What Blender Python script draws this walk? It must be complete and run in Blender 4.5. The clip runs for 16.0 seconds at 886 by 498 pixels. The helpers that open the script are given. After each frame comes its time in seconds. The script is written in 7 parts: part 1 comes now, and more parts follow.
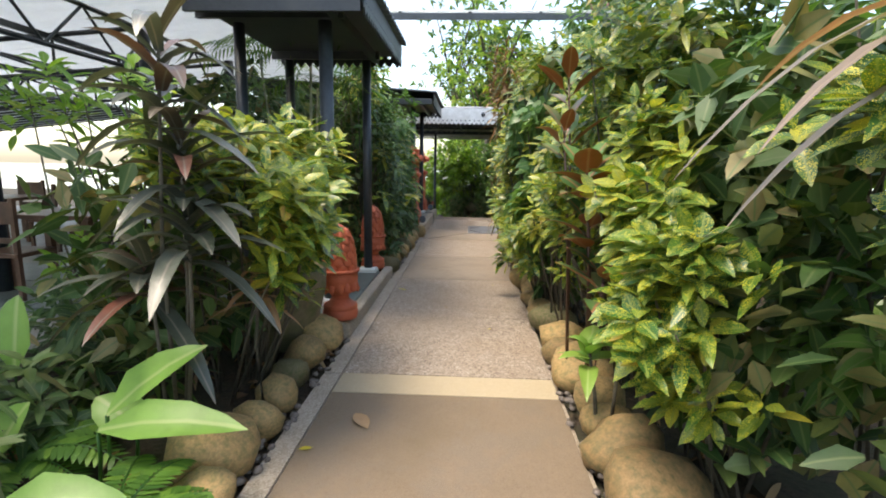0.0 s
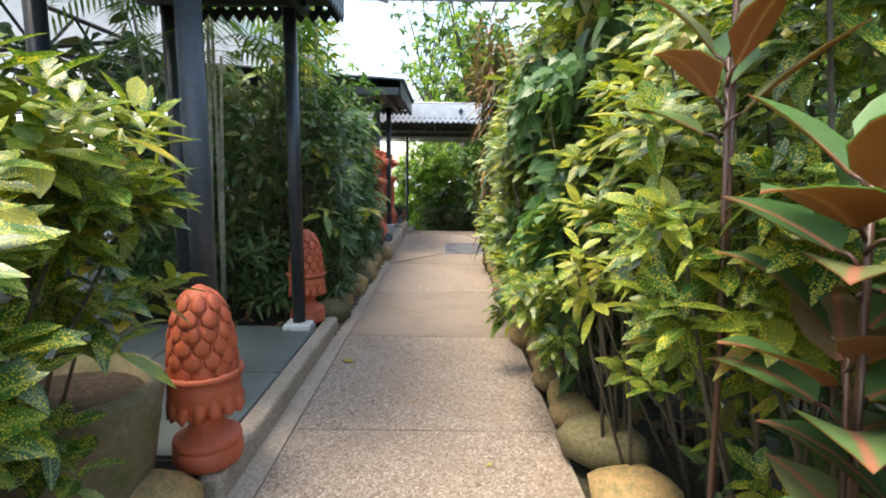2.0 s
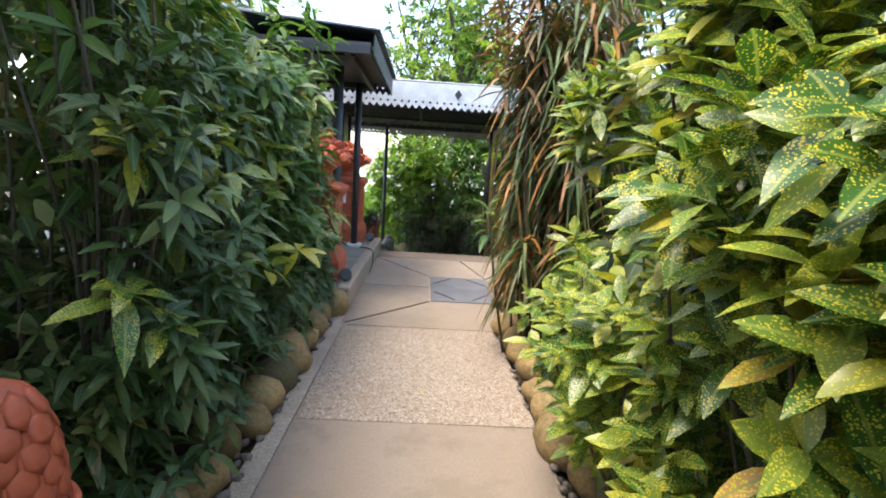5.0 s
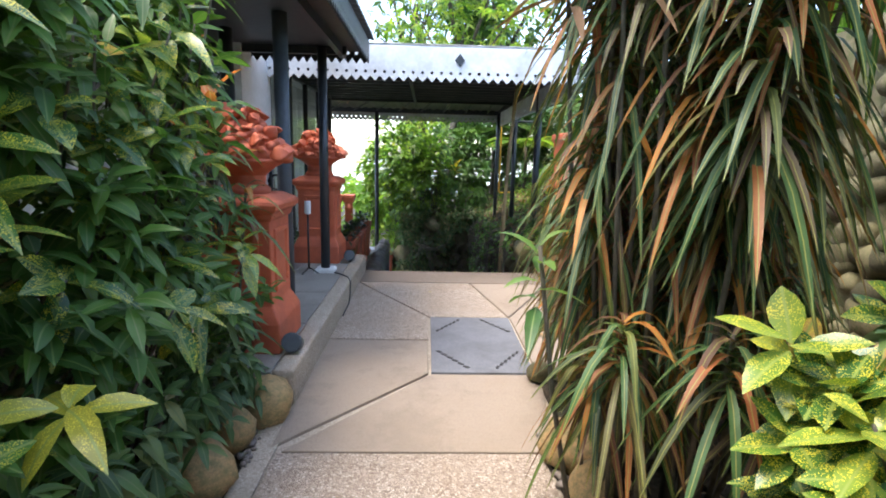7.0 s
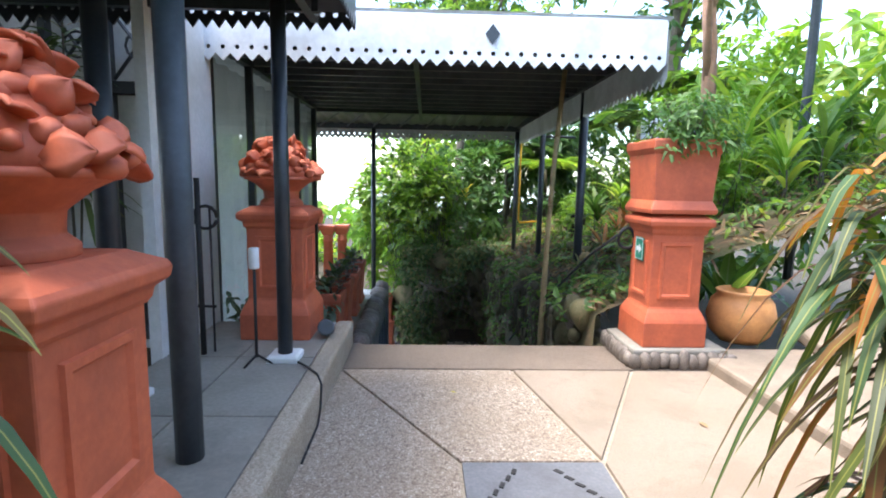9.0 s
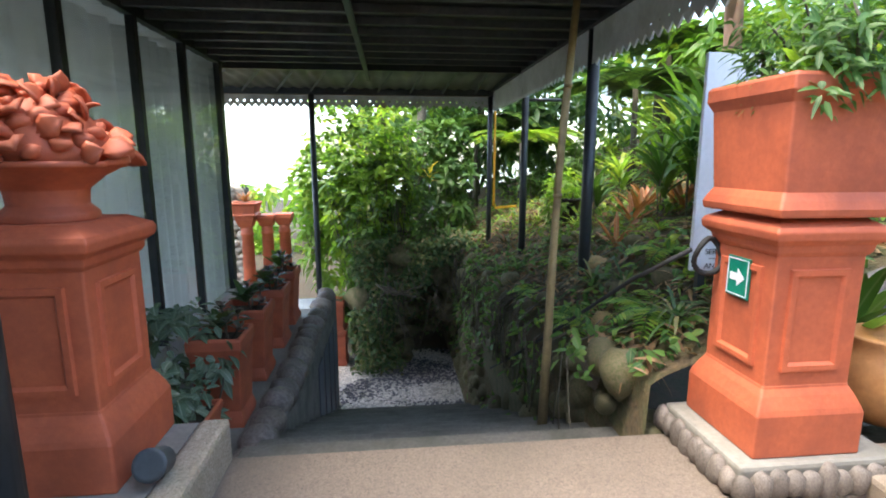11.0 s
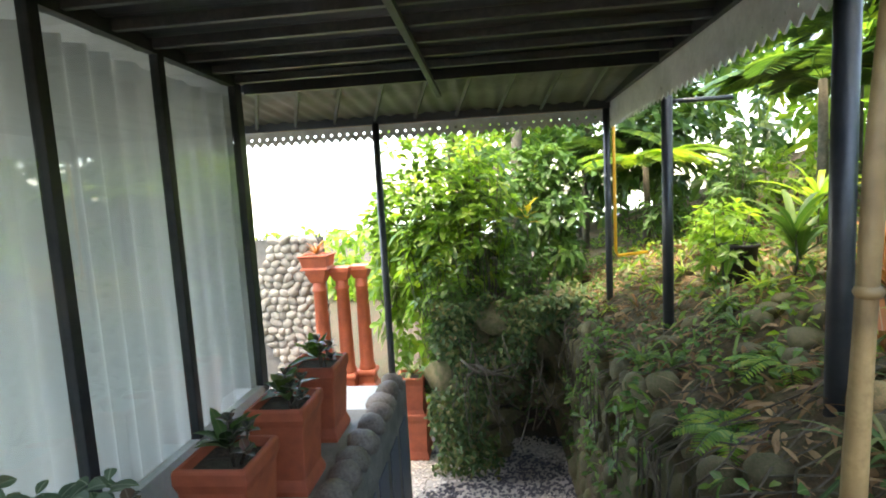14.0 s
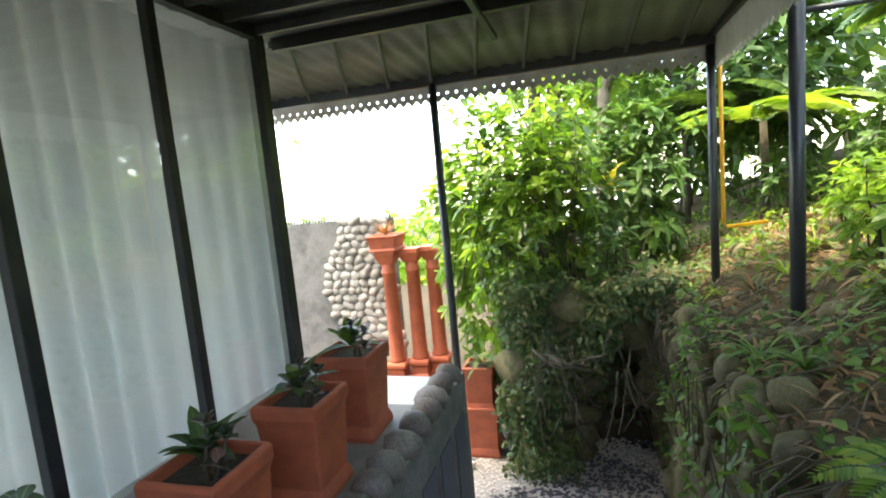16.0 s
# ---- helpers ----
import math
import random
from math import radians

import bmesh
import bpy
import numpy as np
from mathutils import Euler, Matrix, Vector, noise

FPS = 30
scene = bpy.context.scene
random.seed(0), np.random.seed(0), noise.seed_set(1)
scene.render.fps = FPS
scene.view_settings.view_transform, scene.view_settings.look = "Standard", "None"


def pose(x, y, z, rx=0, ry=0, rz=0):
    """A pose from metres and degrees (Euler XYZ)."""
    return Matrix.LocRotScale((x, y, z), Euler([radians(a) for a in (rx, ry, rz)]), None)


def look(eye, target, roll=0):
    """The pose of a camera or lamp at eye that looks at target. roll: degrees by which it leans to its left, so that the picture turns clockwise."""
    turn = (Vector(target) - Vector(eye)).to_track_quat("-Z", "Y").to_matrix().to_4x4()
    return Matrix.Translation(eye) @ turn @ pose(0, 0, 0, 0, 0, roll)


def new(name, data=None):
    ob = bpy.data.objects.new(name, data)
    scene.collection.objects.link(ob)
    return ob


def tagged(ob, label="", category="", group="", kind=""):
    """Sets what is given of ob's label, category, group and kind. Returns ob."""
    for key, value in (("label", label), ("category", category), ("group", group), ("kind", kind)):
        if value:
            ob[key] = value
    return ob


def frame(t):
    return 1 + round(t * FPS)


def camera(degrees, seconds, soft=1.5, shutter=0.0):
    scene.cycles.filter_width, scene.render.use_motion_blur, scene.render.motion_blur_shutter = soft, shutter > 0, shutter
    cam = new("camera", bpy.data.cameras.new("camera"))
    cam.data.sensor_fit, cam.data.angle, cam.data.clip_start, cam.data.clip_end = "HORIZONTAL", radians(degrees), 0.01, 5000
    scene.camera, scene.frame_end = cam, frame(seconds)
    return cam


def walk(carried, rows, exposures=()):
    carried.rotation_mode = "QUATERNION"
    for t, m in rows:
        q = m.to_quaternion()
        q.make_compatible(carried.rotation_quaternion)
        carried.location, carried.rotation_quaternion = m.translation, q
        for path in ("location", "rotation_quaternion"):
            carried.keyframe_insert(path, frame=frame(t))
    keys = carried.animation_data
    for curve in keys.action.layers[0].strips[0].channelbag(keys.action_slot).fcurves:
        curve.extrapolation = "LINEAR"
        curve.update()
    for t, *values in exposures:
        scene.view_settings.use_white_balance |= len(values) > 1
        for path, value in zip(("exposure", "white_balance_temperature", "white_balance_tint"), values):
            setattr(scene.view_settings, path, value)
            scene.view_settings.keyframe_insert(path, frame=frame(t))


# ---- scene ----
cam = camera(82.3, 16.0, 1.9)
PATH = [
    (0, (1.283, -2.569, 1.378), (1.186, -0.598, 1.05), 0.9),
    (0.5, (1.229, -1.965, 1.345), (1.202, 0.015, 1.065), 0.5),
    (1, (1.269, -1.47, 1.333), (1.279, 0.507, 1.032), 1.2),
    (1.5, (1.279, -1.072, 1.358), (1.24, 0.908, 1.078), 0.8),
    (2, (1.254, -0.612, 1.368), (1.252, 1.364, 1.063), 0.7),
    (2.5, (1.247, -0.101, 1.4), (1.274, 1.88, 1.132), 1.8),
    (3, (1.191, 0.37, 1.406), (1.25, 2.351, 1.139), 2.5),
    (3.5, (1.246, 0.846, 1.374), (1.358, 2.828, 1.131), 3.1),
    (4, (1.165, 1.287, 1.383), (1.272, 3.27, 1.148), 3.7),
    (4.2, (1.132, 1.496, 1.402), (1.234, 3.476, 1.14), 4.6),
    (6.3, (1.194, 3.618, 1.536), (1.257, 5.585, 1.178), 1.0),
    (6.5, (1.204, 3.844, 1.553), (1.283, 5.807, 1.179), 1.2),
    (7, (1.224, 4.391, 1.515), (1.292, 6.357, 1.153), 1.4),
    (7.5, (1.152, 4.911, 1.542), (1.188, 6.885, 1.224), 1.4),
    (8, (1.158, 5.458, 1.462), (1.219, 7.424, 1.097), 1.4),
    (8.5, (1.093, 6.03, 1.5), (1.093, 8.01, 1.217), 0.9),
    (8.7, (1.066, 6.242, 1.449), (1.095, 8.225, 1.189), 1.1),
    (10.8, (1.249, 8.336, 1.486), (1.428, 10.298, 1.145), 0.1),
    (11, (1.253, 8.542, 1.476), (1.452, 10.501, 1.126), -0.0),
    (11.5, (1.268, 8.983, 1.55), (1.466, 10.955, 1.282), -0.6),
    (12, (1.276, 9.399, 1.534), (1.413, 11.38, 1.295), -1.3),
    (12.5, (1.3, 9.845, 1.548), (1.379, 11.821, 1.249), -1.3),
    (13, (1.365, 10.256, 1.545), (1.313, 12.242, 1.31), -1.9),
    (13.5, (1.47, 10.488, 1.53), (1.482, 12.479, 1.342), -2.6),
    (14, (1.459, 10.645, 1.53), (1.262, 12.625, 1.321), -3.2),
    (14.5, (1.539, 10.871, 1.493), (1.092, 12.809, 1.286), -4.0),
    (15, (1.595, 11.025, 1.516), (1.12, 12.955, 1.3), -4.2),
    (15.5, (1.63, 11.214, 1.456), (1.161, 13.143, 1.22), -4.6),
    (16, (1.672, 11.454, 1.31), (1.118, 13.36, 1.068), -5.2),
]
EXPOSURES = [(0, 1.98, 7400, 10), (1.5, 2.24, 7200, 11), (4.2, 2.35, 7000, 12), (7, 2.6, 6550, 12), (8.5, 2.84, 6350, 11), (11, 2.9, 6750, 9), (12.5, 3.52, 7350, 9), (14.5, 3.62, 7900, 9), (16, 3.62, 7900, 9)]
walk(cam, [(t, look(eye, target, roll)) for t, eye, target, roll in PATH], EXPOSURES)

# ---- light ----
SUN_EL, SUN_AZ = radians(72), radians(-106)   # azimuth from +y towards +x
world = bpy.data.worlds.new("sky")
scene.world = world
world.use_nodes = True
wn = world.node_tree
sky = wn.nodes.new("ShaderNodeTexSky")
sky.sky_type = "NISHITA"
sky.sun_disc = False
sky.sun_elevation, sky.sun_rotation = SUN_EL, SUN_AZ
sky.air_density, sky.dust_density, sky.ozone_density = 1.0, 2.0, 1.0
bg = wn.nodes["Background"]
bg.inputs["Strength"].default_value = 0.15
wn.links.new(sky.outputs["Color"], bg.inputs["Color"])
sun_data = bpy.data.lights.new("sun", "SUN")
sun_data.energy, sun_data.angle, sun_data.color = 1.05, radians(24), (1.0, 0.94, 0.84)
sun = new("sun", sun_data)
sun.matrix_world = look((0, 0, 30), (-30 * math.sin(SUN_AZ) / math.tan(SUN_EL), -30 * math.cos(SUN_AZ) / math.tan(SUN_EL), 0))

# ---- materials ----


def nodes_of(name):
    m = bpy.data.materials.new(name)
    m.use_nodes = True
    return m, m.node_tree, m.node_tree.nodes["Principled BSDF"]


def noise_node(nt, scale, detail=4.0, rough=0.6, coord="Object"):
    tc = nt.nodes.new("ShaderNodeTexCoord")
    n = nt.nodes.new("ShaderNodeTexNoise")
    n.inputs["Scale"].default_value, n.inputs["Detail"].default_value, n.inputs["Roughness"].default_value = scale, detail, rough
    nt.links.new(tc.outputs[coord], n.inputs["Vector"])
    return n


def ramp_node(nt, source, stops):
    r = nt.nodes.new("ShaderNodeValToRGB")
    while len(r.color_ramp.elements) < len(stops):
        r.color_ramp.elements.new(0.5)
    for e, (p, c) in zip(r.color_ramp.elements, stops):
        e.position = p
        e.color = (*c, 1)
    nt.links.new(source, r.inputs["Fac"])
    return r


def mix_node(nt, fac, a, b, mode="MIX"):
    m = nt.nodes.new("ShaderNodeMix")
    m.data_type, m.blend_type = "RGBA", mode
    for sock, v in ((m.inputs[0], fac), (m.inputs[6], a), (m.inputs[7], b)):
        if isinstance(v, (int, float)):
            sock.default_value = v
        elif isinstance(v, tuple):
            sock.default_value = (*v, 1)
        else:
            nt.links.new(v, sock)
    return m.outputs[2]


def bump_node(nt, bsdf, height, strength, dist=0.01):
    b = nt.nodes.new("ShaderNodeBump")
    b.inputs["Strength"].default_value, b.inputs["Distance"].default_value = strength, dist
    nt.links.new(height, b.inputs["Height"])
    nt.links.new(b.outputs["Normal"], bsdf.inputs["Normal"])


def surface(name, dark, light, stain=None, fine=60.0, coarse=2.5, rough=0.7, bump=0.3, metal=0.0, vary=0.0, dist=0.006):
    """A worn surface: fine grain between two colours, coarse stains of a third."""
    m, nt, p = nodes_of(name)
    g = noise_node(nt, fine, 6)
    c = ramp_node(nt, g.outputs["Fac"], [(0.3, dark), (0.7, light)]).outputs["Color"]
    if stain:
        s = noise_node(nt, coarse, 5, 0.65)
        f = ramp_node(nt, s.outputs["Fac"], [(0.42, (0, 0, 0)), (0.68, (1, 1, 1))]).outputs["Color"]
        c = mix_node(nt, f, c, stain)
    if vary:
        oi = nt.nodes.new("ShaderNodeObjectInfo")
        hs = nt.nodes.new("ShaderNodeHueSaturation")
        mr = nt.nodes.new("ShaderNodeMapRange")
        mr.inputs["To Min"].default_value, mr.inputs["To Max"].default_value = 1 - vary, 1 + vary
        nt.links.new(oi.outputs["Random"], mr.inputs["Value"])
        nt.links.new(mr.outputs["Result"], hs.inputs["Value"])
        nt.links.new(c, hs.inputs["Color"])
        c = hs.outputs["Color"]
    nt.links.new(c, p.inputs["Base Color"])
    p.inputs["Roughness"].default_value, p.inputs["Metallic"].default_value = rough, metal
    bump_node(nt, p, g.outputs["Fac"], bump, dist)
    return m


def aggregate(name, stones, mortar, scale=75.0, bump=0.7, rough=0.75, stain=(0.2, 0.17, 0.12), worn=None):
    """Exposed-pebble concrete: small stones of several colours in mortar; worn: patches where the skin has gone and grit shows."""
    m, nt, p = nodes_of(name)
    tc = nt.nodes.new("ShaderNodeTexCoord")
    v = nt.nodes.new("ShaderNodeTexVoronoi")
    v.inputs["Scale"].default_value = scale
    e = nt.nodes.new("ShaderNodeTexVoronoi")
    e.feature = "DISTANCE_TO_EDGE"
    e.inputs["Scale"].default_value = scale
    nt.links.new(tc.outputs["Object"], v.inputs["Vector"])
    nt.links.new(tc.outputs["Object"], e.inputs["Vector"])
    sep = nt.nodes.new("ShaderNodeSeparateColor")
    nt.links.new(v.outputs["Color"], sep.inputs["Color"])
    n = len(stones)
    c = ramp_node(nt, sep.outputs["Red"], [(i / max(n - 1, 1), s) for i, s in enumerate(stones)]).outputs["Color"]
    k = ramp_node(nt, e.outputs["Distance"], [(0.02, (0, 0, 0)), (0.12, (1, 1, 1))]).outputs["Color"]
    c = mix_node(nt, k, mortar, c)
    s = noise_node(nt, 1.3, 6, 0.65)
    f = ramp_node(nt, s.outputs["Fac"], [(0.45, (0, 0, 0)), (0.75, (0.6, 0.6, 0.6))]).outputs["Color"]
    c = mix_node(nt, f, c, stain)
    if worn:
        grit = noise_node(nt, 210, 3)
        gc = ramp_node(nt, grit.outputs["Fac"], [(0.38, worn), (0.62, tuple(min(1.0, 2.3 * x) for x in worn))]).outputs["Color"]
        patch = noise_node(nt, 2.1, 7, 0.72)
        pf = ramp_node(nt, patch.outputs["Fac"], [(0.5, (0, 0, 0)), (0.58, (0.8, 0.8, 0.8))]).outputs["Color"]
        c = mix_node(nt, pf, c, gc)
        tint = noise_node(nt, 0.55, 3)
        c = mix_node(nt, ramp_node(nt, tint.outputs["Fac"], [(0.35, (0.3, 0.3, 0.3)), (0.65, (0, 0, 0))]).outputs["Color"], c, stain)
    nt.links.new(c, p.inputs["Base Color"])
    p.inputs["Roughness"].default_value = rough
    bump_node(nt, p, k, bump, 0.004)
    return m


def leaf_mat(name, tones, rib=None, spots=None, spot_amount=0.5, rough=0.38, translucent=0.35, vary_scale=1.0, edge=None):
    """A leaf: tones picked leaf by leaf, a paler midrib and side veins, and for some kinds spots along the blade."""
    m, nt, p = nodes_of(name)
    at = nt.nodes.new("ShaderNodeAttribute")
    at.attribute_name = "tone"
    n = len(tones)
    c = ramp_node(nt, at.outputs["Fac"], [(i / max(n - 1, 1), t) for i, t in enumerate(tones)]).outputs["Color"]
    uv = nt.nodes.new("ShaderNodeUVMap")
    sep = nt.nodes.new("ShaderNodeSeparateXYZ")
    nt.links.new(uv.outputs["UV"], sep.inputs["Vector"])
    mid = nt.nodes.new("ShaderNodeMath")
    mid.operation = "SUBTRACT"
    nt.links.new(sep.outputs["X"], mid.inputs[0])
    mid.inputs[1].default_value = 0.5
    ab = nt.nodes.new("ShaderNodeMath")
    ab.operation = "ABSOLUTE"
    nt.links.new(mid.outputs[0], ab.inputs[0])
    blot = noise_node(nt, 9, 4)
    c = mix_node(nt, ramp_node(nt, blot.outputs["Fac"], [(0.4, (0, 0, 0)), (0.8, (0.4, 0.4, 0.4))]).outputs["Color"], c, tuple(0.55 * x for x in tones[0]))
    if spots:
        tc = nt.nodes.new("ShaderNodeTexCoord")
        vo = nt.nodes.new("ShaderNodeTexVoronoi")
        vo.inputs["Scale"].default_value = 215
        nt.links.new(tc.outputs["Object"], vo.inputs["Vector"])
        big = noise_node(nt, 26, 4)
        su = nt.nodes.new("ShaderNodeMath")
        su.operation = "MULTIPLY_ADD"
        su.inputs[1].default_value, su.inputs[2].default_value = 1.1, -0.55 + spot_amount * 0.5
        nt.links.new(big.outputs["Fac"], su.inputs[0])
        lt = nt.nodes.new("ShaderNodeMath")
        lt.operation = "LESS_THAN"
        nt.links.new(vo.outputs["Distance"], lt.inputs[0])
        nt.links.new(su.outputs[0], lt.inputs[1])
        c = mix_node(nt, lt.outputs[0], c, spots)
    if edge:
        k = ramp_node(nt, ab.outputs[0], [(0.28, (0, 0, 0)), (0.42, (1, 1, 1))]).outputs["Color"]
        c = mix_node(nt, k, c, edge)
    if rib:
        k = ramp_node(nt, ab.outputs[0], [(0.02, (0.9, 0.9, 0.9)), (0.07, (0, 0, 0))]).outputs["Color"]
        c = mix_node(nt, k, c, rib)
    nt.links.new(c, p.inputs["Base Color"])
    p.inputs["Roughness"].default_value = rough
    p.inputs["Specular IOR Level"].default_value = 0.5
    quilt = noise_node(nt, 55, 3)
    bump_node(nt, p, quilt.outputs["Fac"], 0.25, 0.004)
    tr = nt.nodes.new("ShaderNodeBsdfTranslucent")
    tcol = mix_node(nt, 1.0, c, (1.0, 1.0, 0.55), "MULTIPLY")
    nt.links.new(tcol, tr.inputs["Color"])
    ms = nt.nodes.new("ShaderNodeMixShader")
    ms.inputs["Fac"].default_value = translucent
    nt.links.new(p.outputs["BSDF"], ms.inputs[1])
    nt.links.new(tr.outputs["BSDF"], ms.inputs[2])
    nt.links.new(ms.outputs["Shader"], nt.nodes["Material Output"].inputs["Surface"])
    return m


def glass_mat(name, tint=(0.9, 0.96, 0.94)):
    m, nt, p = nodes_of(name)
    nt.nodes.remove(p)
    t = nt.nodes.new("ShaderNodeBsdfTransparent")
    t.inputs["Color"].default_value = (*tint, 1)
    g = nt.nodes.new("ShaderNodeBsdfGlossy")
    g.inputs["Roughness"].default_value = 0.02
    f = nt.nodes.new("ShaderNodeFresnel")
    f.inputs["IOR"].default_value = 2.3
    ms = nt.nodes.new("ShaderNodeMixShader")
    nt.links.new(f.outputs["Fac"], ms.inputs["Fac"])
    nt.links.new(t.outputs["BSDF"], ms.inputs[1])
    nt.links.new(g.outputs["BSDF"], ms.inputs[2])
    nt.links.new(ms.outputs["Shader"], nt.nodes["Material Output"].inputs["Surface"])
    return m


TERRA = surface("terracotta_paint", (0.44, 0.095, 0.04), (0.54, 0.125, 0.052), (0.33, 0.075, 0.036), fine=35, coarse=3, rough=0.62, bump=0.25)
TERRA_POT = surface("terracotta_pot", (0.42, 0.095, 0.042), (0.5, 0.12, 0.054), (0.33, 0.08, 0.04), fine=40, coarse=5, rough=0.7, bump=0.35)
DARK = surface("dark_paint", (0.012, 0.016, 0.02), (0.022, 0.028, 0.034), (0.035, 0.038, 0.04), fine=30, coarse=4, rough=0.4, bump=0.12)
JOIST = surface("grey_joist_paint", (0.05, 0.06, 0.068), (0.085, 0.098, 0.108), (0.035, 0.04, 0.045), fine=30, coarse=3, rough=0.45, bump=0.12)
# far ceiling sheet; the daylight on its panels is put into the paler grey
FARCEIL = surface("pale_grey_green_sheet", (0.12, 0.135, 0.125), (0.17, 0.185, 0.17), (0.09, 0.1, 0.09), fine=25, coarse=2, rough=0.5, bump=0.1)
GREYPOST = surface("grey_post_paint", (0.04, 0.05, 0.06), (0.06, 0.075, 0.085), (0.03, 0.035, 0.04), fine=30, coarse=3, rough=0.5, bump=0.12)
WHITE = surface("white_sheet_paint", (0.62, 0.64, 0.64), (0.74, 0.75, 0.74), (0.45, 0.46, 0.44), fine=25, coarse=2, rough=0.55, bump=0.15)
CEIL = surface("dark_ceiling_sheet", (0.026, 0.031, 0.036), (0.045, 0.052, 0.058), (0.06, 0.064, 0.064), fine=20, coarse=1.5, rough=0.45, bump=0.1)
SMOOTH = aggregate("sandy_concrete", [(0.228, 0.183, 0.14), (0.285, 0.23, 0.178), (0.195, 0.155, 0.118)], (0.25, 0.202, 0.156), scale=160, bump=0.25, stain=(0.2, 0.15, 0.1), worn=(0.12, 0.096, 0.072))
# browner, dirtier slab; the dimness at the walk's start is also in its colour
DIRTY_DIM = aggregate("stained_dimmed_concrete", [(0.17, 0.125, 0.082), (0.215, 0.16, 0.108), (0.14, 0.1, 0.065)], (0.185, 0.137, 0.092), scale=150, bump=0.3, stain=(0.115, 0.085, 0.045), worn=(0.1, 0.078, 0.055))
PEBBLE = aggregate("pebble_concrete", [(0.15, 0.115, 0.088), (0.45, 0.37, 0.29), (0.29, 0.23, 0.172), (0.58, 0.5, 0.41), (0.37, 0.29, 0.228)], (0.21, 0.16, 0.118), scale=78, bump=0.9, stain=(0.27, 0.195, 0.13))
PALEBAND = aggregate("pale_concrete_band", [(0.34, 0.28, 0.18), (0.4, 0.33, 0.22)], (0.35, 0.285, 0.185), scale=120, bump=0.25, stain=(0.34, 0.27, 0.17))
KERB = aggregate("kerb_concrete", [(0.29, 0.235, 0.175), (0.5, 0.43, 0.34), (0.39, 0.32, 0.245), (0.23, 0.19, 0.145)], (0.33, 0.275, 0.205), scale=110, bump=0.6, stain=(0.17, 0.15, 0.1))
SLATE = surface("green_slate", (0.10, 0.12, 0.11), (0.15, 0.17, 0.155), (0.08, 0.095, 0.085), fine=18, coarse=2, rough=0.42, bump=0.2)
GREYSLAB = surface("grey_floor_stone", (0.2, 0.188, 0.162), (0.28, 0.26, 0.225), (0.15, 0.142, 0.122), fine=40, coarse=2, rough=0.6, bump=0.25)
PLATE = surface("grey_steel_plate", (0.11, 0.115, 0.125), (0.16, 0.165, 0.175), (0.09, 0.09, 0.095), fine=60, coarse=3, rough=0.6, bump=0.15)
RUBBER = surface("black_rubber", (0.008, 0.008, 0.008), (0.02, 0.02, 0.02), fine=60, rough=0.7)
SOIL = surface("dark_soil", (0.022, 0.015, 0.009), (0.085, 0.058, 0.034), (0.03, 0.035, 0.015), fine=30, coarse=3, rough=0.95, bump=0.9, dist=0.03)
BANKSOIL = surface("mossy_litter_soil", (0.042, 0.029, 0.014), (0.125, 0.085, 0.04), (0.05, 0.062, 0.016), fine=26, coarse=4, rough=0.95, bump=0.9, dist=0.03)
ROCK_O = surface("ochre_boulder", (0.24, 0.15, 0.06), (0.38, 0.245, 0.105), (0.13, 0.12, 0.045), fine=22, coarse=6, rough=0.75, bump=0.4, vary=0.3)
ROCK_G = surface("grey_mossy_stone", (0.075, 0.06, 0.03), (0.16, 0.13, 0.065), (0.05, 0.062, 0.014), fine=24, coarse=9, rough=0.8, bump=0.5, vary=0.35)
ROCK_MOSS = surface("mossy_cast_stone", (0.12, 0.1, 0.06), (0.2, 0.165, 0.1), (0.08, 0.1, 0.03), fine=25, coarse=6, rough=0.85, bump=0.5)
ROCK_W = surface("pale_river_stone", (0.26, 0.235, 0.2), (0.42, 0.385, 0.33), (0.2, 0.18, 0.14), fine=20, coarse=5, rough=0.7, bump=0.35, vary=0.3)
COPING = surface("grey_brown_river_stone", (0.13, 0.106, 0.088), (0.235, 0.195, 0.162), (0.085, 0.07, 0.058), fine=25, coarse=6, rough=0.6, bump=0.3, vary=0.25)
BARK = surface("grey_bark", (0.06, 0.048, 0.033), (0.14, 0.12, 0.085), (0.05, 0.05, 0.03), fine=25, coarse=5, rough=0.9, bump=0.6)
PALESTEM = surface("pale_stem", (0.2, 0.2, 0.14), (0.34, 0.34, 0.26), (0.12, 0.14, 0.07), fine=25, coarse=7, rough=0.7, bump=0.4)
BAMBOO = surface("weathered_bamboo", (0.26, 0.185, 0.08), (0.4, 0.29, 0.135), (0.16, 0.11, 0.05), fine=40, coarse=5, rough=0.6, bump=0.3)
REDBARK = surface("reddish_bark", (0.3, 0.15, 0.09), (0.45, 0.27, 0.18), (0.2, 0.12, 0.08), fine=20, coarse=5, rough=0.85, bump=0.5)
YELLOW = surface("yellow_pipe_paint", (0.75, 0.36, 0.02), (0.85, 0.45, 0.03), fine=30, rough=0.45, bump=0.1)
CURTAIN = surface("white_curtain", (0.52, 0.565, 0.57), (0.56, 0.6, 0.605), (0.45, 0.5, 0.515), fine=30, coarse=1.2, rough=0.9, bump=0.03)


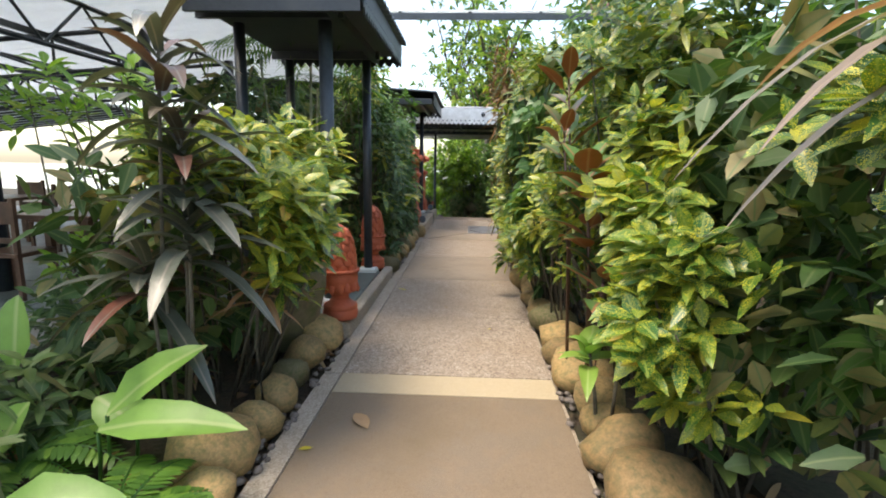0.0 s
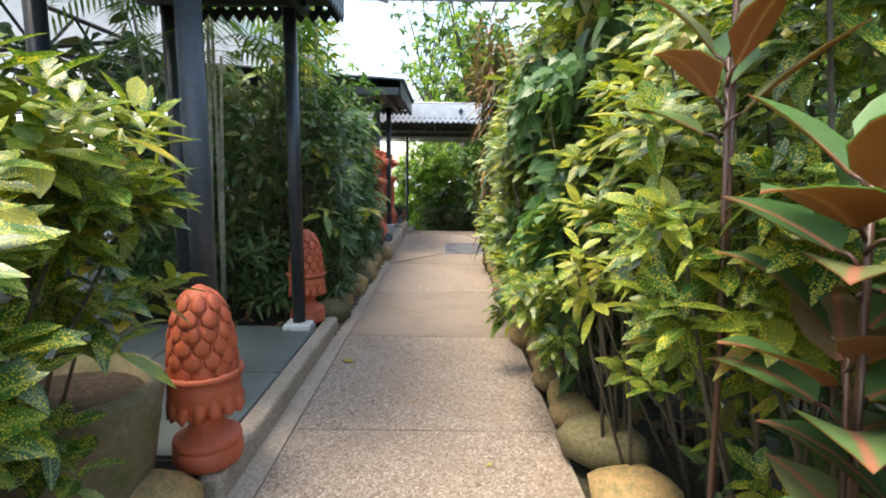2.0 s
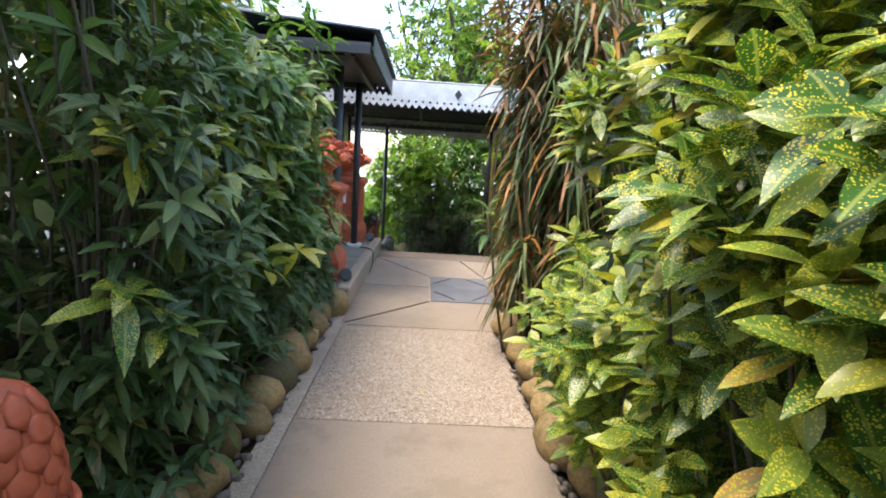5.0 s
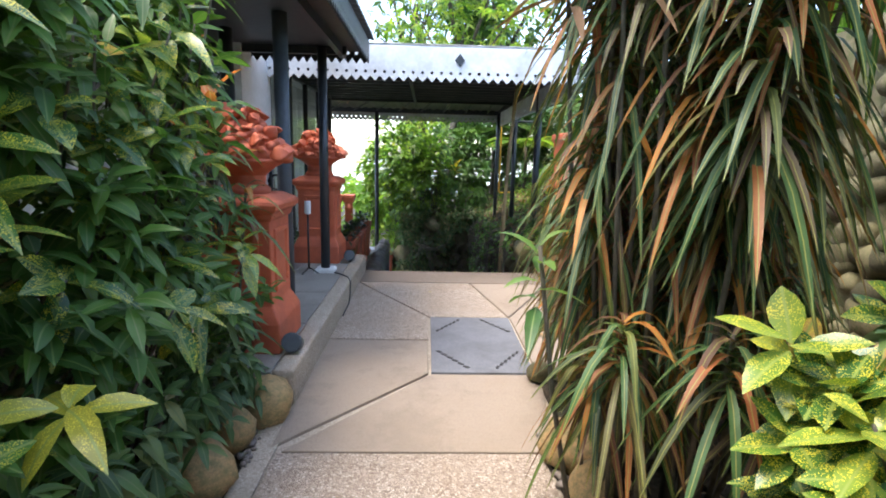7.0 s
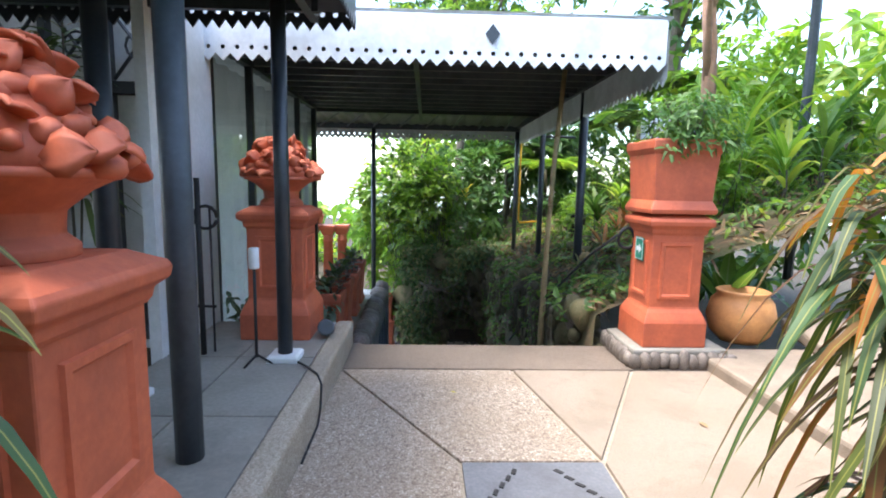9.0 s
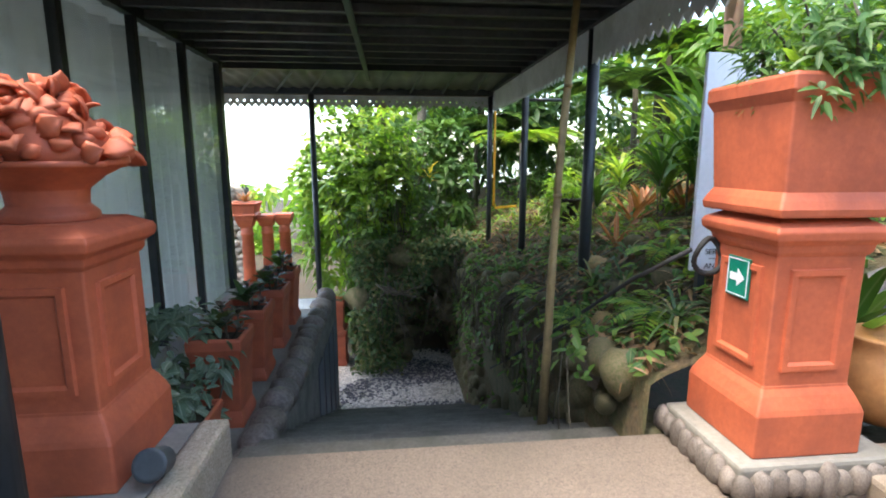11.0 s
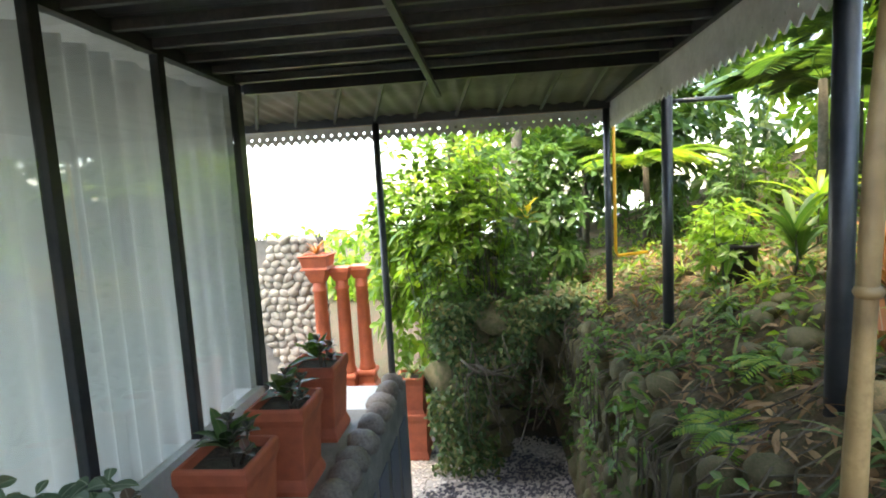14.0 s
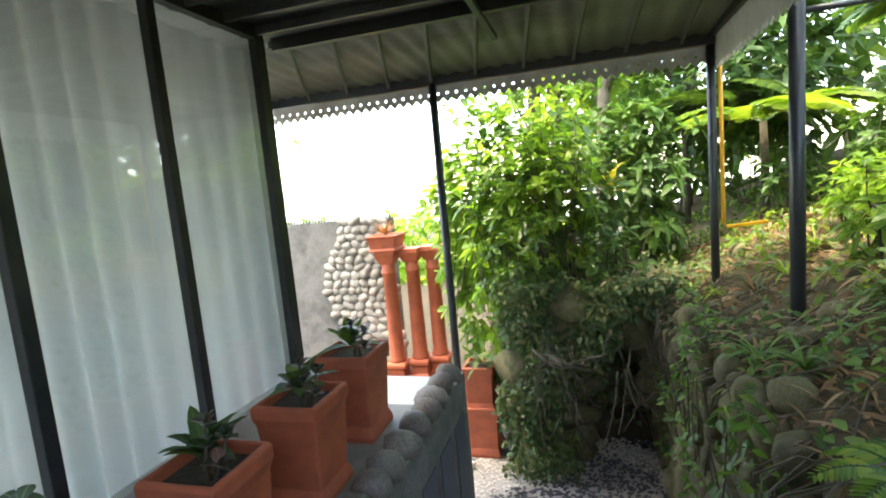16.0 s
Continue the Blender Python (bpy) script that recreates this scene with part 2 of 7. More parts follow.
def thin(mat, amount):
    """Lets light through a thin sheet of the material."""
    nt = mat.node_tree
    p = nt.nodes["Principled BSDF"]
    tr = nt.nodes.new("ShaderNodeBsdfTranslucent")
    tr.inputs["Color"].default_value = (0.85, 0.88, 0.88, 1)
    ms = nt.nodes.new("ShaderNodeMixShader")
    ms.inputs["Fac"].default_value = amount
    nt.links.new(p.outputs["BSDF"], ms.inputs[1])
    nt.links.new(tr.outputs["BSDF"], ms.inputs[2])
    nt.links.new(ms.outputs["Shader"], nt.nodes["Material Output"].inputs["Surface"])
    return mat


thin(CURTAIN, 0.36)
FRET = thin(surface("weathered_cream_board", (0.3, 0.28, 0.22), (0.4, 0.37, 0.3), (0.22, 0.2, 0.15), fine=25, coarse=4, rough=0.6, bump=0.15), 0.12)
# brown threshold concrete, darkened in its colour for the shade that lies on it
SILL = aggregate("shaded_brown_threshold", [(0.14, 0.11, 0.085), (0.21, 0.165, 0.127), (0.11, 0.085, 0.065)], (0.145, 0.112, 0.087), scale=110, bump=0.5, stain=(0.1, 0.08, 0.06))
SKYSHEET = thin(surface("milky_roof_sheet", (0.66, 0.68, 0.68), (0.76, 0.77, 0.77), (0.55, 0.57, 0.56), fine=25, coarse=2, rough=0.5, bump=0.1), 0.55)
PLASTER = surface("white_plaster", (0.6, 0.62, 0.62), (0.72, 0.73, 0.72), (0.5, 0.52, 0.5), fine=30, coarse=1.5, rough=0.8, bump=0.2)
WOODD = surface("dark_wood", (0.07, 0.03, 0.016), (0.13, 0.06, 0.03), (0.05, 0.025, 0.015), fine=14, coarse=4, rough=0.4, bump=0.2)
SIGNG = surface("green_sign", (0.0, 0.17, 0.11), (0.0, 0.2, 0.13), fine=40, rough=0.4, bump=0.05)
SIGNW = surface("white_sign_face", (0.66, 0.69, 0.74), (0.74, 0.76, 0.8), (0.6, 0.62, 0.66), fine=30, coarse=2, rough=0.4, bump=0.05)
INK = surface("black_lettering", (0.03, 0.03, 0.03), (0.05, 0.05, 0.05), fine=30, rough=0.6)
ORANGE_POT = surface("orange_clay_pot", (0.5, 0.22, 0.07), (0.6, 0.29, 0.1), (0.38, 0.17, 0.06), fine=30, coarse=5, rough=0.6)
MOSAIC_M = surface("mosaic_mortar", (0.42, 0.38, 0.34), (0.52, 0.48, 0.43), (0.3, 0.27, 0.23), fine=60, coarse=2, rough=0.8)
MOSAIC_D = surface("dark_mosaic_pebble", (0.03, 0.03, 0.045), (0.09, 0.085, 0.1), fine=20, rough=0.5, vary=0.4)
MOSAIC_L = surface("pale_mosaic_pebble", (0.5, 0.45, 0.4), (0.64, 0.58, 0.52), fine=20, rough=0.5, vary=0.2)
HORIZON_SHEET = surface("pale_reflecting_sheet", (0.2, 0.26, 0.28), (0.26, 0.32, 0.34), fine=0.6, coarse=0.1, rough=0.12, bump=0.05)
GLASS = glass_mat("window_glass")
BLUEGREY = surface("blue_grey_panel", (0.06, 0.075, 0.10), (0.09, 0.11, 0.14), fine=30, rough=0.5)
STEPGREY = surface("dark_step_concrete", (0.075, 0.07, 0.062), (0.13, 0.12, 0.105), (0.05, 0.055, 0.04), fine=40, coarse=3, rough=0.7)
WALLGREY = surface("grey_render", (0.16, 0.15, 0.14), (0.24, 0.225, 0.2), (0.1, 0.1, 0.085), fine=30, coarse=3, rough=0.8)

L_GOLD = leaf_mat("gold_dust_leaf", [(0.028, 0.095, 0.02), (0.045, 0.14, 0.024), (0.095, 0.205, 0.03), (0.23, 0.32, 0.045), (0.44, 0.38, 0.05), (0.52, 0.31, 0.10)], rib=(0.26, 0.33, 0.08), spots=(0.66, 0.57, 0.06), spot_amount=0.70, rough=0.34)
L_GREEN = leaf_mat("mid_green_leaf", [(0.045, 0.12, 0.026), (0.075, 0.18, 0.034), (0.115, 0.235, 0.042), (0.2, 0.3, 0.055)], rib=(0.16, 0.24, 0.08), rough=0.45, translucent=0.45)
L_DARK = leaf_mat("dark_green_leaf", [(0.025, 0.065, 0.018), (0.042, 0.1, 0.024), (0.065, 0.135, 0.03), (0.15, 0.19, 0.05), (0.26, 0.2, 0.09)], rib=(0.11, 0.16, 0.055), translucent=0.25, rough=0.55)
# lime leaf; its tones are raised to carry sunlight on the bank and far trees
L_LIME = leaf_mat("lime_sunlit_leaf", [(0.11, 0.25, 0.03), (0.19, 0.37, 0.045), (0.3, 0.47, 0.06), (0.47, 0.52, 0.08)], rib=(0.33, 0.45, 0.13), translucent=0.6)
L_RED = leaf_mat("red_backed_leaf", [(0.12, 0.25, 0.08), (0.18, 0.33, 0.12), (0.14, 0.27, 0.09), (0.36, 0.12, 0.04), (0.5, 0.17, 0.05), (0.36, 0.2, 0.12)], rib=(0.42, 0.3, 0.16))
# bronze leaf; the lighter grey-green tone carries a sheen in the colour
L_PURPLE = leaf_mat("dark_bronze_leaf", [(0.035, 0.045, 0.03), (0.055, 0.07, 0.05), (0.10, 0.11, 0.085), (0.07, 0.08, 0.055), (0.17, 0.06, 0.04)], rib=(0.18, 0.16, 0.13), rough=0.32, translucent=0.2)
L_GREYRED = leaf_mat("grey_red_strap_leaf", [(0.13, 0.13, 0.1), (0.22, 0.2, 0.15), (0.3, 0.22, 0.16), (0.38, 0.16, 0.1)], rib=(0.4, 0.3, 0.22), rough=0.4)
L_STRAP = leaf_mat("variegated_strap_leaf", [(0.025, 0.065, 0.018), (0.04, 0.1, 0.025), (0.06, 0.13, 0.035), (0.05, 0.09, 0.035), (0.10, 0.07, 0.035), (0.16, 0.06, 0.03), (0.09, 0.16, 0.035), (0.28, 0.09, 0.03), (0.55, 0.22, 0.03)], rib=(0.28, 0.28, 0.07), rough=0.55)
# light green climber leaf; sky sheen is partly put into its lifted tones
L_CLIMB = leaf_mat("pale_climber_leaf", [(0.085, 0.2, 0.06), (0.12, 0.255, 0.082), (0.175, 0.32, 0.11), (0.25, 0.37, 0.14)], rib=(0.22, 0.34, 0.14), rough=0.3, translucent=0.5)
L_PHIL = leaf_mat("glossy_rib_leaf", [(0.07, 0.17, 0.05), (0.11, 0.24, 0.075), (0.16, 0.3, 0.1), (0.3, 0.2, 0.1)], rib=(0.5, 0.2, 0.12), rough=0.3)
L_RUST = leaf_mat("rust_leaf_back", [(0.3, 0.09, 0.03), (0.42, 0.13, 0.035), (0.36, 0.14, 0.07)], rib=(0.45, 0.22, 0.1), rough=0.5)
L_SILVER = leaf_mat("silvery_green_leaf", [(0.1, 0.165, 0.1), (0.17, 0.24, 0.16), (0.28, 0.34, 0.25)], rib=(0.32, 0.38, 0.28), rough=0.4)
L_FERN = leaf_mat("fern_leaf", [(0.05, 0.14, 0.025), (0.09, 0.21, 0.035), (0.16, 0.3, 0.045)], translucent=0.45)
L_BIG = leaf_mat("large_pale_green_leaf", [(0.13, 0.3, 0.05), (0.2, 0.38, 0.07), (0.3, 0.45, 0.09)], rib=(0.34, 0.46, 0.16), translucent=0.4)
L_TAN = leaf_mat("tan_speckled_leaf", [(0.09, 0.2, 0.03), (0.17, 0.27, 0.04), (0.36, 0.36, 0.055), (0.5, 0.34, 0.1)], rib=(0.3, 0.36, 0.08), spots=(0.72, 0.62, 0.06), spot_amount=0.8)
L_YELLOW = leaf_mat("yellow_leaf", [(0.4, 0.34, 0.03), (0.55, 0.45, 0.04), (0.3, 0.32, 0.04)], rib=(0.4, 0.4, 0.1))
L_DRY = leaf_mat("dry_brown_leaf", [(0.14, 0.08, 0.04), (0.26, 0.15, 0.07), (0.36, 0.24, 0.13)], translucent=0.2, rough=0.8)
L_WOODS = leaf_mat("woodland_leaf", [(0.03, 0.085, 0.02), (0.06, 0.14, 0.03), (0.1, 0.2, 0.04), (0.2, 0.3, 0.06)], translucent=0.45)

# added unseen lamp that backlights the curtains from the far side of the room
room_light = bpy.data.lights.new("curtain_fill_lamp", "AREA")
room_light.shape, room_light.size, room_light.size_y, room_light.energy, room_light.color = "RECTANGLE", 3.6, 2.2, 0.5, (0.88, 0.95, 1.0)
lamp = new("curtain_fill_lamp", room_light)
lamp.matrix_world = look((-3.9, 13.1, 1.35), (0, 13.1, 1.25))

# ---- mesh tools ----


class Geo:
    """Vertices and faces gathered into one mesh."""

    def __init__(self):
        self.v, self.f, self.m = [], [], []

    def add(self, verts, faces, mat=0):
        k = len(self.v)
        self.v += [tuple(p) for p in verts]
        self.f += [[k + i for i in f] for f in faces]
        self.m += [mat] * len(faces)
        return self

    def box(self, x0, x1, y0, y1, z0, z1, mat=0):
        v = [(x, y, z) for z in (z0, z1) for x, y in ((x0, y0), (x1, y0), (x1, y1), (x0, y1))]
        return self.add(v, [(3, 2, 1, 0), (4, 5, 6, 7), (0, 1, 5, 4), (1, 2, 6, 5), (2, 3, 7, 6), (3, 0, 4, 7)], mat)

    def lathe(self, profile, seg=24, cx=0, cy=0, square=False, mat=0, bump=None):
        """Rings of the profile (radius, z) round an upright axis; square: four corners a ring."""
        if square:
            ring = [(1, 1), (-1, 1), (-1, -1), (1, -1)]
        else:
            ring = [(math.cos(2 * math.pi * i / seg), math.sin(2 * math.pi * i / seg)) for i in range(seg)]
        n = len(ring)
        v = []
        for j, (r, z) in enumerate(profile):
            for i, (a, b) in enumerate(ring):
                k = bump(i, j) if bump else 1.0
                v.append((cx + a * r * k, cy + b * r * k, z))
        f = [(j * n + i, j * n + (i + 1) % n, (j + 1) * n + (i + 1) % n, (j + 1) * n + i) for j in range(len(profile) - 1) for i in range(n)]
        f.append(tuple(range(n - 1, -1, -1)))
        f.append(tuple(range((len(profile) - 1) * n, len(profile) * n)))
        return self.add(v, f, mat)

    def tube(self, pts, r, seg=8, mat=0):
        pts = [Vector(p) for p in pts]
        rs = r if isinstance(r, (list, tuple)) else [r] * len(pts)
        v = []
        for i, p in enumerate(pts):
            d = (pts[min(i + 1, len(pts) - 1)] - pts[max(i - 1, 0)]).normalized()
            a = d.cross(Vector((0, 0, 1)))
            a = Vector((1, 0, 0)) if a.length < 0.05 else a.normalized()
            b = d.cross(a)
            for k in range(seg):
                t = 2 * math.pi * k / seg
                v.append(p + rs[i] * (math.cos(t) * a + math.sin(t) * b))
        f = [(i * seg + k, (i + 1) * seg + k, (i + 1) * seg + (k + 1) % seg, i * seg + (k + 1) % seg) for i in range(len(pts) - 1) for k in range(seg)]
        f.append(tuple(range(seg)))
        f.append(tuple(range(len(pts) * seg - 1, (len(pts) - 1) * seg - 1, -1)))
        return self.add(v, f, mat)

    def prism(self, pts, z0, z1, mat=0):
        n = len(pts)
        v = [(x, y, z0) for x, y in pts] + [(x, y, z1) for x, y in pts]
        f = [tuple(range(n - 1, -1, -1)), tuple(range(n, 2 * n))] + [(i, (i + 1) % n, n + (i + 1) % n, n + i) for i in range(n)]
        return self.add(v, f, mat)

    def blob(self, c, r, seed, mat=0, rough=0.18, level=2, turn=None):
        """A rounded, uneven stone."""
        b = bmesh.new()
        bmesh.ops.create_icosphere(b, subdivisions=level, radius=1)
        off = Vector((seed * 7.3, seed * 3.1, seed * 1.7))
        v = []
        for w in b.verts:
            k = 1 + rough * 2 * noise.noise(w.co * 0.9 + off) + rough * 0.5 * noise.noise(w.co * 2.3 + off)
            p = Vector((w.co.x * r[0] * k, w.co.y * r[1] * k, w.co.z * r[2] * k))
            if turn:
                p.rotate(turn)
            v.append((c[0] + p.x, c[1] + p.y, c[2] + p.z))
        b.verts.index_update()
        f = [tuple(x.index for x in q.verts) for q in b.faces]
        b.free()
        return self.add(v, f, mat)

    def mesh(self, name, mats, smooth=False):
        me = bpy.data.meshes.new(name)
        me.from_pydata(self.v, [], self.f)
        for m in mats if isinstance(mats, (list, tuple)) else [mats]:
            me.materials.append(m)
        me.polygons.foreach_set("material_index", self.m)
        me.polygons.foreach_set("use_smooth", [smooth] * len(self.f))
        me.update()
        return me


def bevel(ob, width, seg=2):
    m = ob.modifiers.new("soft_edges", "BEVEL")
    m.width, m.segments, m.limit_method, m.angle_limit = width, seg, "ANGLE", radians(35)
    return ob


def part(name, geo, mats, parent=None, smooth=False, bev=0.0):
    ob = new(name, geo if isinstance(geo, bpy.types.Mesh) else geo.mesh(name, mats, smooth))
    if parent:
        ob.parent = parent
    if bev:
        bevel(ob, bev)
    return ob


def thing(name, at, label, category, group="", kind=""):
    ob = new(name)
    ob.empty_display_size = 0.1
    ob.matrix_basis = Matrix.Translation(at)
    return tagged(ob, label, category, group, kind)


# ---- leaves ----
rng = np.random.default_rng(5)


def unit(a):
    return a / np.maximum(np.linalg.norm(a, axis=-1, keepdims=True), 1e-9)


OVAL = [(0, 0.06), (0.16, 0.58), (0.36, 0.93), (0.58, 1.0), (0.8, 0.64), (1, 0)]
LANCE = [(0, 0.1), (0.3, 1.0), (0.6, 0.85), (0.85, 0.45), (1, 0)]
SIMPLE = [(0, 0.2), (0.35, 1.0), (0.75, 0.6), (1, 0)]
STRAP = [(0, 0.5), (0.15, 0.8), (0.35, 1.0), (0.55, 1.0), (0.75, 0.8), (0.9, 0.45), (1, 0)]
HEART = [(0, 0.15), (0.1, 0.72), (0.26, 1.0), (0.48, 0.93), (0.72, 0.6), (0.9, 0.2), (1, 0)]


def leaf_mesh(name, pos, way, up, length, width, mat, shape=OVAL, droop=0.25, fold=0.25, tone=None, wavy=0.0):
    """One mesh of many leaves: each springs from pos along way with its face to up, folds along its rib and droops at the tip."""
    pos, way, up = np.asarray(pos, float), unit(np.asarray(way, float)), np.asarray(up, float)
    n = len(pos)
    length, width = np.broadcast_to(length, n).astype(float), np.broadcast_to(width, n).astype(float)
    droop = np.broadcast_to(droop, n).astype(float)
    side = unit(np.cross(way, up) + 1e-6)
    face = unit(np.cross(side, way))
    tone = rng.random(n) if tone is None else np.broadcast_to(tone, n)
    cols, uvs = [], []
    s = len(shape)
    for i, (v, w) in enumerate(shape):
        c = pos + way * (length * v)[:, None] + np.array([0, 0, -1.0]) * (length * droop * v * v)[:, None]
        if i == s - 1:
            cols.append(c)
            uvs.append((0.5, 1))
            continue
        h = (width * w * 0.5)[:, None]
        wob = (wavy * width * math.sin(i * 2.6))[:, None] if wavy else 0
        cols += [c - side * h + face * (h * fold + wob), c, c + side * h + face * (h * fold - wob)]
        uvs += [(0.5 - w * 0.5, v), (0.5, v), (0.5 + w * 0.5, v)]
    k = len(cols)
    verts = np.stack(cols, 1).reshape(-1, 3)
    quads = [(3 * i + j, 3 * i + j + 1, 3 * i + j + 4, 3 * i + j + 3) for i in range(s - 2) for j in (0, 1)]
    e = 3 * (s - 2)
    tris = [(e, e + 1, k - 1), (e + 1, e + 2, k - 1)]
    base = (np.arange(n) * k)[:, None, None]
    q = (np.array(quads)[None] + base).reshape(-1, 4)
    t = (np.array(tris)[None] + base).reshape(-1, 3)
    me = bpy.data.meshes.new(name)
    me.vertices.add(len(verts))
    me.vertices.foreach_set("co", verts.ravel())
    loops = np.concatenate([q.ravel(), t.ravel()]).astype(np.int32)
    me.loops.add(len(loops))
    me.loops.foreach_set("vertex_index", loops)
    me.polygons.add(len(q) + len(t))
    starts = np.concatenate([np.arange(len(q)) * 4, len(q) * 4 + np.arange(len(t)) * 3]).astype(np.int32)
    me.polygons.foreach_set("loop_start", starts)
    me.polygons.foreach_set("use_smooth", np.ones(len(starts), bool))
    uv = np.tile(np.array(uvs), (n, 1))
    layer = me.uv_layers.new(name="UVMap")
    layer.data.foreach_set("uv", uv[loops].astype(np.float32).ravel())
    a = me.attributes.new("tone", "FLOAT", "POINT")
    a.data.foreach_set("value", np.repeat(tone, k).astype(np.float32))
    me.materials.append(mat)
    me.update()
    me.validate()
    return me


def rosettes(centres, axes, count, spread=1.0, jitter=0.3):
    """Leaf starts and ways for a whorl of count leaves round each centre."""
    centres, axes = np.asarray(centres, float), unit(np.asarray(axes, float))
    n = len(centres)
    ref = np.where(np.abs(axes[:, 2:3]) > 0.9, np.array([[1.0, 0, 0]]), np.array([[0, 0, 1.0]]))
    a = unit(np.cross(axes, ref))
    b = np.cross(axes, a)
    pos, way, up = [], [], []
    for i in range(count):
        th = i * 2.399 + rng.random(n) * 0.7
        lift = (1 - i / count) * 1.0 - 0.18 + rng.normal(0, jitter * 0.5, n)
        rad = np.cos(th)[:, None] * a + np.sin(th)[:, None] * b
        d = unit(rad * spread + axes * lift[:, None] + rng.normal(0, jitter * 0.3, (n, 3)))
        pos.append(centres - axes * (0.012 * i) + rad * 0.008)
        way.append(d)
        up.append(axes + np.array([0, 0, 0.35]) - d * 0.2 + rng.normal(0, 0.15, (n, 3)))
    return np.concatenate(pos), np.concatenate(way), np.concatenate(up)


def shrub(name, base, centres, axes, label, category, group, mat, per=9, length=0.15, width=0.05, shape=OVAL, droop=0.3, stems=26, stem_mat=None, fold=0.25,
          lone=0, spread=1.0, fill=0, fill_box=None, fill_mat=None, wavy=0.0):
    """A shrub: stems from the ground to whorls of leaves at the given places. lone: leaves of the outermost whorls built as parts of their own."""
    ob = thing(name, base, label, category, group)
    base = np.asarray(base, float)
    centres, axes = np.asarray(centres, float) - base, np.asarray(axes, float)
    g = Geo()
    pick = rng.permutation(len(centres))[:stems]
    for i in pick:
        c = centres[i]
        foot = Vector((c[0] * 0.3 + rng.normal(0, 0.06), c[1] * 0.6 + rng.normal(0, 0.06), 0.0))
        tip = Vector(c)
        mid = foot.lerp(tip, 0.55) + Vector((rng.normal(0, 0.04), rng.normal(0, 0.04), 0.08))
        g.tube([foot, mid, tip], [0.009, 0.007, 0.004], 5)
    if pick.size:
        part("stems", g, stem_mat or BARK, ob, True)
    p, w, u = rosettes(centres, axes, per, spread)
    n = len(p)
    ln = length * rng.uniform(0.65, 1.25, n)
    wd = width * rng.uniform(0.75, 1.2, n)
    dr = droop * rng.uniform(0.3, 1.7, n)
    age = np.repeat(np.arange(per) / per, len(centres))
    tone = np.clip(np.tile(rng.random(len(centres)) ** 1.7, per) * 0.56 + rng.random(n) * 0.15 + 0.02 + 0.6 * age ** 2.6 * (rng.random(n) < 0.45), 0, 1)
    keep = np.ones(n, bool)
    if lone:
        near = np.argsort(np.abs(p[:, 0] + base[0] - 1.2))[:lone * 6]
        chosen = rng.permutation(near)[:lone]
        keep[chosen] = False
        kinds = [leaf_mesh("leaf", [(0, 0, 0)], [(0, 1, 0)], [(0, 0, 1)], length, width, mat, shape, droop * k, fold, t, wavy) for k, t in ((0.5, 0.2), (0.9, 0.45), (1.2, 0.7), (0.7, 0.95))]
        for c in chosen:
            y = Vector(w[c]).normalized()
            x = y.cross(Vector(u[c])).normalized()
            z = x.cross(y)
            l = new("leaf", kinds[int(tone[c] * 3.99) % 4])
            l.parent = ob
            l.matrix_basis = Matrix.Translation(p[c]) @ Matrix((x, y, z)).transposed().to_4x4() @ Matrix.Scale(rng.uniform(0.85, 1.2), 4)
    tagged(part("foliage", leaf_mesh("foliage", p[keep], w[keep], u[keep], ln[keep], wd[keep], mat, shape, dr[keep], fold, tone[keep], wavy), None, ob), kind="stuff")
    # inner leaves, mostly of a darker kind: the shade between whorls put into colour
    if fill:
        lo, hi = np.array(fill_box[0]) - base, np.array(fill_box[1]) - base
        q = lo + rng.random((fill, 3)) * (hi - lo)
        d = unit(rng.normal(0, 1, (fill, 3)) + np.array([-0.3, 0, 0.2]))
        tagged(part("inner_shade_foliage", leaf_mesh("inner_shade_foliage", q, d, rng.normal(0, 0.6, (fill, 3)) + np.array([0, 0, 1]), length * 1.25, width * 1.5, fill_mat or mat, SIMPLE, droop), None, ob), kind="stuff")
    return ob


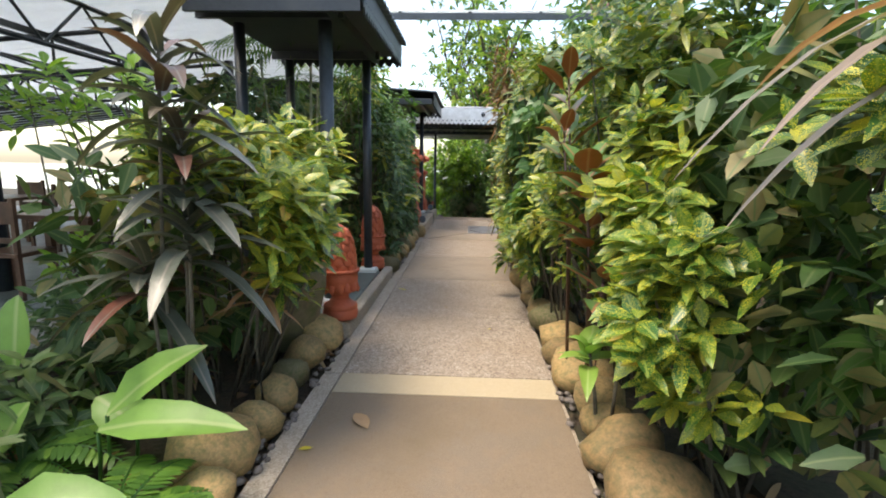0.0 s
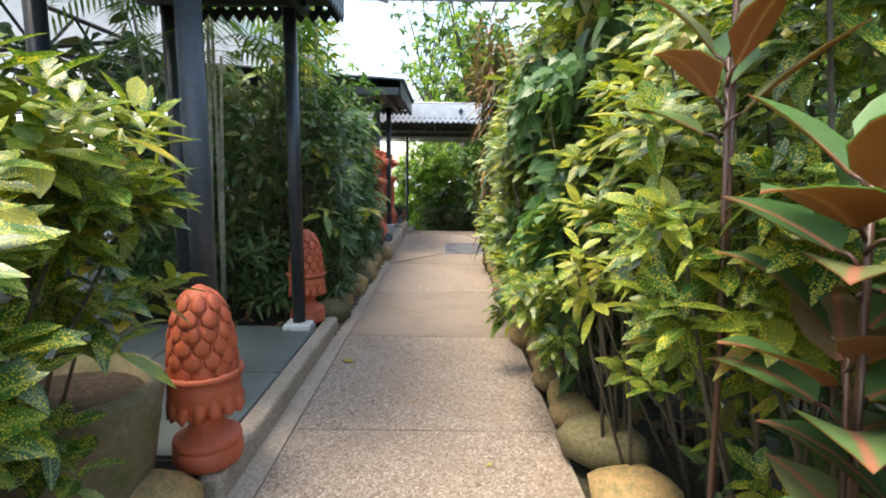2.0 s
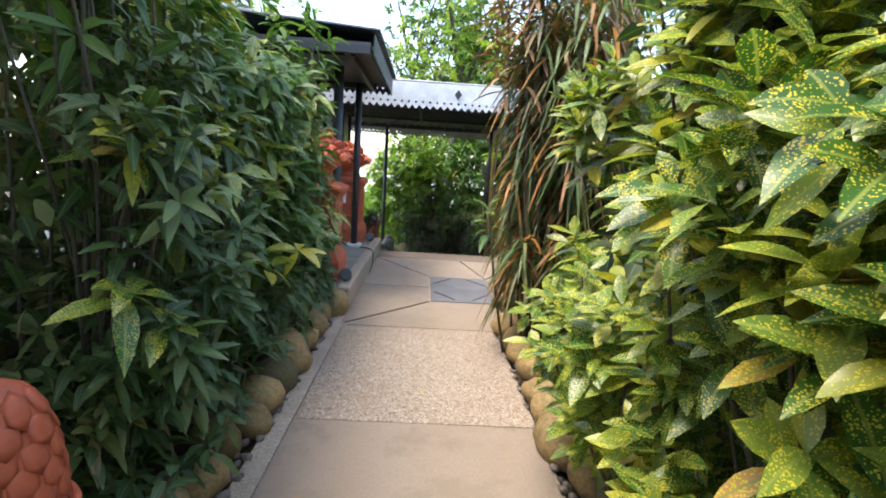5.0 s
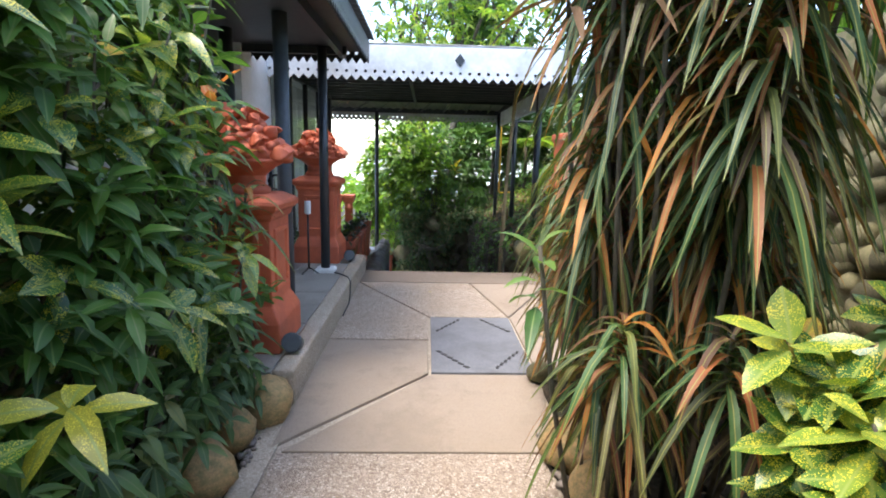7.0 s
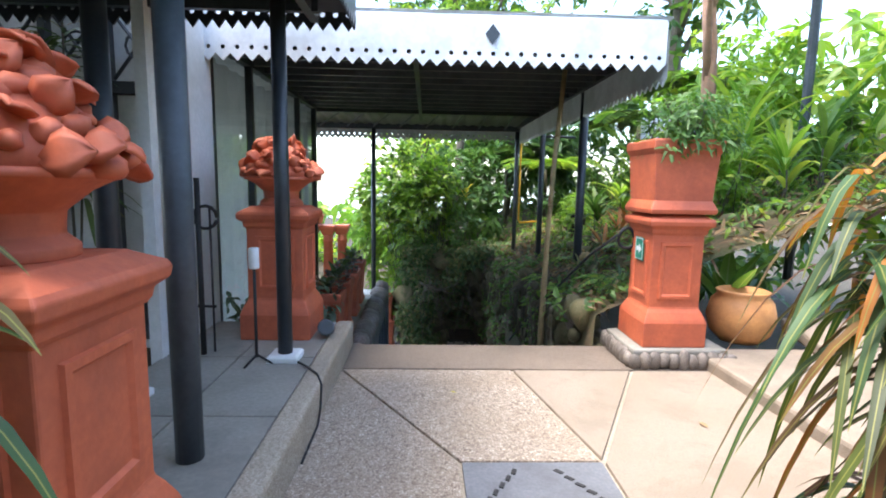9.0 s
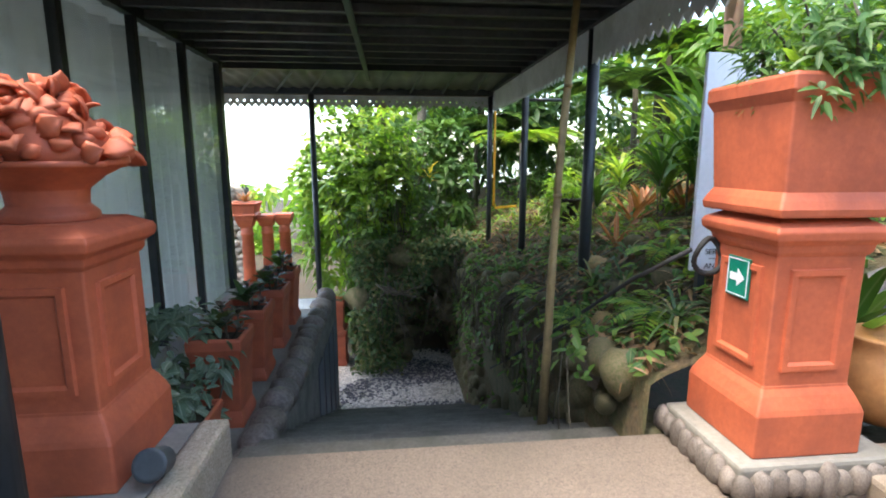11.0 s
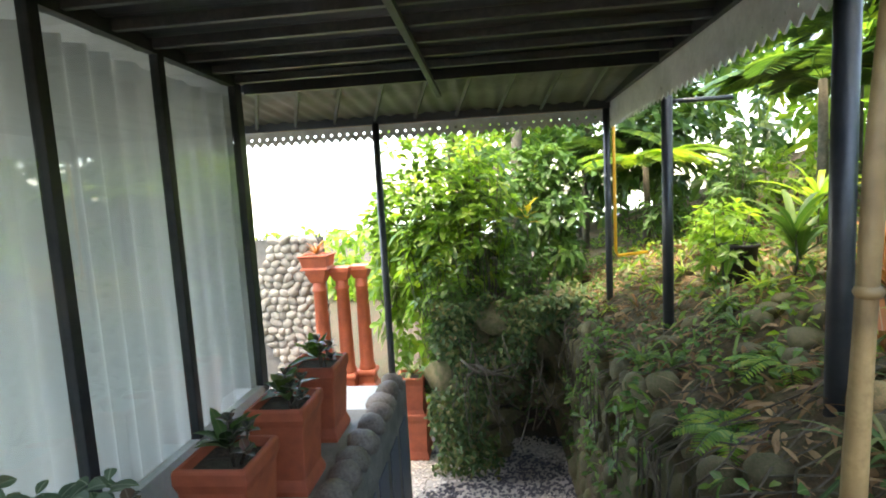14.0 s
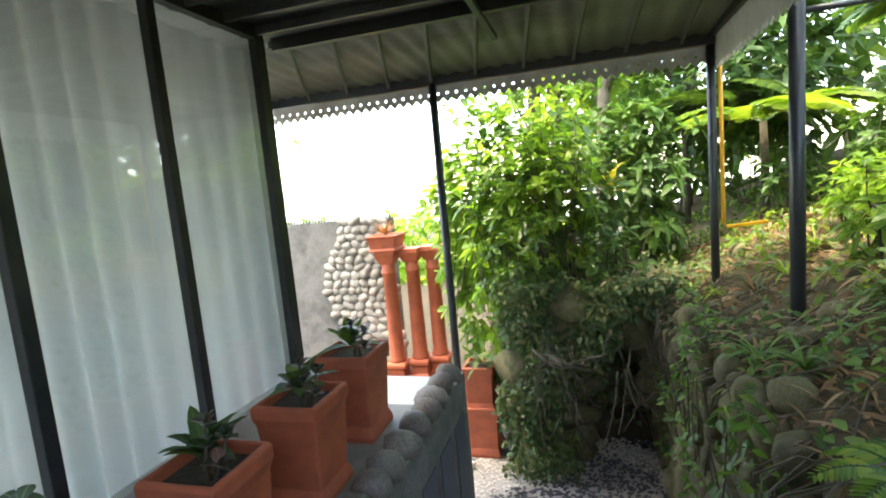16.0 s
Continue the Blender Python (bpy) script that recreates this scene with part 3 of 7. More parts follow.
def strap_plant(name, at, label, category, group, mat, stems, per, length, width, droop, shape=STRAP, lean=0.15, lone=True, stem_mat=None, tone=None, up0=0.2, wavy=0.0, every=1):
    """A plant of long arching leaves in tufts on stems of given tops."""
    ob = thing(name, at, label, category, group)
    g = Geo()
    pos, way, up, ln, tn = [], [], [], [], []
    for j, top in enumerate(stems):
        t = Vector(top)
        foot = Vector((t.x * 0.4, t.y * 0.4, 0))
        if t.z > 0.12 and j % every == 0:
            g.tube([foot, foot.lerp(t, 0.5) + Vector((rng.normal(0, 0.02), rng.normal(0, 0.02), 0)), t], [0.012, 0.010, 0.008], 6)
        for i in range(per):
            a = i * 2.399 + rng.random() * 0.5
            e = up0 + 1.4 * (1 - i / per) + rng.normal(0, 0.15)
            d = Vector((math.cos(a), math.sin(a), e)).normalized()
            pos.append(t - Vector((0, 0, 0.22 * i / per * max(t.z, 0.1))))
            way.append(d)
            up.append((0, 0, 1) if abs(d.z) < 0.95 else (-d.x, -d.y, 0.2))
            ln.append(length * rng.uniform(0.7, 1.2))
            tn.append(rng.random())
    if g.v:
        part("stems", g, stem_mat or BARK, ob, True)
    n = len(pos)
    if lone and n <= 120:
        for i in range(n):
            me = leaf_mesh("leaf", [pos[i]], [way[i]], [up[i]], ln[i], width * rng.uniform(0.8, 1.2), mat, shape, droop * rng.uniform(0.6, 1.4), 0.35, tn[i] if tone is None else tone, wavy)
            part("leaf", me, None, ob)
    else:
        tagged(part("foliage", leaf_mesh("foliage", pos, way, up, np.array(ln), width * rng.uniform(0.8, 1.2, n), mat, shape, droop * rng.uniform(0.6, 1.4, n), 0.35, np.array(tn), wavy), None, ob), kind="stuff")
    return ob


def fern(name, at, label, group, fronds=9, length=0.55, mat=None, rise=0.7, turn=0.0, arc=6.283, leaflets=16, spread_leaf=0.11):
    """A fern or small palm: arching ribs with paired leaflets."""
    ob = thing(name, at, label, "fern", group)
    g = Geo()
    pos, way, up, ln = [], [], [], []
    for i in range(fronds):
        a = turn + arc * i / fronds + rng.normal(0, 0.15)
        ll = length * rng.uniform(0.75, 1.15)
        r = rise * rng.uniform(0.7, 1.2)
        pts = []
        for k in range(9):
            v = k / 8
            pts.append(Vector((math.cos(a) * ll * v, math.sin(a) * ll * v, ll * (r * v - 0.75 * r * v * v * 1.35))))
        g.tube(pts, [0.006 - 0.0004 * k for k in range(9)], 4)
        for k in range(leaflets):
            v = 0.12 + 0.86 * k / leaflets
            j = min(int(v * 8), 7)
            q = pts[j].lerp(pts[j + 1], v * 8 - j)
            d = (pts[j + 1] - pts[j]).normalized()
            s = d.cross(Vector((0, 0, 1))).normalized()
            for sg in (-1, 1):
                pos.append(q)
                way.append(s * sg + d * 0.45)
                up.append((0, 0, 1))
                ln.append(spread_leaf * length / 0.55 * math.sin(math.pi * (0.12 + 0.8 * v)) + 0.012)
    part("ribs", g, L_FERN, ob)
    tagged(part("leaflets", leaf_mesh("leaflets", pos, way, up, np.array(ln), np.array(ln) * 0.28 + 0.006, mat or L_FERN, LANCE, 0.15, 0.15), None, ob), kind="stuff")
    return ob

# ---- ground and paths ----
LOW = -2.44
g = Geo()
g.box(-400, 400, -400, 400, LOW - 0.6, LOW - 0.04)
tagged(part("ground", g, SOIL), "dark soil ground reaching the horizon", "ground", kind="structure")
# added sheet that mirrors the sky, so the far ground reads near white
tagged(part("water", Geo().box(-390, 390, 60, 395, LOW - 0.1, LOW - 0.02), HORIZON_SHEET), "flat pale reflecting sheet added below the horizon", "water", kind="structure")
g = Geo()
g.box(-40, 0.2, -40, 10.96, LOW - 0.3, -0.03)
g.box(0.2, 2.6, -40, 10.94, LOW - 0.3, -0.06)
g.box(2.6, 40, -40, 10.96, LOW - 0.3, -0.03)
tagged(part("terrace_soil", g, SOIL), "dark planted soil of the upper garden terrace", "ground", kind="structure")


def inset(pts, d):
    """The outline moved inwards by d (convex, anticlockwise)."""
    n, out = len(pts), []
    for i in range(n):
        p, a, b = Vector(pts[i]), Vector(pts[i - 1]), Vector(pts[(i + 1) % n])
        u, w = (p - a).normalized(), (b - p).normalized()
        nu, nw = Vector((-u.y, u.x)), Vector((-w.y, w.x))
        k = (nu + nw) / max(1 + nu.dot(nw), 0.2)
        out.append(tuple(p + k * d))
    return out


path = tagged(part("path", Geo().box(0.34, 1.88, -9, 6.8, -0.05, -0.02).box(0.3, 3.5, 6.8, 10.985, -0.05, -0.02), KERB), "sandy concrete garden path of cast slabs", "path", kind="structure")
X0, X1 = 0.47, 1.86
rows = [(-9, -6.4, PEBBLE), (-6.4, -4.3, SMOOTH), (-4.3, -2.2, PEBBLE), (-2.2, 0.31, DIRTY_DIM), (0.31, 0.6, PALEBAND), (0.6, 1.91, PEBBLE), (1.91, 3.46, PEBBLE),
        (3.46, 5.03, SMOOTH), (5.03, 6.78, PEBBLE)]
for a, b, m in rows:
    xs = (X0, X1)
    for x0, x1 in zip(xs, xs[1:]):
        part("slab", Geo().prism(inset([(x0, a), (x1, a), (x1, b), (x0, b)], 0.004), -0.03, 0.0), m if x1 - x0 > 0.3 else KERB, path, bev=0.003)
for y0 in (-9, -4, 0.6, 3.46):
    part("edge_strip", Geo().box(0.345, 0.462, y0 + 0.004, {-9: -4, -4: 0.6, 0.6: 3.46, 3.46: 7.26}[y0] - 0.004, -0.03, -0.005), KERB, path, bev=0.004)
MX0, MX1, MY0, MY1 = 1.27, 2.03, 7.76, 9.03
for m, pts in ((SMOOTH, [(X0, 6.78), (1.95, 6.78), (2.06, 7.76), (1.27, 7.76)]), (SMOOTH, [(0.42, 6.80), (MX0, MY0), (MX0, 8.42), (0.42, 8.42)]), (PEBBLE, [(0.42, 8.42), (MX0, 8.42), (MX0, MY1), (0.42, 10.36)]),
               (PEBBLE, [(MX0, MY1), (MX1, MY1), (1.76, 10.36), (0.42, 10.36)]), (SMOOTH, [(MX1, MY1), (2.72, 10.36), (1.76, 10.36)]), (SMOOTH, [(MX1, MY0), (3.5, 7.7), (3.42, 10.36), (2.72, 10.36), (MX1, MY1)]),
               (SILL, [(0.36, 10.36), (3.4, 10.36), (3.4, 10.97), (0.36, 10.97)])):
    part("slab", Geo().prism(inset(pts, 0.013), -0.03, 0.0), m, path, bev=0.005)

cover = thing("manhole_cover", (1.65, 8.395, 0), "flat grey steel access cover with dashed black grips", "cover")
part("plate", Geo().box(-0.37, 0.37, -0.625, 0.625, -0.03, 0.004), PLATE, cover, bev=0.003)
for sx, sy in ((1, 1), (-1, 1), (1, -1), (-1, -1)):
    gg = Geo()
    for i in range(6):
        f = 0.1 + 0.16 * i
        x, y = sx * (0.09 + 0.24 * f), sy * (0.57 - 0.36 * f)
        d = Vector((0.24 * sx, -0.36 * sy, 0)).normalized()
        n2 = Vector((-d.y, d.x, 0))
        c = Vector((x, y, 0.006))
        q = [c + d * 0.022 * a + n2 * 0.016 * b for a, b in ((-1, -1), (1, -0.4), (1, 1), (-1, 0.4))]
        gg.prism([(p.x, p.y) for p in q], 0.003, 0.009)
    part("grip_strip", gg, RUBBER, cover)

# stone floors and kerbs on the pavilion side
slab1 = tagged(part("pavilion_floor_near", Geo().box(-6, 0.245, 1.45, 3.36, -0.05, 0.09), SLATE), "green slate floor of a small pavilion", "floor", kind="structure")
for i in range(4):
    for j in range(2):
        x1 = 0.235 - i * 0.92
        y0 = 1.46 + j * 0.95
        part("tile", Geo().box(x1 - 0.905, x1, y0, y0 + 0.935, 0.08, 0.11), SLATE, slab1, bev=0.004)
slab2 = tagged(part("pavilion_floor_far", Geo().box(-0.76, 0.30, 7.3, 10.96, -0.05, 0.17), GREYSLAB), "grey stone floor of the far pavilion", "floor", kind="structure")
for i in range(2):
    for j in range(4):
        x1, y0 = 0.295 - i * 0.53, 7.31 + j * 0.914
        part("tile", Geo().box(x1 - 0.52, x1, y0, y0 + 0.904, 0.16, 0.2), GREYSLAB, slab2, bev=0.004)
for nm, x0, x1, y0, y1, z in (("kerb_near", 0.245, 0.352, 1.3, 3.62, 0.118), ("kerb_far", 0.30, 0.44, 7.3, 10.97, 0.215)):
    k = tagged(part(nm, Geo().box(x0, x1, y0, y1, -0.05, z), KERB, bev=0.025), "pebbly concrete kerb beside the path", "kerb", kind="structure")

# right-hand low steps beside the square
st = tagged(part("side_step", Geo().prism([(3.42, 7.3), (6.5, 7.3), (6.5, 10.62), (3.36, 10.62), (3.33, 10.3)], -0.05, 0.1), SMOOTH, bev=0.03), "low pale concrete step beside the square", "step", kind="structure")
part("upper_step", Geo().prism([(4.35, 7.4), (6.4, 7.4), (6.4, 11.2), (4.5, 11.2), (4.25, 10.4)], 0.1, 0.22), SMOOTH, st, bev=0.03)

# ---- stairs down ----
stairs = tagged(new("stairs"), "dark concrete stairs leading down between walls", "stairs", kind="structure")
NST, RUN = 14, 0.372
for i in range(NST - 1):
    z = LOW * (i + 1) / NST
    part("step", Geo().box(0.36, 2.62, 10.97 + RUN * i, 10.97 + RUN * (i + 1) + 0.02, LOW - 0.02, z), STEPGREY, stairs, bev=0.012)
mos = tagged(part("mosaic_floor", Geo().box(-1.2, 2.6, 15.42, 18.35, LOW - 0.05, LOW - 0.004), MOSAIC_M), "white and dark pebble mosaic floor", "floor", kind="structure")
gd, gl = Geo(), Geo()
r2 = random.Random(4)
for i in range(3800):
    x, y = r2.uniform(-0.3, 2.4), r2.uniform(15.5, 18.6)
    s = math.sin(2.2 * x + 2.6 * math.sin(1.7 * y)) + 0.9 * math.sin(4.5 * y + 2 * math.cos(2 * x)) + r2.uniform(-0.5, 0.5)
    a = r2.uniform(0, 3.14)
    rx, ry = r2.uniform(0.018, 0.034), r2.uniform(0.011, 0.018)
    ring = [(x + rx * math.cos(a) * math.cos(t) - ry * math.sin(a) * math.sin(t), y + rx * math.sin(a) * math.cos(t) + ry * math.cos(a) * math.sin(t)) for t in [k * 1.0472 for k in range(6)]]
    (gd if s > -0.25 else gl).prism(ring, LOW - 0.01, LOW + 0.006)
tagged(part("dark_pebbles", gd, MOSAIC_D, mos), kind="stuff")
tagged(part("pale_pebbles", gl, MOSAIC_L, mos), kind="stuff")

# left stair wall with its ledge and coping of round stones
tagged(part("wall_stair_side", Geo().box(0.16, 0.36, 11.0, 16.35, LOW, -0.6), WALLGREY, bev=0.01), "grey rendered wall beside the stairs", "wall", kind="structure")
for k in range(4):
    part("panel", Geo().box(0.362, 0.372, 14.3 + 0.5 * k, 14.65 + 0.5 * k, LOW + 0.2, -0.95), BLUEGREY, bpy.data.objects["wall_stair_side"])
tagged(part("ledge", Geo().box(-0.78, 0.16, 11.0, 15.45, LOW, -0.56), GREYSLAB, bev=0.01), "grey stone ledge under the glass wall", "ledge", kind="structure")
tagged(part("ledge_white", Geo().box(-1.3, 0.16, 15.45, 16.35, LOW, -0.66), PLASTER, bev=0.015), "white plastered ledge end", "ledge", kind="structure")
STONES = [Geo().blob((0, 0, 0), (1, 1, 1), 3 + s, rough=0.16, level=2).mesh("stone", ROCK_O, True) for s in range(6)]


def stone_set(mat):
    out = []
    for s in STONES:
        c = s.copy()
        c.materials.clear()
        c.materials.append(mat)
        out.append(c)
    return out


SET_O, SET_G, SET_W, SET_C = stone_set(ROCK_O), stone_set(ROCK_G), stone_set(ROCK_W), stone_set(COPING)
y = 11.15
i = 0
while y < 16.3:
    s = r2.uniform(0.11, 0.18)
    ob = new("stone", SET_C[i % 6])
    ob.matrix_basis = Matrix.Translation((0.27 + r2.uniform(-0.02, 0.02), y, -0.56)) @ Matrix.Rotation(r2.uniform(-0.3, 0.3), 4, "Z") @ Matrix.Rotation(r2.uniform(-0.25, 0.25), 4, "Y") @ Matrix.Diagonal((r2.uniform(0.13, 0.165), s, r2.uniform(0.11, 0.15), 1))
    ob.parent = bpy.data.objects["wall_stair_side"]
    y += 1.9 * s
    i += 1

# ---- walls that close the place ----
glass = tagged(thing("window_1", (-0.79, 11.0, 0), "tall glass wall with dark mullions and closed white curtains", "window", kind="structure"), kind="structure")
zb = -0.16
for k, yy in enumerate((0.08, 1.09, 2.08, 3.07, 4.15)):
    w = 0.035 if k < 4 else 0.06
    part("mullion", Geo().box(-0.04, 0.03, yy - w, yy + w, zb - 0.4, 2.62), DARK, glass, bev=0.006)
part("top_rail", Geo().box(-0.04, 0.03, 0.0, 4.2, 2.60, 2.70), DARK, glass)
part("bottom_rail", Geo().box(-0.05, 0.03, 0.0, 4.2, zb - 0.4, zb), PLASTER, glass)
for k, (a, b) in enumerate(((0.12, 1.05), (1.13, 2.04), (2.12, 3.03), (3.11, 4.09))):
    pane = part("pane", Geo().add([(0, a, zb), (0, b, zb), (0, b, 2.6), (0, a, 2.6)], [(0, 1, 2, 3)]), GLASS, glass)
    pane.visible_shadow = False
gc = Geo()
cols, lev = 420, 9
vv, ff = [], []
for i in range(cols):
    yy = 4.15 * i / (cols - 1)
    for j in range(lev):
        z = zb - 0.1 + 2.8 * j / (lev - 1)
        ph = yy * 25 + 1.9 * math.sin(yy * 2.3 + 0.5) + 0.9 * math.sin(yy * 5.1)
        amp = 0.062 * (0.65 + 0.35 * math.sin(yy * 2.9 + 1.0)) * (1.15 - 0.12 * z)
        flow = 0.25 * math.sin(0.9 * z + yy * 1.7)
        vv.append((-0.13 + amp * (math.sin(ph + flow) + 0.28 * math.sin(2 * ph + 0.8 + flow)), yy + 0.012 * math.cos(ph + flow), z))
for i in range(cols - 1):
    for j in range(lev - 1):
        ff.append((i * lev + j, (i + 1) * lev + j, (i + 1) * lev + j + 1, i * lev + j + 1))
gc.add(vv, ff)
tagged(part("curtain", gc, CURTAIN, None, True), "long white curtain drawn behind the glass wall", "curtain").matrix_basis = Matrix.Translation((-0.79, 11.0, 0))
tagged(part("wall_house_north", Geo().box(-4.1, -0.83, 15.12, 15.25, LOW, 2.9), PLASTER), "white plastered house wall", "wall", kind="structure")
tagged(part("wall_house_south", Geo().box(-4.1, -0.83, 10.9, 11.0, LOW, 2.9), PLASTER), "white plastered house wall", "wall", kind="structure")
# unseen wall; its opening is added so that light reaches the curtains from behind
tagged(part("wall_house_west", Geo().box(-4.1, -3.98, 11.0, 15.12, LOW, 0.2).box(-4.1, -3.98, 11.0, 15.12, 2.5, 2.9).box(-4.1, -3.98, 11.0, 11.25, 0.2, 2.5).box(-4.1, -3.98, 14.95, 15.12, 0.2, 2.5), PLASTER), "unseen white house wall opened to backlight the curtains", "wall", kind="structure")
tagged(part("room_floor", Geo().box(-3.98, -0.84, 11.0, 15.12, -0.7, -0.58), GREYSLAB), "grey floor of the curtained room", "floor", kind="structure")
tagged(part("room_ceiling", Geo().box(-3.98, -0.84, 11.0, 15.12, 2.74, 2.8), PLASTER), "white ceiling of the curtained room", "ceiling", kind="structure")
tagged(part("wall_house_front", Geo().box(-0.82, -0.74, 10.0, 11.0, -0.1, 2.9), PLASTER), "white plastered wall of the house", "wall", kind="structure")

# ---- gingerbread valances and roofs ----


def valance(name, a, b, top, height, parent, step=0.115, mat=None):
    """A fretted board from a to b: teeth at the lower edge, each with a round hole."""
    a, b = Vector(a), Vector(b)
    d = b - a
    n = max(1, int(d.length / step))
    d = d / n
    p = d.length
    u = d.normalized()
    nrm = Vector((-u.y, u.x, 0)) * 0.008
    tooth = min(0.11, height * 0.7)
    gg = Geo()
    for i in range(n):
        o = a + d * i
        outer = [(p, -height + tooth), (p, -height + 2 * tooth if 2 * tooth < height else 0), (p / 2, -height + 2 * tooth if 2 * tooth < height else 0), (0, -height + 2 * tooth if 2 * tooth < height else 0), (0, -height + tooth), (0, -height + tooth * 0.55), (p / 2, -height), (p, -height + tooth * 0.55)]
        hole = [(p / 2 + 0.02 * math.cos(k * math.pi / 4), -height + tooth + 0.02 * math.sin(k * math.pi / 4)) for k in range(8)]
        for sg in (-1, 1):
            v = [o + u * x + Vector((0, 0, z)) + nrm * sg for x, z in outer + hole]
            f = [(k, (k + 1) % 8, 8 + (k + 1) % 8, 8 + k) for k in range(8)]
            gg.add(v, f if sg > 0 else [q[::-1] for q in f])
        v = [o + u * x + Vector((0, 0, z)) + nrm * sg for sg in (-1, 1) for x, z in (outer[5], outer[6], outer[7])]
        gg.add(v, [(0, 1, 4, 3), (1, 2, 5, 4)])
    if 2 * tooth < height:
        z0 = -height + 2 * tooth
        v = [q + Vector((0, 0, z)) + nrm * sg for sg in (-1, 1) for q, z in ((a, z0), (b, z0), (b, 0), (a, 0))]
        gg.add(v, [(0, 1, 2, 3), (7, 6, 5, 4), (3, 2, 6, 7)])
    ob = part(name, gg, mat or WHITE, parent)
    ob.location = (0, 0, top)
    return tagged(ob, kind="stuff")


def corrugated(x0, x1, y0, y1, zf, along="x", period=0.18, amp=0.022, thick=0.012):
    """A corrugated sheet with ridges along one axis; zf(x, y) gives its height."""
    gg = Geo()
    k = 8
    if along == "x":
        n = int((y1 - y0) / period * k)
        sec = [(y0 + (y1 - y0) * i / n) for i in range(n + 1)]
        v = [(x, s, zf(x, s) + amp * math.sin(2 * math.pi * s / period) + dz) for dz in (0, thick) for s in sec for x in (x0, x1)]
    else:
        n = int((x1 - x0) / period * k)
        sec = [(x0 + (x1 - x0) * i / n) for i in range(n + 1)]
        v = [(s, yy, zf(s, yy) + amp * math.sin(2 * math.pi * s / period) + dz) for dz in (0, thick) for s in sec for yy in (y1, y0)]
    m = 2 * (n + 1)
    f = []
    for i in range(n):
        f += [(2 * i, 2 * i + 2, 2 * i + 3, 2 * i + 1), (m + 2 * i, m + 2 * i + 1, m + 2 * i + 3, m + 2 * i + 2), (2 * i, m + 2 * i, m + 2 * i + 2, 2 * i + 2), (2 * i + 1, 2 * i + 3, m + 2 * i + 3, m + 2 * i + 1)]
    return gg.add(v, f)


canopy = tagged(thing("canopy", (0, 0, 0), "dark-lined stair canopy with white fretted valances", "roof", kind="structure"), kind="structure")
part("ceiling", corrugated(-1.0, 3.06, 10.92, 15.5, lambda x, y: 2.70, "x", 0.2, 0.018), CEIL, canopy, True)
part("far_ceiling", corrugated(-2.4, 3.06, 15.5, 17.6, lambda x, y: 2.76 - 0.05 * (y - 15.5), "y", 0.2, 0.012), FARCEIL, canopy, True)
part("roof_sheet", corrugated(-1.1, 3.1, 10.9, 17.7, lambda x, y: 2.84, "x", 0.18, 0.02), WHITE, canopy, True)
for yy in [11.05 + 0.37 * k for k in range(13)]:
    part("joist", Geo().box(-0.9, 3.03, yy - 0.022, yy + 0.022, 2.625, 2.69), JOIST, canopy, bev=0.004)
part("beam", Geo().box(0.93, 0.98, 10.95, 16.2, 2.575, 2.624), GREYPOST, canopy, bev=0.004)
part("header", Geo().box(-0.86, 3.0, 15.46, 15.52, 2.6, 2.7), DARK, canopy)
part("edge_beam", Geo().box(3.0, 3.05, 10.92, 17.66, 2.62, 2.72), DARK, canopy)
valance("valance", (-1.0, 10.90, 0), (3.06, 10.90, 0), 2.80, 0.40, canopy)
valance("valance", (3.075, 10.90, 0), (3.075, 17.68, 0), 2.74, 0.45, canopy)
valance("valance", (3.06, 17.68, 0), (-2.4, 17.68, 0), 2.56, 0.22, canopy, mat=FRET)
part("back_fascia", Geo().box(-2.4, 3.06, 17.60, 17.635, 2.55, 2.84), CEIL, canopy)
part("side_fascia", Geo().box(-2.42, -2.38, 15.26, 17.63, 2.5, 2.84), CEIL, canopy)
part("front_fascia", Geo().box(-1.0, 3.06, 10.905, 10.93, 2.70, 2.82), WHITE, canopy)
part("yellow_rail", Geo().box(-1.7, 3.05, 17.64, 17.67, 2.545, 2.585), BAMBOO, canopy)
# rafters fan out under the far end of the canopy
for k in range(9):
    part("rafter", Geo().tube([(-0.75 + 0.42 * k, 15.52, 2.68), (-1.75 + 0.56 * k, 17.6, 2.60)], 0.024, 4), GREYPOST, canopy)
part("diamond", Geo().add([(1.60, 10.87, 2.74), (1.66, 10.87, 2.66), (1.60, 10.87, 2.58), (1.54, 10.87, 2.66), (1.60, 10.885, 2.74), (1.66, 10.885, 2.66), (1.60, 10.885, 2.58), (1.54, 10.885, 2.66)], [(3, 2, 1, 0), (4, 5, 6, 7), (0, 1, 5, 4), (1, 2, 6, 5), (2, 3, 7, 6), (3, 0, 4, 7)]), DARK, canopy)


def post(name, x, y, z0, z1, r, mat=None, label="dark painted round steel post", foot=True, group="posts"):
    ob = thing(name, (x, y, z0), label, "post", group)
    part("shaft", Geo().lathe([(r, 0.03 if foot else -0.3), (r, z1 - z0)], 16), mat or DARK, ob, True)
    if foot:
        part("foot", Geo().lathe([(r * 2.1, -0.02), (r * 2.1, 0.035), (r * 1.8, 0.045)], square=True), PLASTER, ob, bev=0.006)
    return ob


post("post", -0.07, 17.62, LOW, 2.56, 0.05)
post("post", 3.02, 17.66, -0.6, 2.62, 0.045, foot=False)
post("post", 3.12, 15.64, -0.2, 2.62, 0.05, foot=False)
post("post", 3.10, 13.2, -0.2, 2.62, 0.055, foot=False)

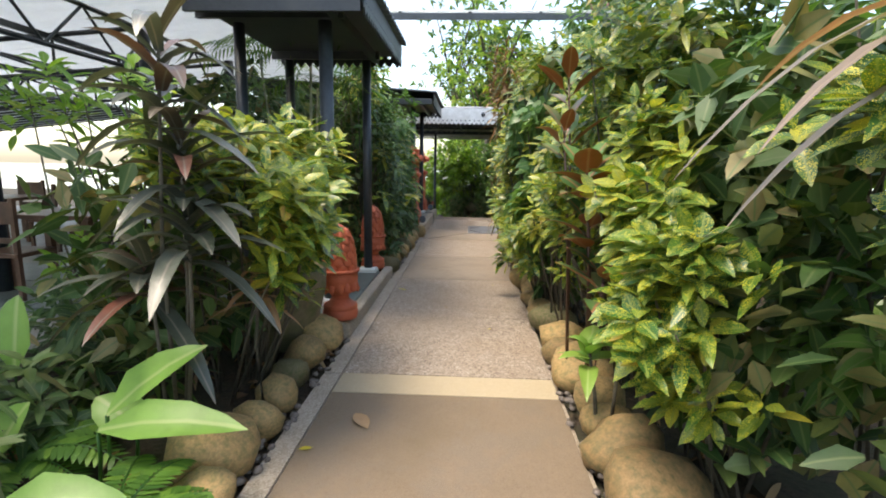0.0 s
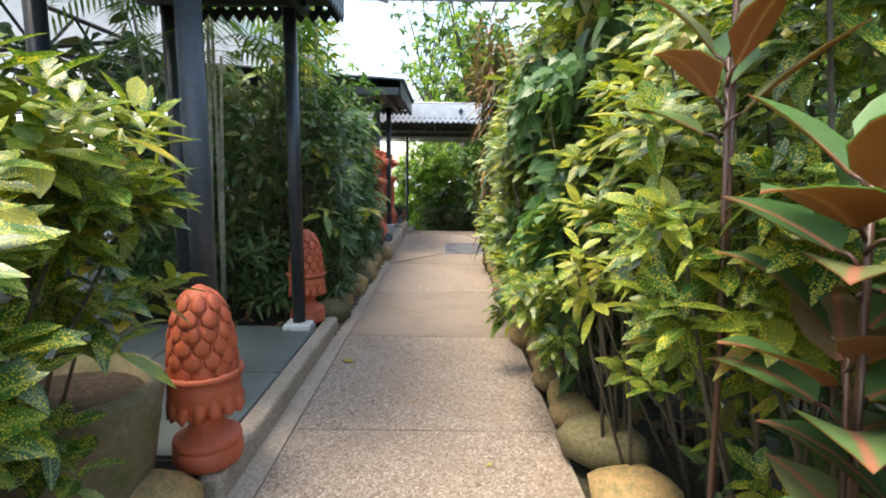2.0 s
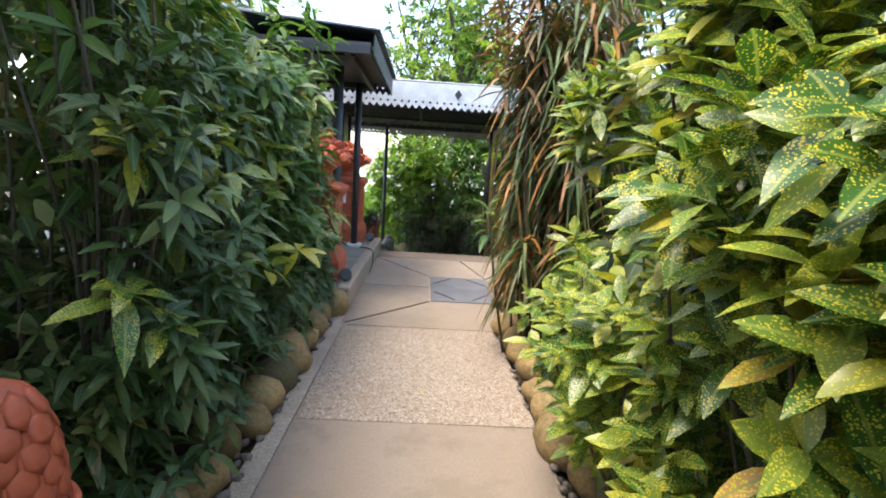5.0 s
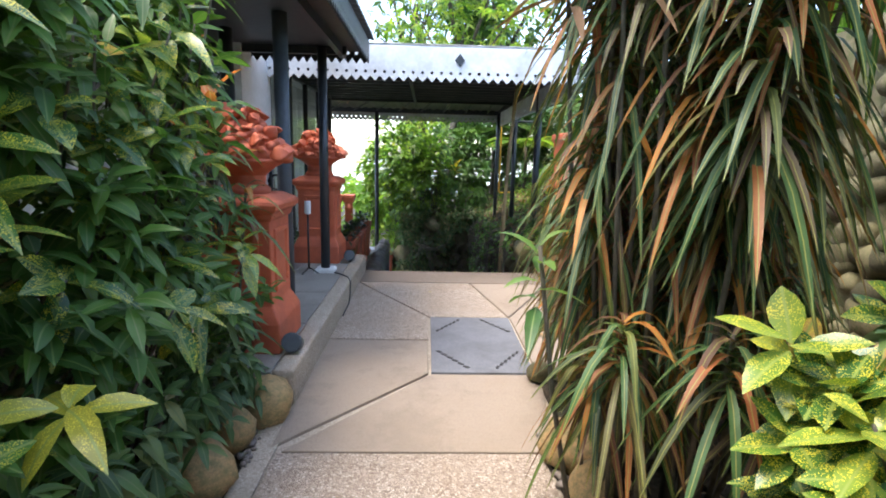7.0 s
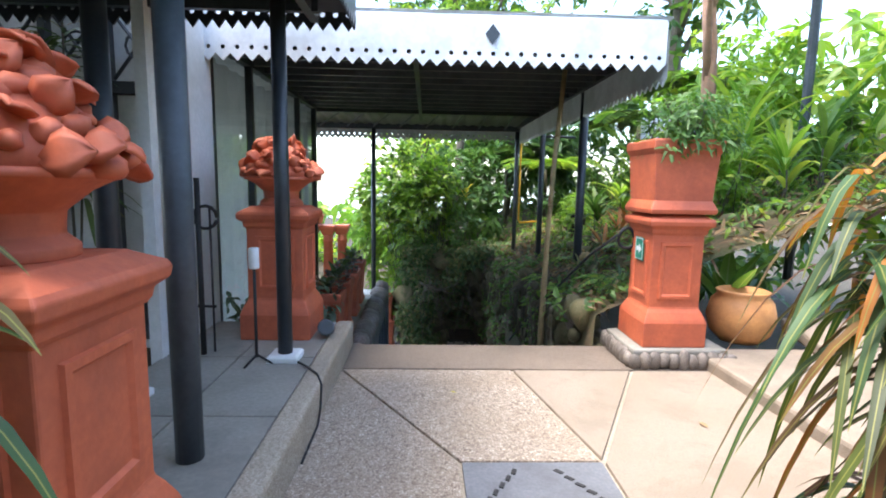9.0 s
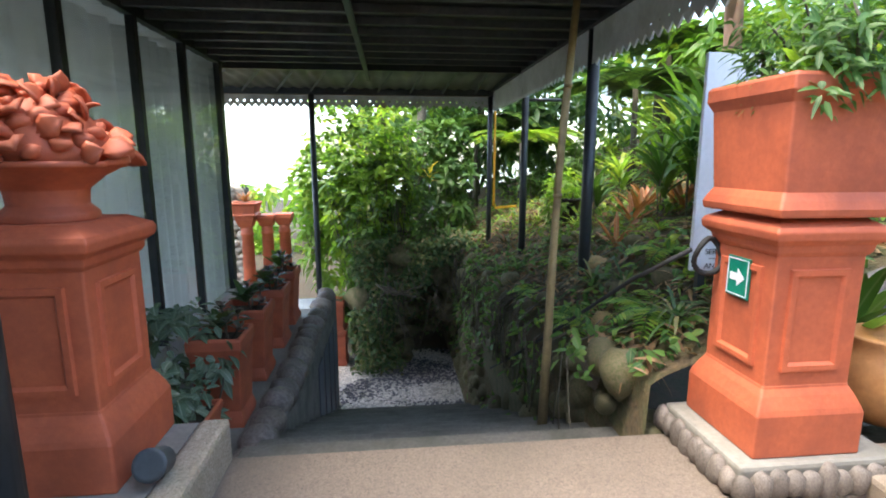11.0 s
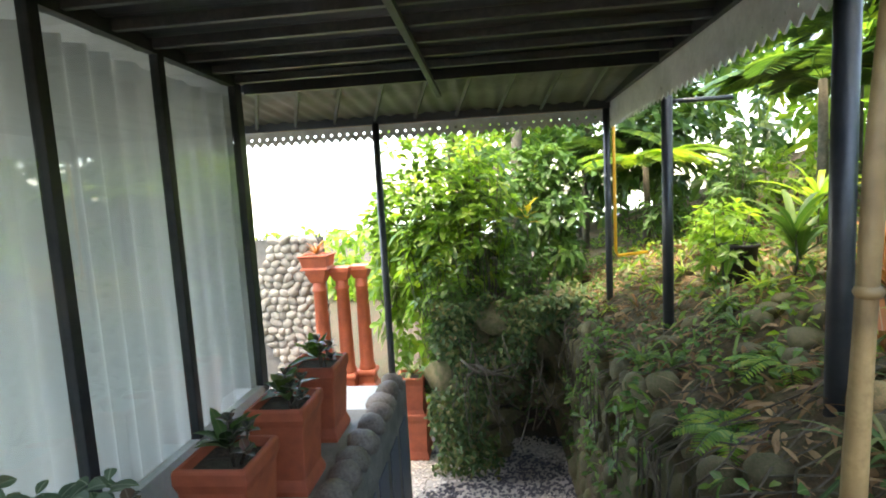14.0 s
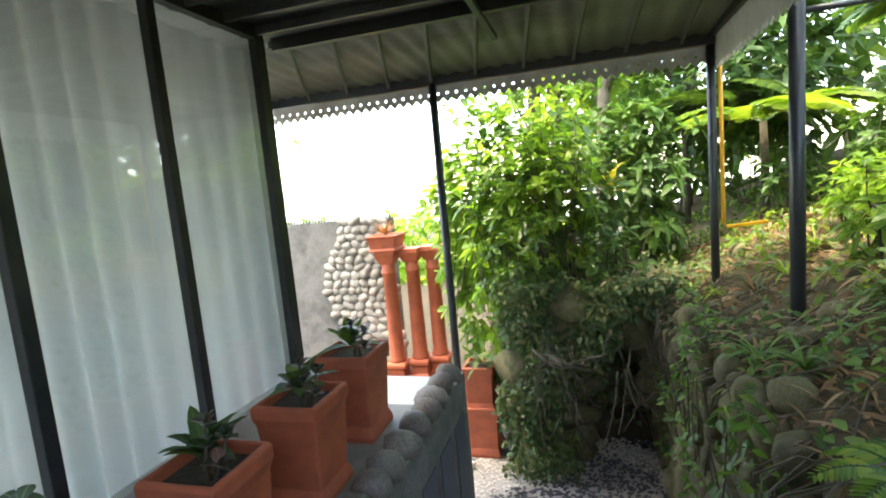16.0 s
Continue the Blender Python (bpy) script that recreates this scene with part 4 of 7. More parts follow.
# pavilion roofs


def pavilion(name, x0, x1, y0, y1, z, label):
    ob = tagged(thing(name, (0, 0, 0), label, "roof", kind="structure"), kind="structure")
    part("soffit", Geo().box(x0 + 0.03, x1 - 0.03, y0 + 0.03, y1 - 0.03, z + 0.02, z + 0.05), CEIL, ob)
    part("sheet", corrugated(x0 - 0.03, x1 + 0.06, y0, y1, lambda x, y: z + 0.17 + 0.30 * (x1 - x) / (x1 - x0), "x", 0.15, 0.02), GREYPOST, ob, True)
    part("front_beam", Geo().box(x0, x1 - 0.03, y0 + 0.02, y0 + 0.06, z - 0.06, z + 0.02), DARK, ob)
    for a, b in (((x1, y0), (x1, y1)), ((x1, y1), (x0, y1))):
        valance("valance", (*a, 0), (*b, 0), z + 0.14, 0.24, ob, 0.09, DARK)
    part("side_beam", Geo().box(x1 - 0.30, x1 - 0.24, y0 + 0.05, y1 - 0.05, z - 0.06, z + 0.02), DARK, ob)
    part("tie", Geo().box(x0, x1 - 0.2, y0 + 0.2, y0 + 0.25, z - 0.06, z + 0.02), DARK, ob)
    part("tie", Geo().box(x0, x1 - 0.2, y1 - 0.3, y1 - 0.25, z - 0.06, z + 0.02), DARK, ob)
    return ob


pavilion("pavilion_roof", -0.9, 0.48, 1.35, 3.42, 2.55, "dark pavilion roof with a fretted edge")
pavilion("pavilion_roof", -4.0, 0.55, 7.6, 10.35, 2.6, "dark pavilion roof with a fretted edge")
post("post", 0.03, 1.93, 0.11, 2.56, 0.06, GREYPOST, "grey painted round steel post")
post("post", 0.10, 3.33, 0.11, 2.56, 0.05)
post("post", 0.03, 8.72, 0.2, 2.6, 0.06, GREYPOST, "grey painted round steel post", foot=False)
post("post", 0.10, 10.02, 0.2, 2.6, 0.05)
post("post", -0.75, 2.0, 0.11, 2.56, 0.05)
post("post", -0.75, 3.25, 0.11, 2.56, 0.05)
post("post", -0.62, 9.3, 0.2, 2.6, 0.06)

# ---- terracotta pieces ----


def pedestal(name, x0, y0, w, z0, label, h=1.02):
    """A square panelled pedestal with a flared foot and a moulded cap; (x0, y0) its corner."""
    ob = thing(name, (x0 + w / 2, y0 + w / 2, z0), label, "pedestal", "terracotta pedestals")
    a = w / 2
    s = a * 0.80
    part("foot", Geo().lathe([(a, 0), (a, 0.2), (a * 0.97, 0.225), (s * 1.1, 0.28), (s * 1.02, 0.31), (s, 0.33)], square=True), TERRA, ob, bev=0.01)
    part("shaft", Geo().lathe([(s, 0.31), (s, h - 0.12)], square=True), TERRA, ob, bev=0.008)
    for k in range(4):
        gg = Geo()
        q = s * 0.68
        za, zb2 = 0.39, h - 0.185
        loops = [(q, za, zb2, -s + 0.001), (q - 0.004, za + 0.004, zb2 - 0.004, -s - 0.014), (q - 0.028, za + 0.028, zb2 - 0.028, -s - 0.014), (q - 0.042, za + 0.042, zb2 - 0.042, -s + 0.001)]
        vs = [(x, y, z) for w2, z0b, z1b, y in loops for x, z in ((-w2, z0b), (w2, z0b), (w2, z1b), (-w2, z1b))]
        gg.add(vs, [(4 * a + b, 4 * a + (b + 1) % 4, 4 * a + 4 + (b + 1) % 4, 4 * a + 4 + b) for a in range(3) for b in range(4)])
        o = part("panel_moulding", gg, TERRA, ob)
        o.matrix_basis = Matrix.Rotation(k * math.pi / 2, 4, "Z")
    part("cap", Geo().lathe([(s * 1.02, h - 0.13), (s * 1.08, h - 0.11), (s * 1.1, h - 0.08), (a * 1.0, h - 0.055), (a * 1.02, h - 0.02), (a * 0.98, h), (s * 0.92, h + 0.035), (s * 0.9, h + 0.04)], square=True), TERRA, ob, bev=0.006)
    return ob


def fruit_urn(at, r, h):
    """A footed bowl heaped with sculpted fruit and leaves."""
    ob = thing("fruit_basket", at, "terracotta bowl heaped with sculpted fruit on a pedestal", "ornament", "fruit ornaments")
    part("bowl", Geo().lathe([(r * 0.62, 0), (r * 0.62, 0.03), (r * 0.5, 0.06), (r * 0.52, h * 0.22), (r * 0.75, h * 0.32), (r * 0.98, h * 0.38), (r * 0.98, h * 0.41)], 28), TERRA, ob, True, bev=0.004)
    part("bowl_band", Geo().tube([(r * 0.99 * math.cos(k * math.pi / 18), r * 0.99 * math.sin(k * math.pi / 18), h * 0.40) for k in range(37)], 0.014, 6), TERRA, ob, True)
    q = random.Random(int(at[1] * 10))
    part("mound", Geo().lathe([(r * 0.9, h * 0.38), (r * 0.92, h * 0.5), (r * 0.75, h * 0.68), (r * 0.42, h * 0.84), (r * 0.1, h * 0.9)], 20), TERRA, ob, True)
    curls, fruit, leaves = Geo(), Geo(), Geo()
    for k in range(96):
        e = (k + 0.5) / 96
        t = k * 2.399
        rr = r * (1.0 - 0.85 * e ** 1.25)
        c = Vector((rr * math.cos(t), rr * math.sin(t), h * (0.42 + 0.5 * e)))
        out = Vector((math.cos(t), math.sin(t), 0.25 + e)).normalized()
        side = out.cross(Vector((0, 0, 1))).normalized()
        side.rotate(Euler((0, 0, q.uniform(-0.9, 0.9))))
        if k % 4 == 0:
            ln = r * q.uniform(0.2, 0.34)
            pts = [c + side * ln * u + out * (0.03 - 0.09 * u * u) for u in (-1, -0.6, -0.2, 0.2, 0.6, 1)]
            w = r * q.uniform(0.09, 0.13)
            curls.tube(pts, [w * 0.3, w * 0.85, w, w, w * 0.8, w * 0.25], 7)
        elif k % 4 == 2:
            a = r * q.uniform(0.08, 0.14)
            fruit.blob(c + out * 0.012, (a, a * q.uniform(0.75, 1.0), a * q.uniform(0.7, 1.0)), q.uniform(0, 50), 0, 0.28, 2)
        else:
            a = r * q.uniform(0.32, 0.46)
            tipd = (out + side * q.uniform(-0.9, 0.9) + Vector((0, 0, q.uniform(-0.7, 0.2)))).normalized()
            wd = tipd.cross(out).normalized()
            up2 = wd.cross(tipd)
            vs = []
            for u, ww, lift in ((0, 0.12, 0), (0.3, 0.42, 0.1), (0.6, 0.5, 0.12), (0.85, 0.3, 0.04), (1, 0.05, -0.1)):
                o = c + tipd * a * u + up2 * a * lift
                vs += [o + wd * a * ww * sg + up2 * a * hh for sg, hh in ((-1, 0.0), (-0.5, 0.10), (0, 0.02), (0.5, 0.10), (1, 0.0), (0.5, -0.06), (-0.5, -0.06))]
            leaves.add(vs, [(7 * i + j, 7 * i + (j + 1) % 7, 7 * i + 7 + (j + 1) % 7, 7 * i + 7 + j) for i in range(4) for j in range(7)] + [tuple(range(28, 35)), tuple(range(6, -1, -1))])
    tagged(part("sculpted_pods", curls, TERRA, ob, True), kind="stuff")
    tagged(part("fruit", fruit, TERRA, ob, True), kind="stuff")
    tagged(part("sculpted_leaves", leaves, TERRA, ob, True), kind="stuff")
    return ob


pedestal("pedestal", -0.28, 7.58, 0.56, 0.2, "terracotta-painted panelled square pedestal on the floor", 1.0)
fruit_urn((0.0, 7.86, 1.24), 0.27, 0.54)
pedestal("pedestal", -0.36, 10.42, 0.54, 0.2, "terracotta-painted panelled square pedestal on the floor", 1.0)
fruit_urn((-0.09, 10.69, 1.24), 0.27, 0.54)
plinth = thing("stone_plinth", (2.9, 10.6, 0), "low plinth edged with grey river stones", "plinth")
part("top", Geo().box(-0.16, 0.62, -0.2, 0.42, -0.02, 0.155), GREYSLAB, plinth, bev=0.02)
for k in range(11):
    o = new("stone", SET_C[k % 6])
    o.parent = plinth
    o.matrix_basis = Matrix.Translation((-0.14 + 0.078 * k, -0.2, 0.06)) @ Matrix.Diagonal((0.055, 0.045, 0.065 + 0.01 * (k % 3), 1))
for k in range(8):
    o = new("stone", SET_C[(k + 2) % 6])
    o.parent = plinth
    o.matrix_basis = Matrix.Translation((-0.17, -0.15 + 0.08 * k, 0.06)) @ Matrix.Diagonal((0.045, 0.055, 0.065 + 0.01 * (k % 3), 1))
pr = pedestal("pedestal", 2.83, 10.45, 0.52, 0.155, "terracotta-painted panelled square pedestal on a stone plinth", 1.04)


def square_pot(name, at, w, h, label, group, taper=0.78, turn=0.0, mat=None):
    """A square terracotta planter: moulded foot, flared sides, rolled rim, soil inside."""
    ob = thing(name, at, label, "planter", group)
    ob.matrix_basis = Matrix.Translation(at) @ Matrix.Rotation(turn, 4, "Z")
    a = w / 2
    b = a * taper
    part("body", Geo().lathe([(b * 1.12, 0), (b * 1.14, h * 0.06), (b * 1.08, h * 0.12), (b, h * 0.18), (a * 0.92, h * 0.80), (a * 0.96, h * 0.84), (a, h * 0.88), (a, h * 0.97), (a * 0.96, h), (a * 0.84, h), (a * 0.8, h * 0.9)], square=True), mat or TERRA_POT, ob, bev=0.01)
    part("soil", Geo().box(-a * 0.84, a * 0.84, -a * 0.84, a * 0.84, h * 0.88, h * 0.915), SOIL, ob)
    return ob


square_pot("planter", (3.09, 10.71, 1.235), 0.56, 0.58, "terracotta square planter full of trailing plants on a pedestal", "terracotta planters", 0.84, mat=TERRA)


def acorn(at):
    """A carved acorn finial: turned foot, ragged cup, rope band and overlapping scales."""
    ob = thing("acorn_finial", at, "terracotta acorn finial with carved scales beside the path", "ornament", "acorn finials")
    ob.matrix_basis = Matrix.Translation(at) @ Matrix.Diagonal((0.9, 0.9, 1.02, 1))
    part("foot", Geo().lathe([(0.15, 0), (0.158, 0.02), (0.158, 0.06), (0.148, 0.075), (0.155, 0.09), (0.15, 0.11), (0.115, 0.125), (0.08, 0.155), (0.075, 0.185), (0.11, 0.21)], 32), TERRA, ob, True, bev=0.003)
    cup = Geo().lathe([(0.08, 0.19), (0.125, 0.215), (0.15, 0.26), (0.16, 0.31), (0.158, 0.38)], 32)
    for k in range(14):
        t = 2 * math.pi * k / 14
        cup.blob((0.142 * math.cos(t), 0.142 * math.sin(t), 0.262 + 0.012 * (k % 2)), (0.03, 0.034, 0.062), k, 0, 0.3, 1, Euler((0, -0.35, t)))
    part("cup", cup, TERRA, ob, True)
    part("rope_band", Geo().tube([(0.164 * math.cos(k * math.pi / 16), 0.164 * math.sin(k * math.pi / 16), 0.385 + 0.004 * (k % 2)) for k in range(33)], 0.015, 8), TERRA, ob, True)
    prof = [(0.152 * (1 - (k / 15) ** 2.4) ** 0.5 if k < 15 else 0.01, 0.38 + 0.37 * k / 15) for k in range(16)]
    part("core", Geo().lathe(prof, 32), TERRA, ob, True)
    sc = Geo()
    for row in range(6):
        v = 0.1 + 0.145 * row
        r, z = 0.152 * (1 - v ** 2.4) ** 0.5, 0.38 + 0.37 * v
        cnt = 11 if row < 4 else 8
        for k in range(cnt):
            t = 2 * math.pi * (k + 0.5 * (row % 2)) / cnt
            sc.blob((0.972 * r * math.cos(t), 0.972 * r * math.sin(t), z), (0.0085, 3.3 * r / cnt, 0.052), row * 20 + k, 0, 0.1, 1, Euler((0, -0.12 - 0.75 * v ** 2, t)))
    part("scales", sc, TERRA, ob, True)
    return ob


acorn((0.25, 1.42, 0.13))
acorn((0.125, 3.5, 0.12))

# ---- planting ----
r3 = random.Random(11)


def boulder(x, y, z, s, sets, label, group):
    i = r3.randrange(6)
    o = new("boulder", sets[i])
    o.matrix_basis = Matrix.Translation((x, y, z)) @ Matrix.Rotation(r3.uniform(0, 6.28), 4, "Z") @ Matrix.Rotation(r3.uniform(-0.3, 0.3), 4, "X") @ Matrix.Diagonal((s * r3.uniform(0.85, 1.25), s * r3.uniform(0.85, 1.2), s * r3.uniform(0.7, 0.95), 1))
    return tagged(o, label, "boulder", group)


def edge_row(y0, y1, x, sgn, big):
    y = y0
    while y < y1:
        s = r3.uniform(0.11, 0.19) * big
        ochre = r3.random() < 0.88
        boulder(x + sgn * (s * 0.75 + r3.uniform(0, 0.08)), y + s, s * 0.45, s, SET_O if ochre else SET_G, "rounded ochre boulder edging the planting bed" if ochre else "rounded mossy grey boulder edging the planting bed", "bed edging stones")
        y += s * r3.uniform(1.7, 2.3)


edge_row(-3.5, 1.15, 0.36, -1, 1.1)
edge_row(3.75, 7.2, 0.36, -1, 1.0)
edge_row(-3.5, 6.9, 1.86, 1, 1.1)
boulder(0.30, 7.18, 0.06, 0.17, SET_O, "rounded ochre boulder edging the planting bed", "bed edging stones")


gp = Geo()
for k in range(520):
    side = r3.random() < 0.6
    y = r3.uniform(3.4, 7.2) if r3.random() < 0.5 else r3.uniform(-3, 1.3)
    x = 0.33 + r3.uniform(-0.05, 0.04) if side else 1.90 + r3.uniform(-0.04, 0.05)
    s = r3.uniform(0.008, 0.028)
    gp.blob((x, y, s * 0.3 - 0.005), (s, s * 1.2, s * 0.7), k, 0, 0.2, 1)
tagged(part("edge_gravel", gp, COPING, None, True), "small loose pebbles along the path edge", "gravel", kind="stuff")


tagged(part("bed_soil", Geo().box(2.02, 3.45, 6.7, 7.62, -0.02, 0.02), SOIL), "dark soil of a small planting bed", "bed", kind="structure")
for k in range(8):
    boulder(2.05 + 0.19 * k, 7.68 + 0.02 * (k % 2), 0.05, 0.11, SET_O if k % 3 else SET_G, "rounded ochre boulder edging the planting bed", "bed edging stones")


def hedge_points(n, y0, y1, z0, z1, face, lean, depth, bulge=0.16, seed=0):
    """Places over the path-side face and top of a hedge; face(z) its x, lean its side (-1: faces the path from the right)."""
    q = np.random.default_rng(seed)
    m = int(n * 1.7)
    y = q.uniform(y0, y1, m)
    z = z0 + (z1 - z0) * q.random(m) ** 0.8
    clump = np.array([noise.noise(Vector((a * 2.1, b * 2.1, seed * 3.7))) + 0.5 * noise.noise(Vector((a * 5.0, b * 5.0, seed * 1.3))) for a, b in zip(y, z)])
    pick = np.argsort(-(clump + q.normal(0, 0.12, m)))[:n]
    y, z, clump = y[pick], z[pick], clump[pick]
    x = np.array([face(a) for a in z]) + lean * bulge * (1.5 * clump - 0.15) - lean * np.abs(q.normal(0, depth, n))
    top = z > z1 - 0.25
    x = np.where(top, x - lean * q.uniform(0, 0.7, n), x)
    c = np.stack([x, y, z], 1)
    a = np.stack([np.full(n, lean * 0.75) + q.normal(0, 0.4, n), q.normal(-0.4, 0.5, n), q.uniform(0.8, 1.7, n) + top * 0.8], 1)
    return c, a


def gold_hedge(y0, y1, x, z1, seed, label, mat=L_GOLD, per=9, n=130, length=0.16, width=0.058, droop=0.2, lone=30, z0=0.38, fill=900, shape=OVAL, fillmat=None, depth=0.16, stems=26):
    c, a = hedge_points(n, y0, y1, z0, z1, lambda z: x + 0.6 * max(0, 0.75 - z) + 0.38 * max(0, z - 1.55), -1, depth, seed=seed)
    # the dark leaf fills the hedge's inside to deepen the shade in its gaps
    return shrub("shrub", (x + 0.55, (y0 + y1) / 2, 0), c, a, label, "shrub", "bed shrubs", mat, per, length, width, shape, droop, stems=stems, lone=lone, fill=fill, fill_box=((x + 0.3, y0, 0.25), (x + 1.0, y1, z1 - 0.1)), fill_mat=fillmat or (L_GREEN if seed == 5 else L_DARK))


spotted = "croton shrub with green leaves speckled yellow"
gold_hedge(-2.5, -1.4, 2.42, 2.4, 1, spotted, n=55, length=0.14, width=0.05, z0=1.35, lone=0, fill=250)
gold_hedge(-1.5, -0.9, 2.08, 1.9, 8, spotted, n=40, length=0.13, width=0.052, z0=1.25, lone=20, per=8, fill=200, stems=3)
gold_hedge(-0.85, 0.05, 1.93, 1.95, 2, spotted, stems=12, n=125, lone=45, length=0.135, width=0.056, per=9, z0=0.45)
gold_hedge(0.25, 1.95, 1.87, 2.35, 3, spotted, n=300, lone=40, length=0.108, width=0.043, per=9, z0=0.5)
c, a = hedge_points(200, 1.9, 2.75, 0.45, 2.2, lambda z: 1.80 + 0.3 * max(0, 0.75 - z), -1, 0.12, seed=5)
a = a * np.array([1, 1.6, 0.3]) + rng.normal(0, 0.35, a.shape)
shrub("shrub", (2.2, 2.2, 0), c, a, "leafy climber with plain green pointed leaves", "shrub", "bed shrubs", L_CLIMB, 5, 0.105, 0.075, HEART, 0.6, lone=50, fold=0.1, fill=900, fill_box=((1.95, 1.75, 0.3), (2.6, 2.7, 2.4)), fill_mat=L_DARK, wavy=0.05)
c, a = hedge_points(110, 1.75, 2.8, 0.4, 2.5, lambda z: 1.72, -1, 0.05, seed=12)
shrub("shrub", (2.2, 2.4, 0), c, a, spotted, "shrub", "bed shrubs", L_GOLD, 8, 0.12, 0.05, OVAL, 0.3, stems=10)
gold_hedge(2.35, 3.5, 1.66, 2.6, 4, spotted, n=240, lone=30, length=0.12, width=0.047, per=9)
gold_hedge(3.4, 4.6, 1.66, 2.8, 6, spotted, n=240, lone=30, length=0.12, width=0.048, per=9)
gold_hedge(4.6, 5.6, 2.1, 1.3, 7, spotted, n=130, lone=50, length=0.16, width=0.07, per=8)
c = np.stack([rng.uniform(1.9, 2.8, 80), rng.uniform(0.3, 0.62, 80), rng.uniform(0.9, 2.6, 80)], 1)
a = np.stack([rng.normal(-0.4, 0.3, 80), np.full(80, -0.8), rng.uniform(0.5, 1.2, 80)], 1)
shrub("shrub", (2.3, 0.9, 0), c, a, spotted, "shrub", "bed shrubs", L_GOLD, 9, 0.13, 0.052, OVAL, 0.35, stems=8)
c, a = hedge_points(16, 1.3, 1.95, 0.8, 1.75, lambda z: 1.86 + 0.3 * max(0, z - 1.6), -1, 0.05, seed=9)
shrub("shrub", (2.1, 1.2, 0), c, a, "croton with broad yellow and tan speckled leaves", "shrub", "bed shrubs", L_TAN, 8, 0.125, 0.05, OVAL, 0.25, stems=6)
# taller green growth behind
for k, (y0, y1, xx, zt) in enumerate(((-2.5, 0.5, 2.6, 3.0), (0.5, 3.0, 2.6, 3.1), (3.0, 4.6, 2.5, 3.3))):
    c, a = hedge_points(260, y0, y1, 0.5, zt, lambda z: xx, -1, 0.35, seed=20 + k)
    shrub("shrub", (xx + 0.4, (y0 + y1) / 2, 0), c, a, "tall mixed green shrub behind the croton hedge", "shrub", "bed shrubs", L_GREEN, 8, 0.17, 0.06, LANCE, 0.4, stems=20)

# the red-backed plant in the right bed


def two_tone(at, label, tops, per, length, width, over, under, up0, shape):
    """A large-leaved plant whose leaves have a second, differently coloured skin below."""
    ob = thing("philodendron", at, label, "plant", "red-backed plants")
    q = random.Random(int(at[1] * 100) + 7)
    g = Geo()
    for tx, ty, tz in tops:
        g.tube([(tx * 0.3, ty * 0.3, 0), (tx * 0.6, ty * 0.6, tz * 0.6), (tx, ty, tz)], [0.009, 0.008, 0.006], 6)
        for i in range(per):
            a = i * 2.399 + q.uniform(-0.3, 0.3)
            e = up0 + 1.3 * (1 - i / per) + q.gauss(0, 0.15)
            d = Vector((math.cos(a), math.sin(a), e)).normalized()
            up = Vector((0, 0, 1)) if abs(d.z) < 0.92 else Vector((-d.x, -d.y, 0.3))
            p = Vector((tx, ty, tz - 0.2 * i / per))
            q1 = p + d * 0.045
            g.tube([p, p.lerp(q1, 0.5) + Vector((0, 0, 0.008)), q1], 0.004, 5)
            ln, wd, dr, tn = length * q.uniform(0.75, 1.15), width * q.uniform(0.85, 1.15), q.uniform(0.1, 0.45), q.random()
            side = d.cross(up).normalized()
            nrm = side.cross(d)
            leaf = part("leaf", leaf_mesh("leaf", [q1], [d], [up], ln, wd, over, shape, dr, 0.22, tn), None, ob)
            part("leaf_underside", leaf_mesh("leaf_underside", [q1 - nrm * 0.0025], [d], [up], ln * 0.995, wd * 0.985, under, shape, dr, 0.22, tn), None, leaf)
    part("stems", g, WOODD, ob, True)


two_tone((2.0, 0.16, 0), "large-leaved plant with glossy green and red-backed leaves", [(-0.1, 0.0, 1.36), (-0.06, 0.05, 1.08), (0.0, -0.08, 0.82)], 9, 0.3, 0.145, L_PHIL, L_RUST, 0.05, HEART)
two_tone((1.98, 0.55, 0), "large-leaved plant with upright orange-red leaves", [(-0.14, -0.05, 1.9), (-0.16, -0.1, 1.6)], 7, 0.27, 0.1, L_PHIL, L_RUST, 0.45, LANCE)
strap_plant("philodendron", (2.0, -0.15, 0), "large-leaved plant with glossy pale green leaves", "plant", "", L_BIG, [(-0.08, 0.1, 0.45), (0.05, 0.0, 0.6)], 8, 0.25, 0.11, 0.4, HEART, up0=0.05)
# long drooping grey-red leaves at the walk's start
ob = thing("cordyline", (2.34, -1.45, 0), "tall cordyline with long drooping grey-red leaves", "plant")
part("stems", Geo().tube([(0.05, 0, 0), (0.02, 0.02, 0.9), (-0.04, 0, 1.72)], [0.016, 0.014, 0.01], 6), BARK, ob, True)
for z, tx, ty, tz, ln2, tn in ((1.72, -1.0, 0.1, 0.1, 0.58, 0.45), (1.66, -1.0, -0.2, 0.25, 0.5, 0.6), (1.60, -0.9, 0.1, -0.05, 0.46, 0.4), (1.7, -0.5, 0.8, 0.6, 0.55, 0.9), (1.65, 0.8, 0.4, 0.4, 0.5, 0.5), (1.6, 0.6, -0.6, 0.4, 0.5, 0.5)):
    part("leaf", leaf_mesh("leaf", [(-0.03, 0, z)], [(tx, ty, tz)], [(0, 0, 1)], ln2, 0.045, L_GREYRED, STRAP, 0.75, 0.35, tn), None, ob)

# the narrow-leaved croton that hangs over the square
tops = []
for k in range(72):
    t = r3.uniform(0, 6.28)
    e = r3.random() ** 0.5
    tops.append((0.42 * e * math.cos(t), 0.55 * e * math.sin(t), 0.75 + 2.4 * r3.random() ** 0.9))
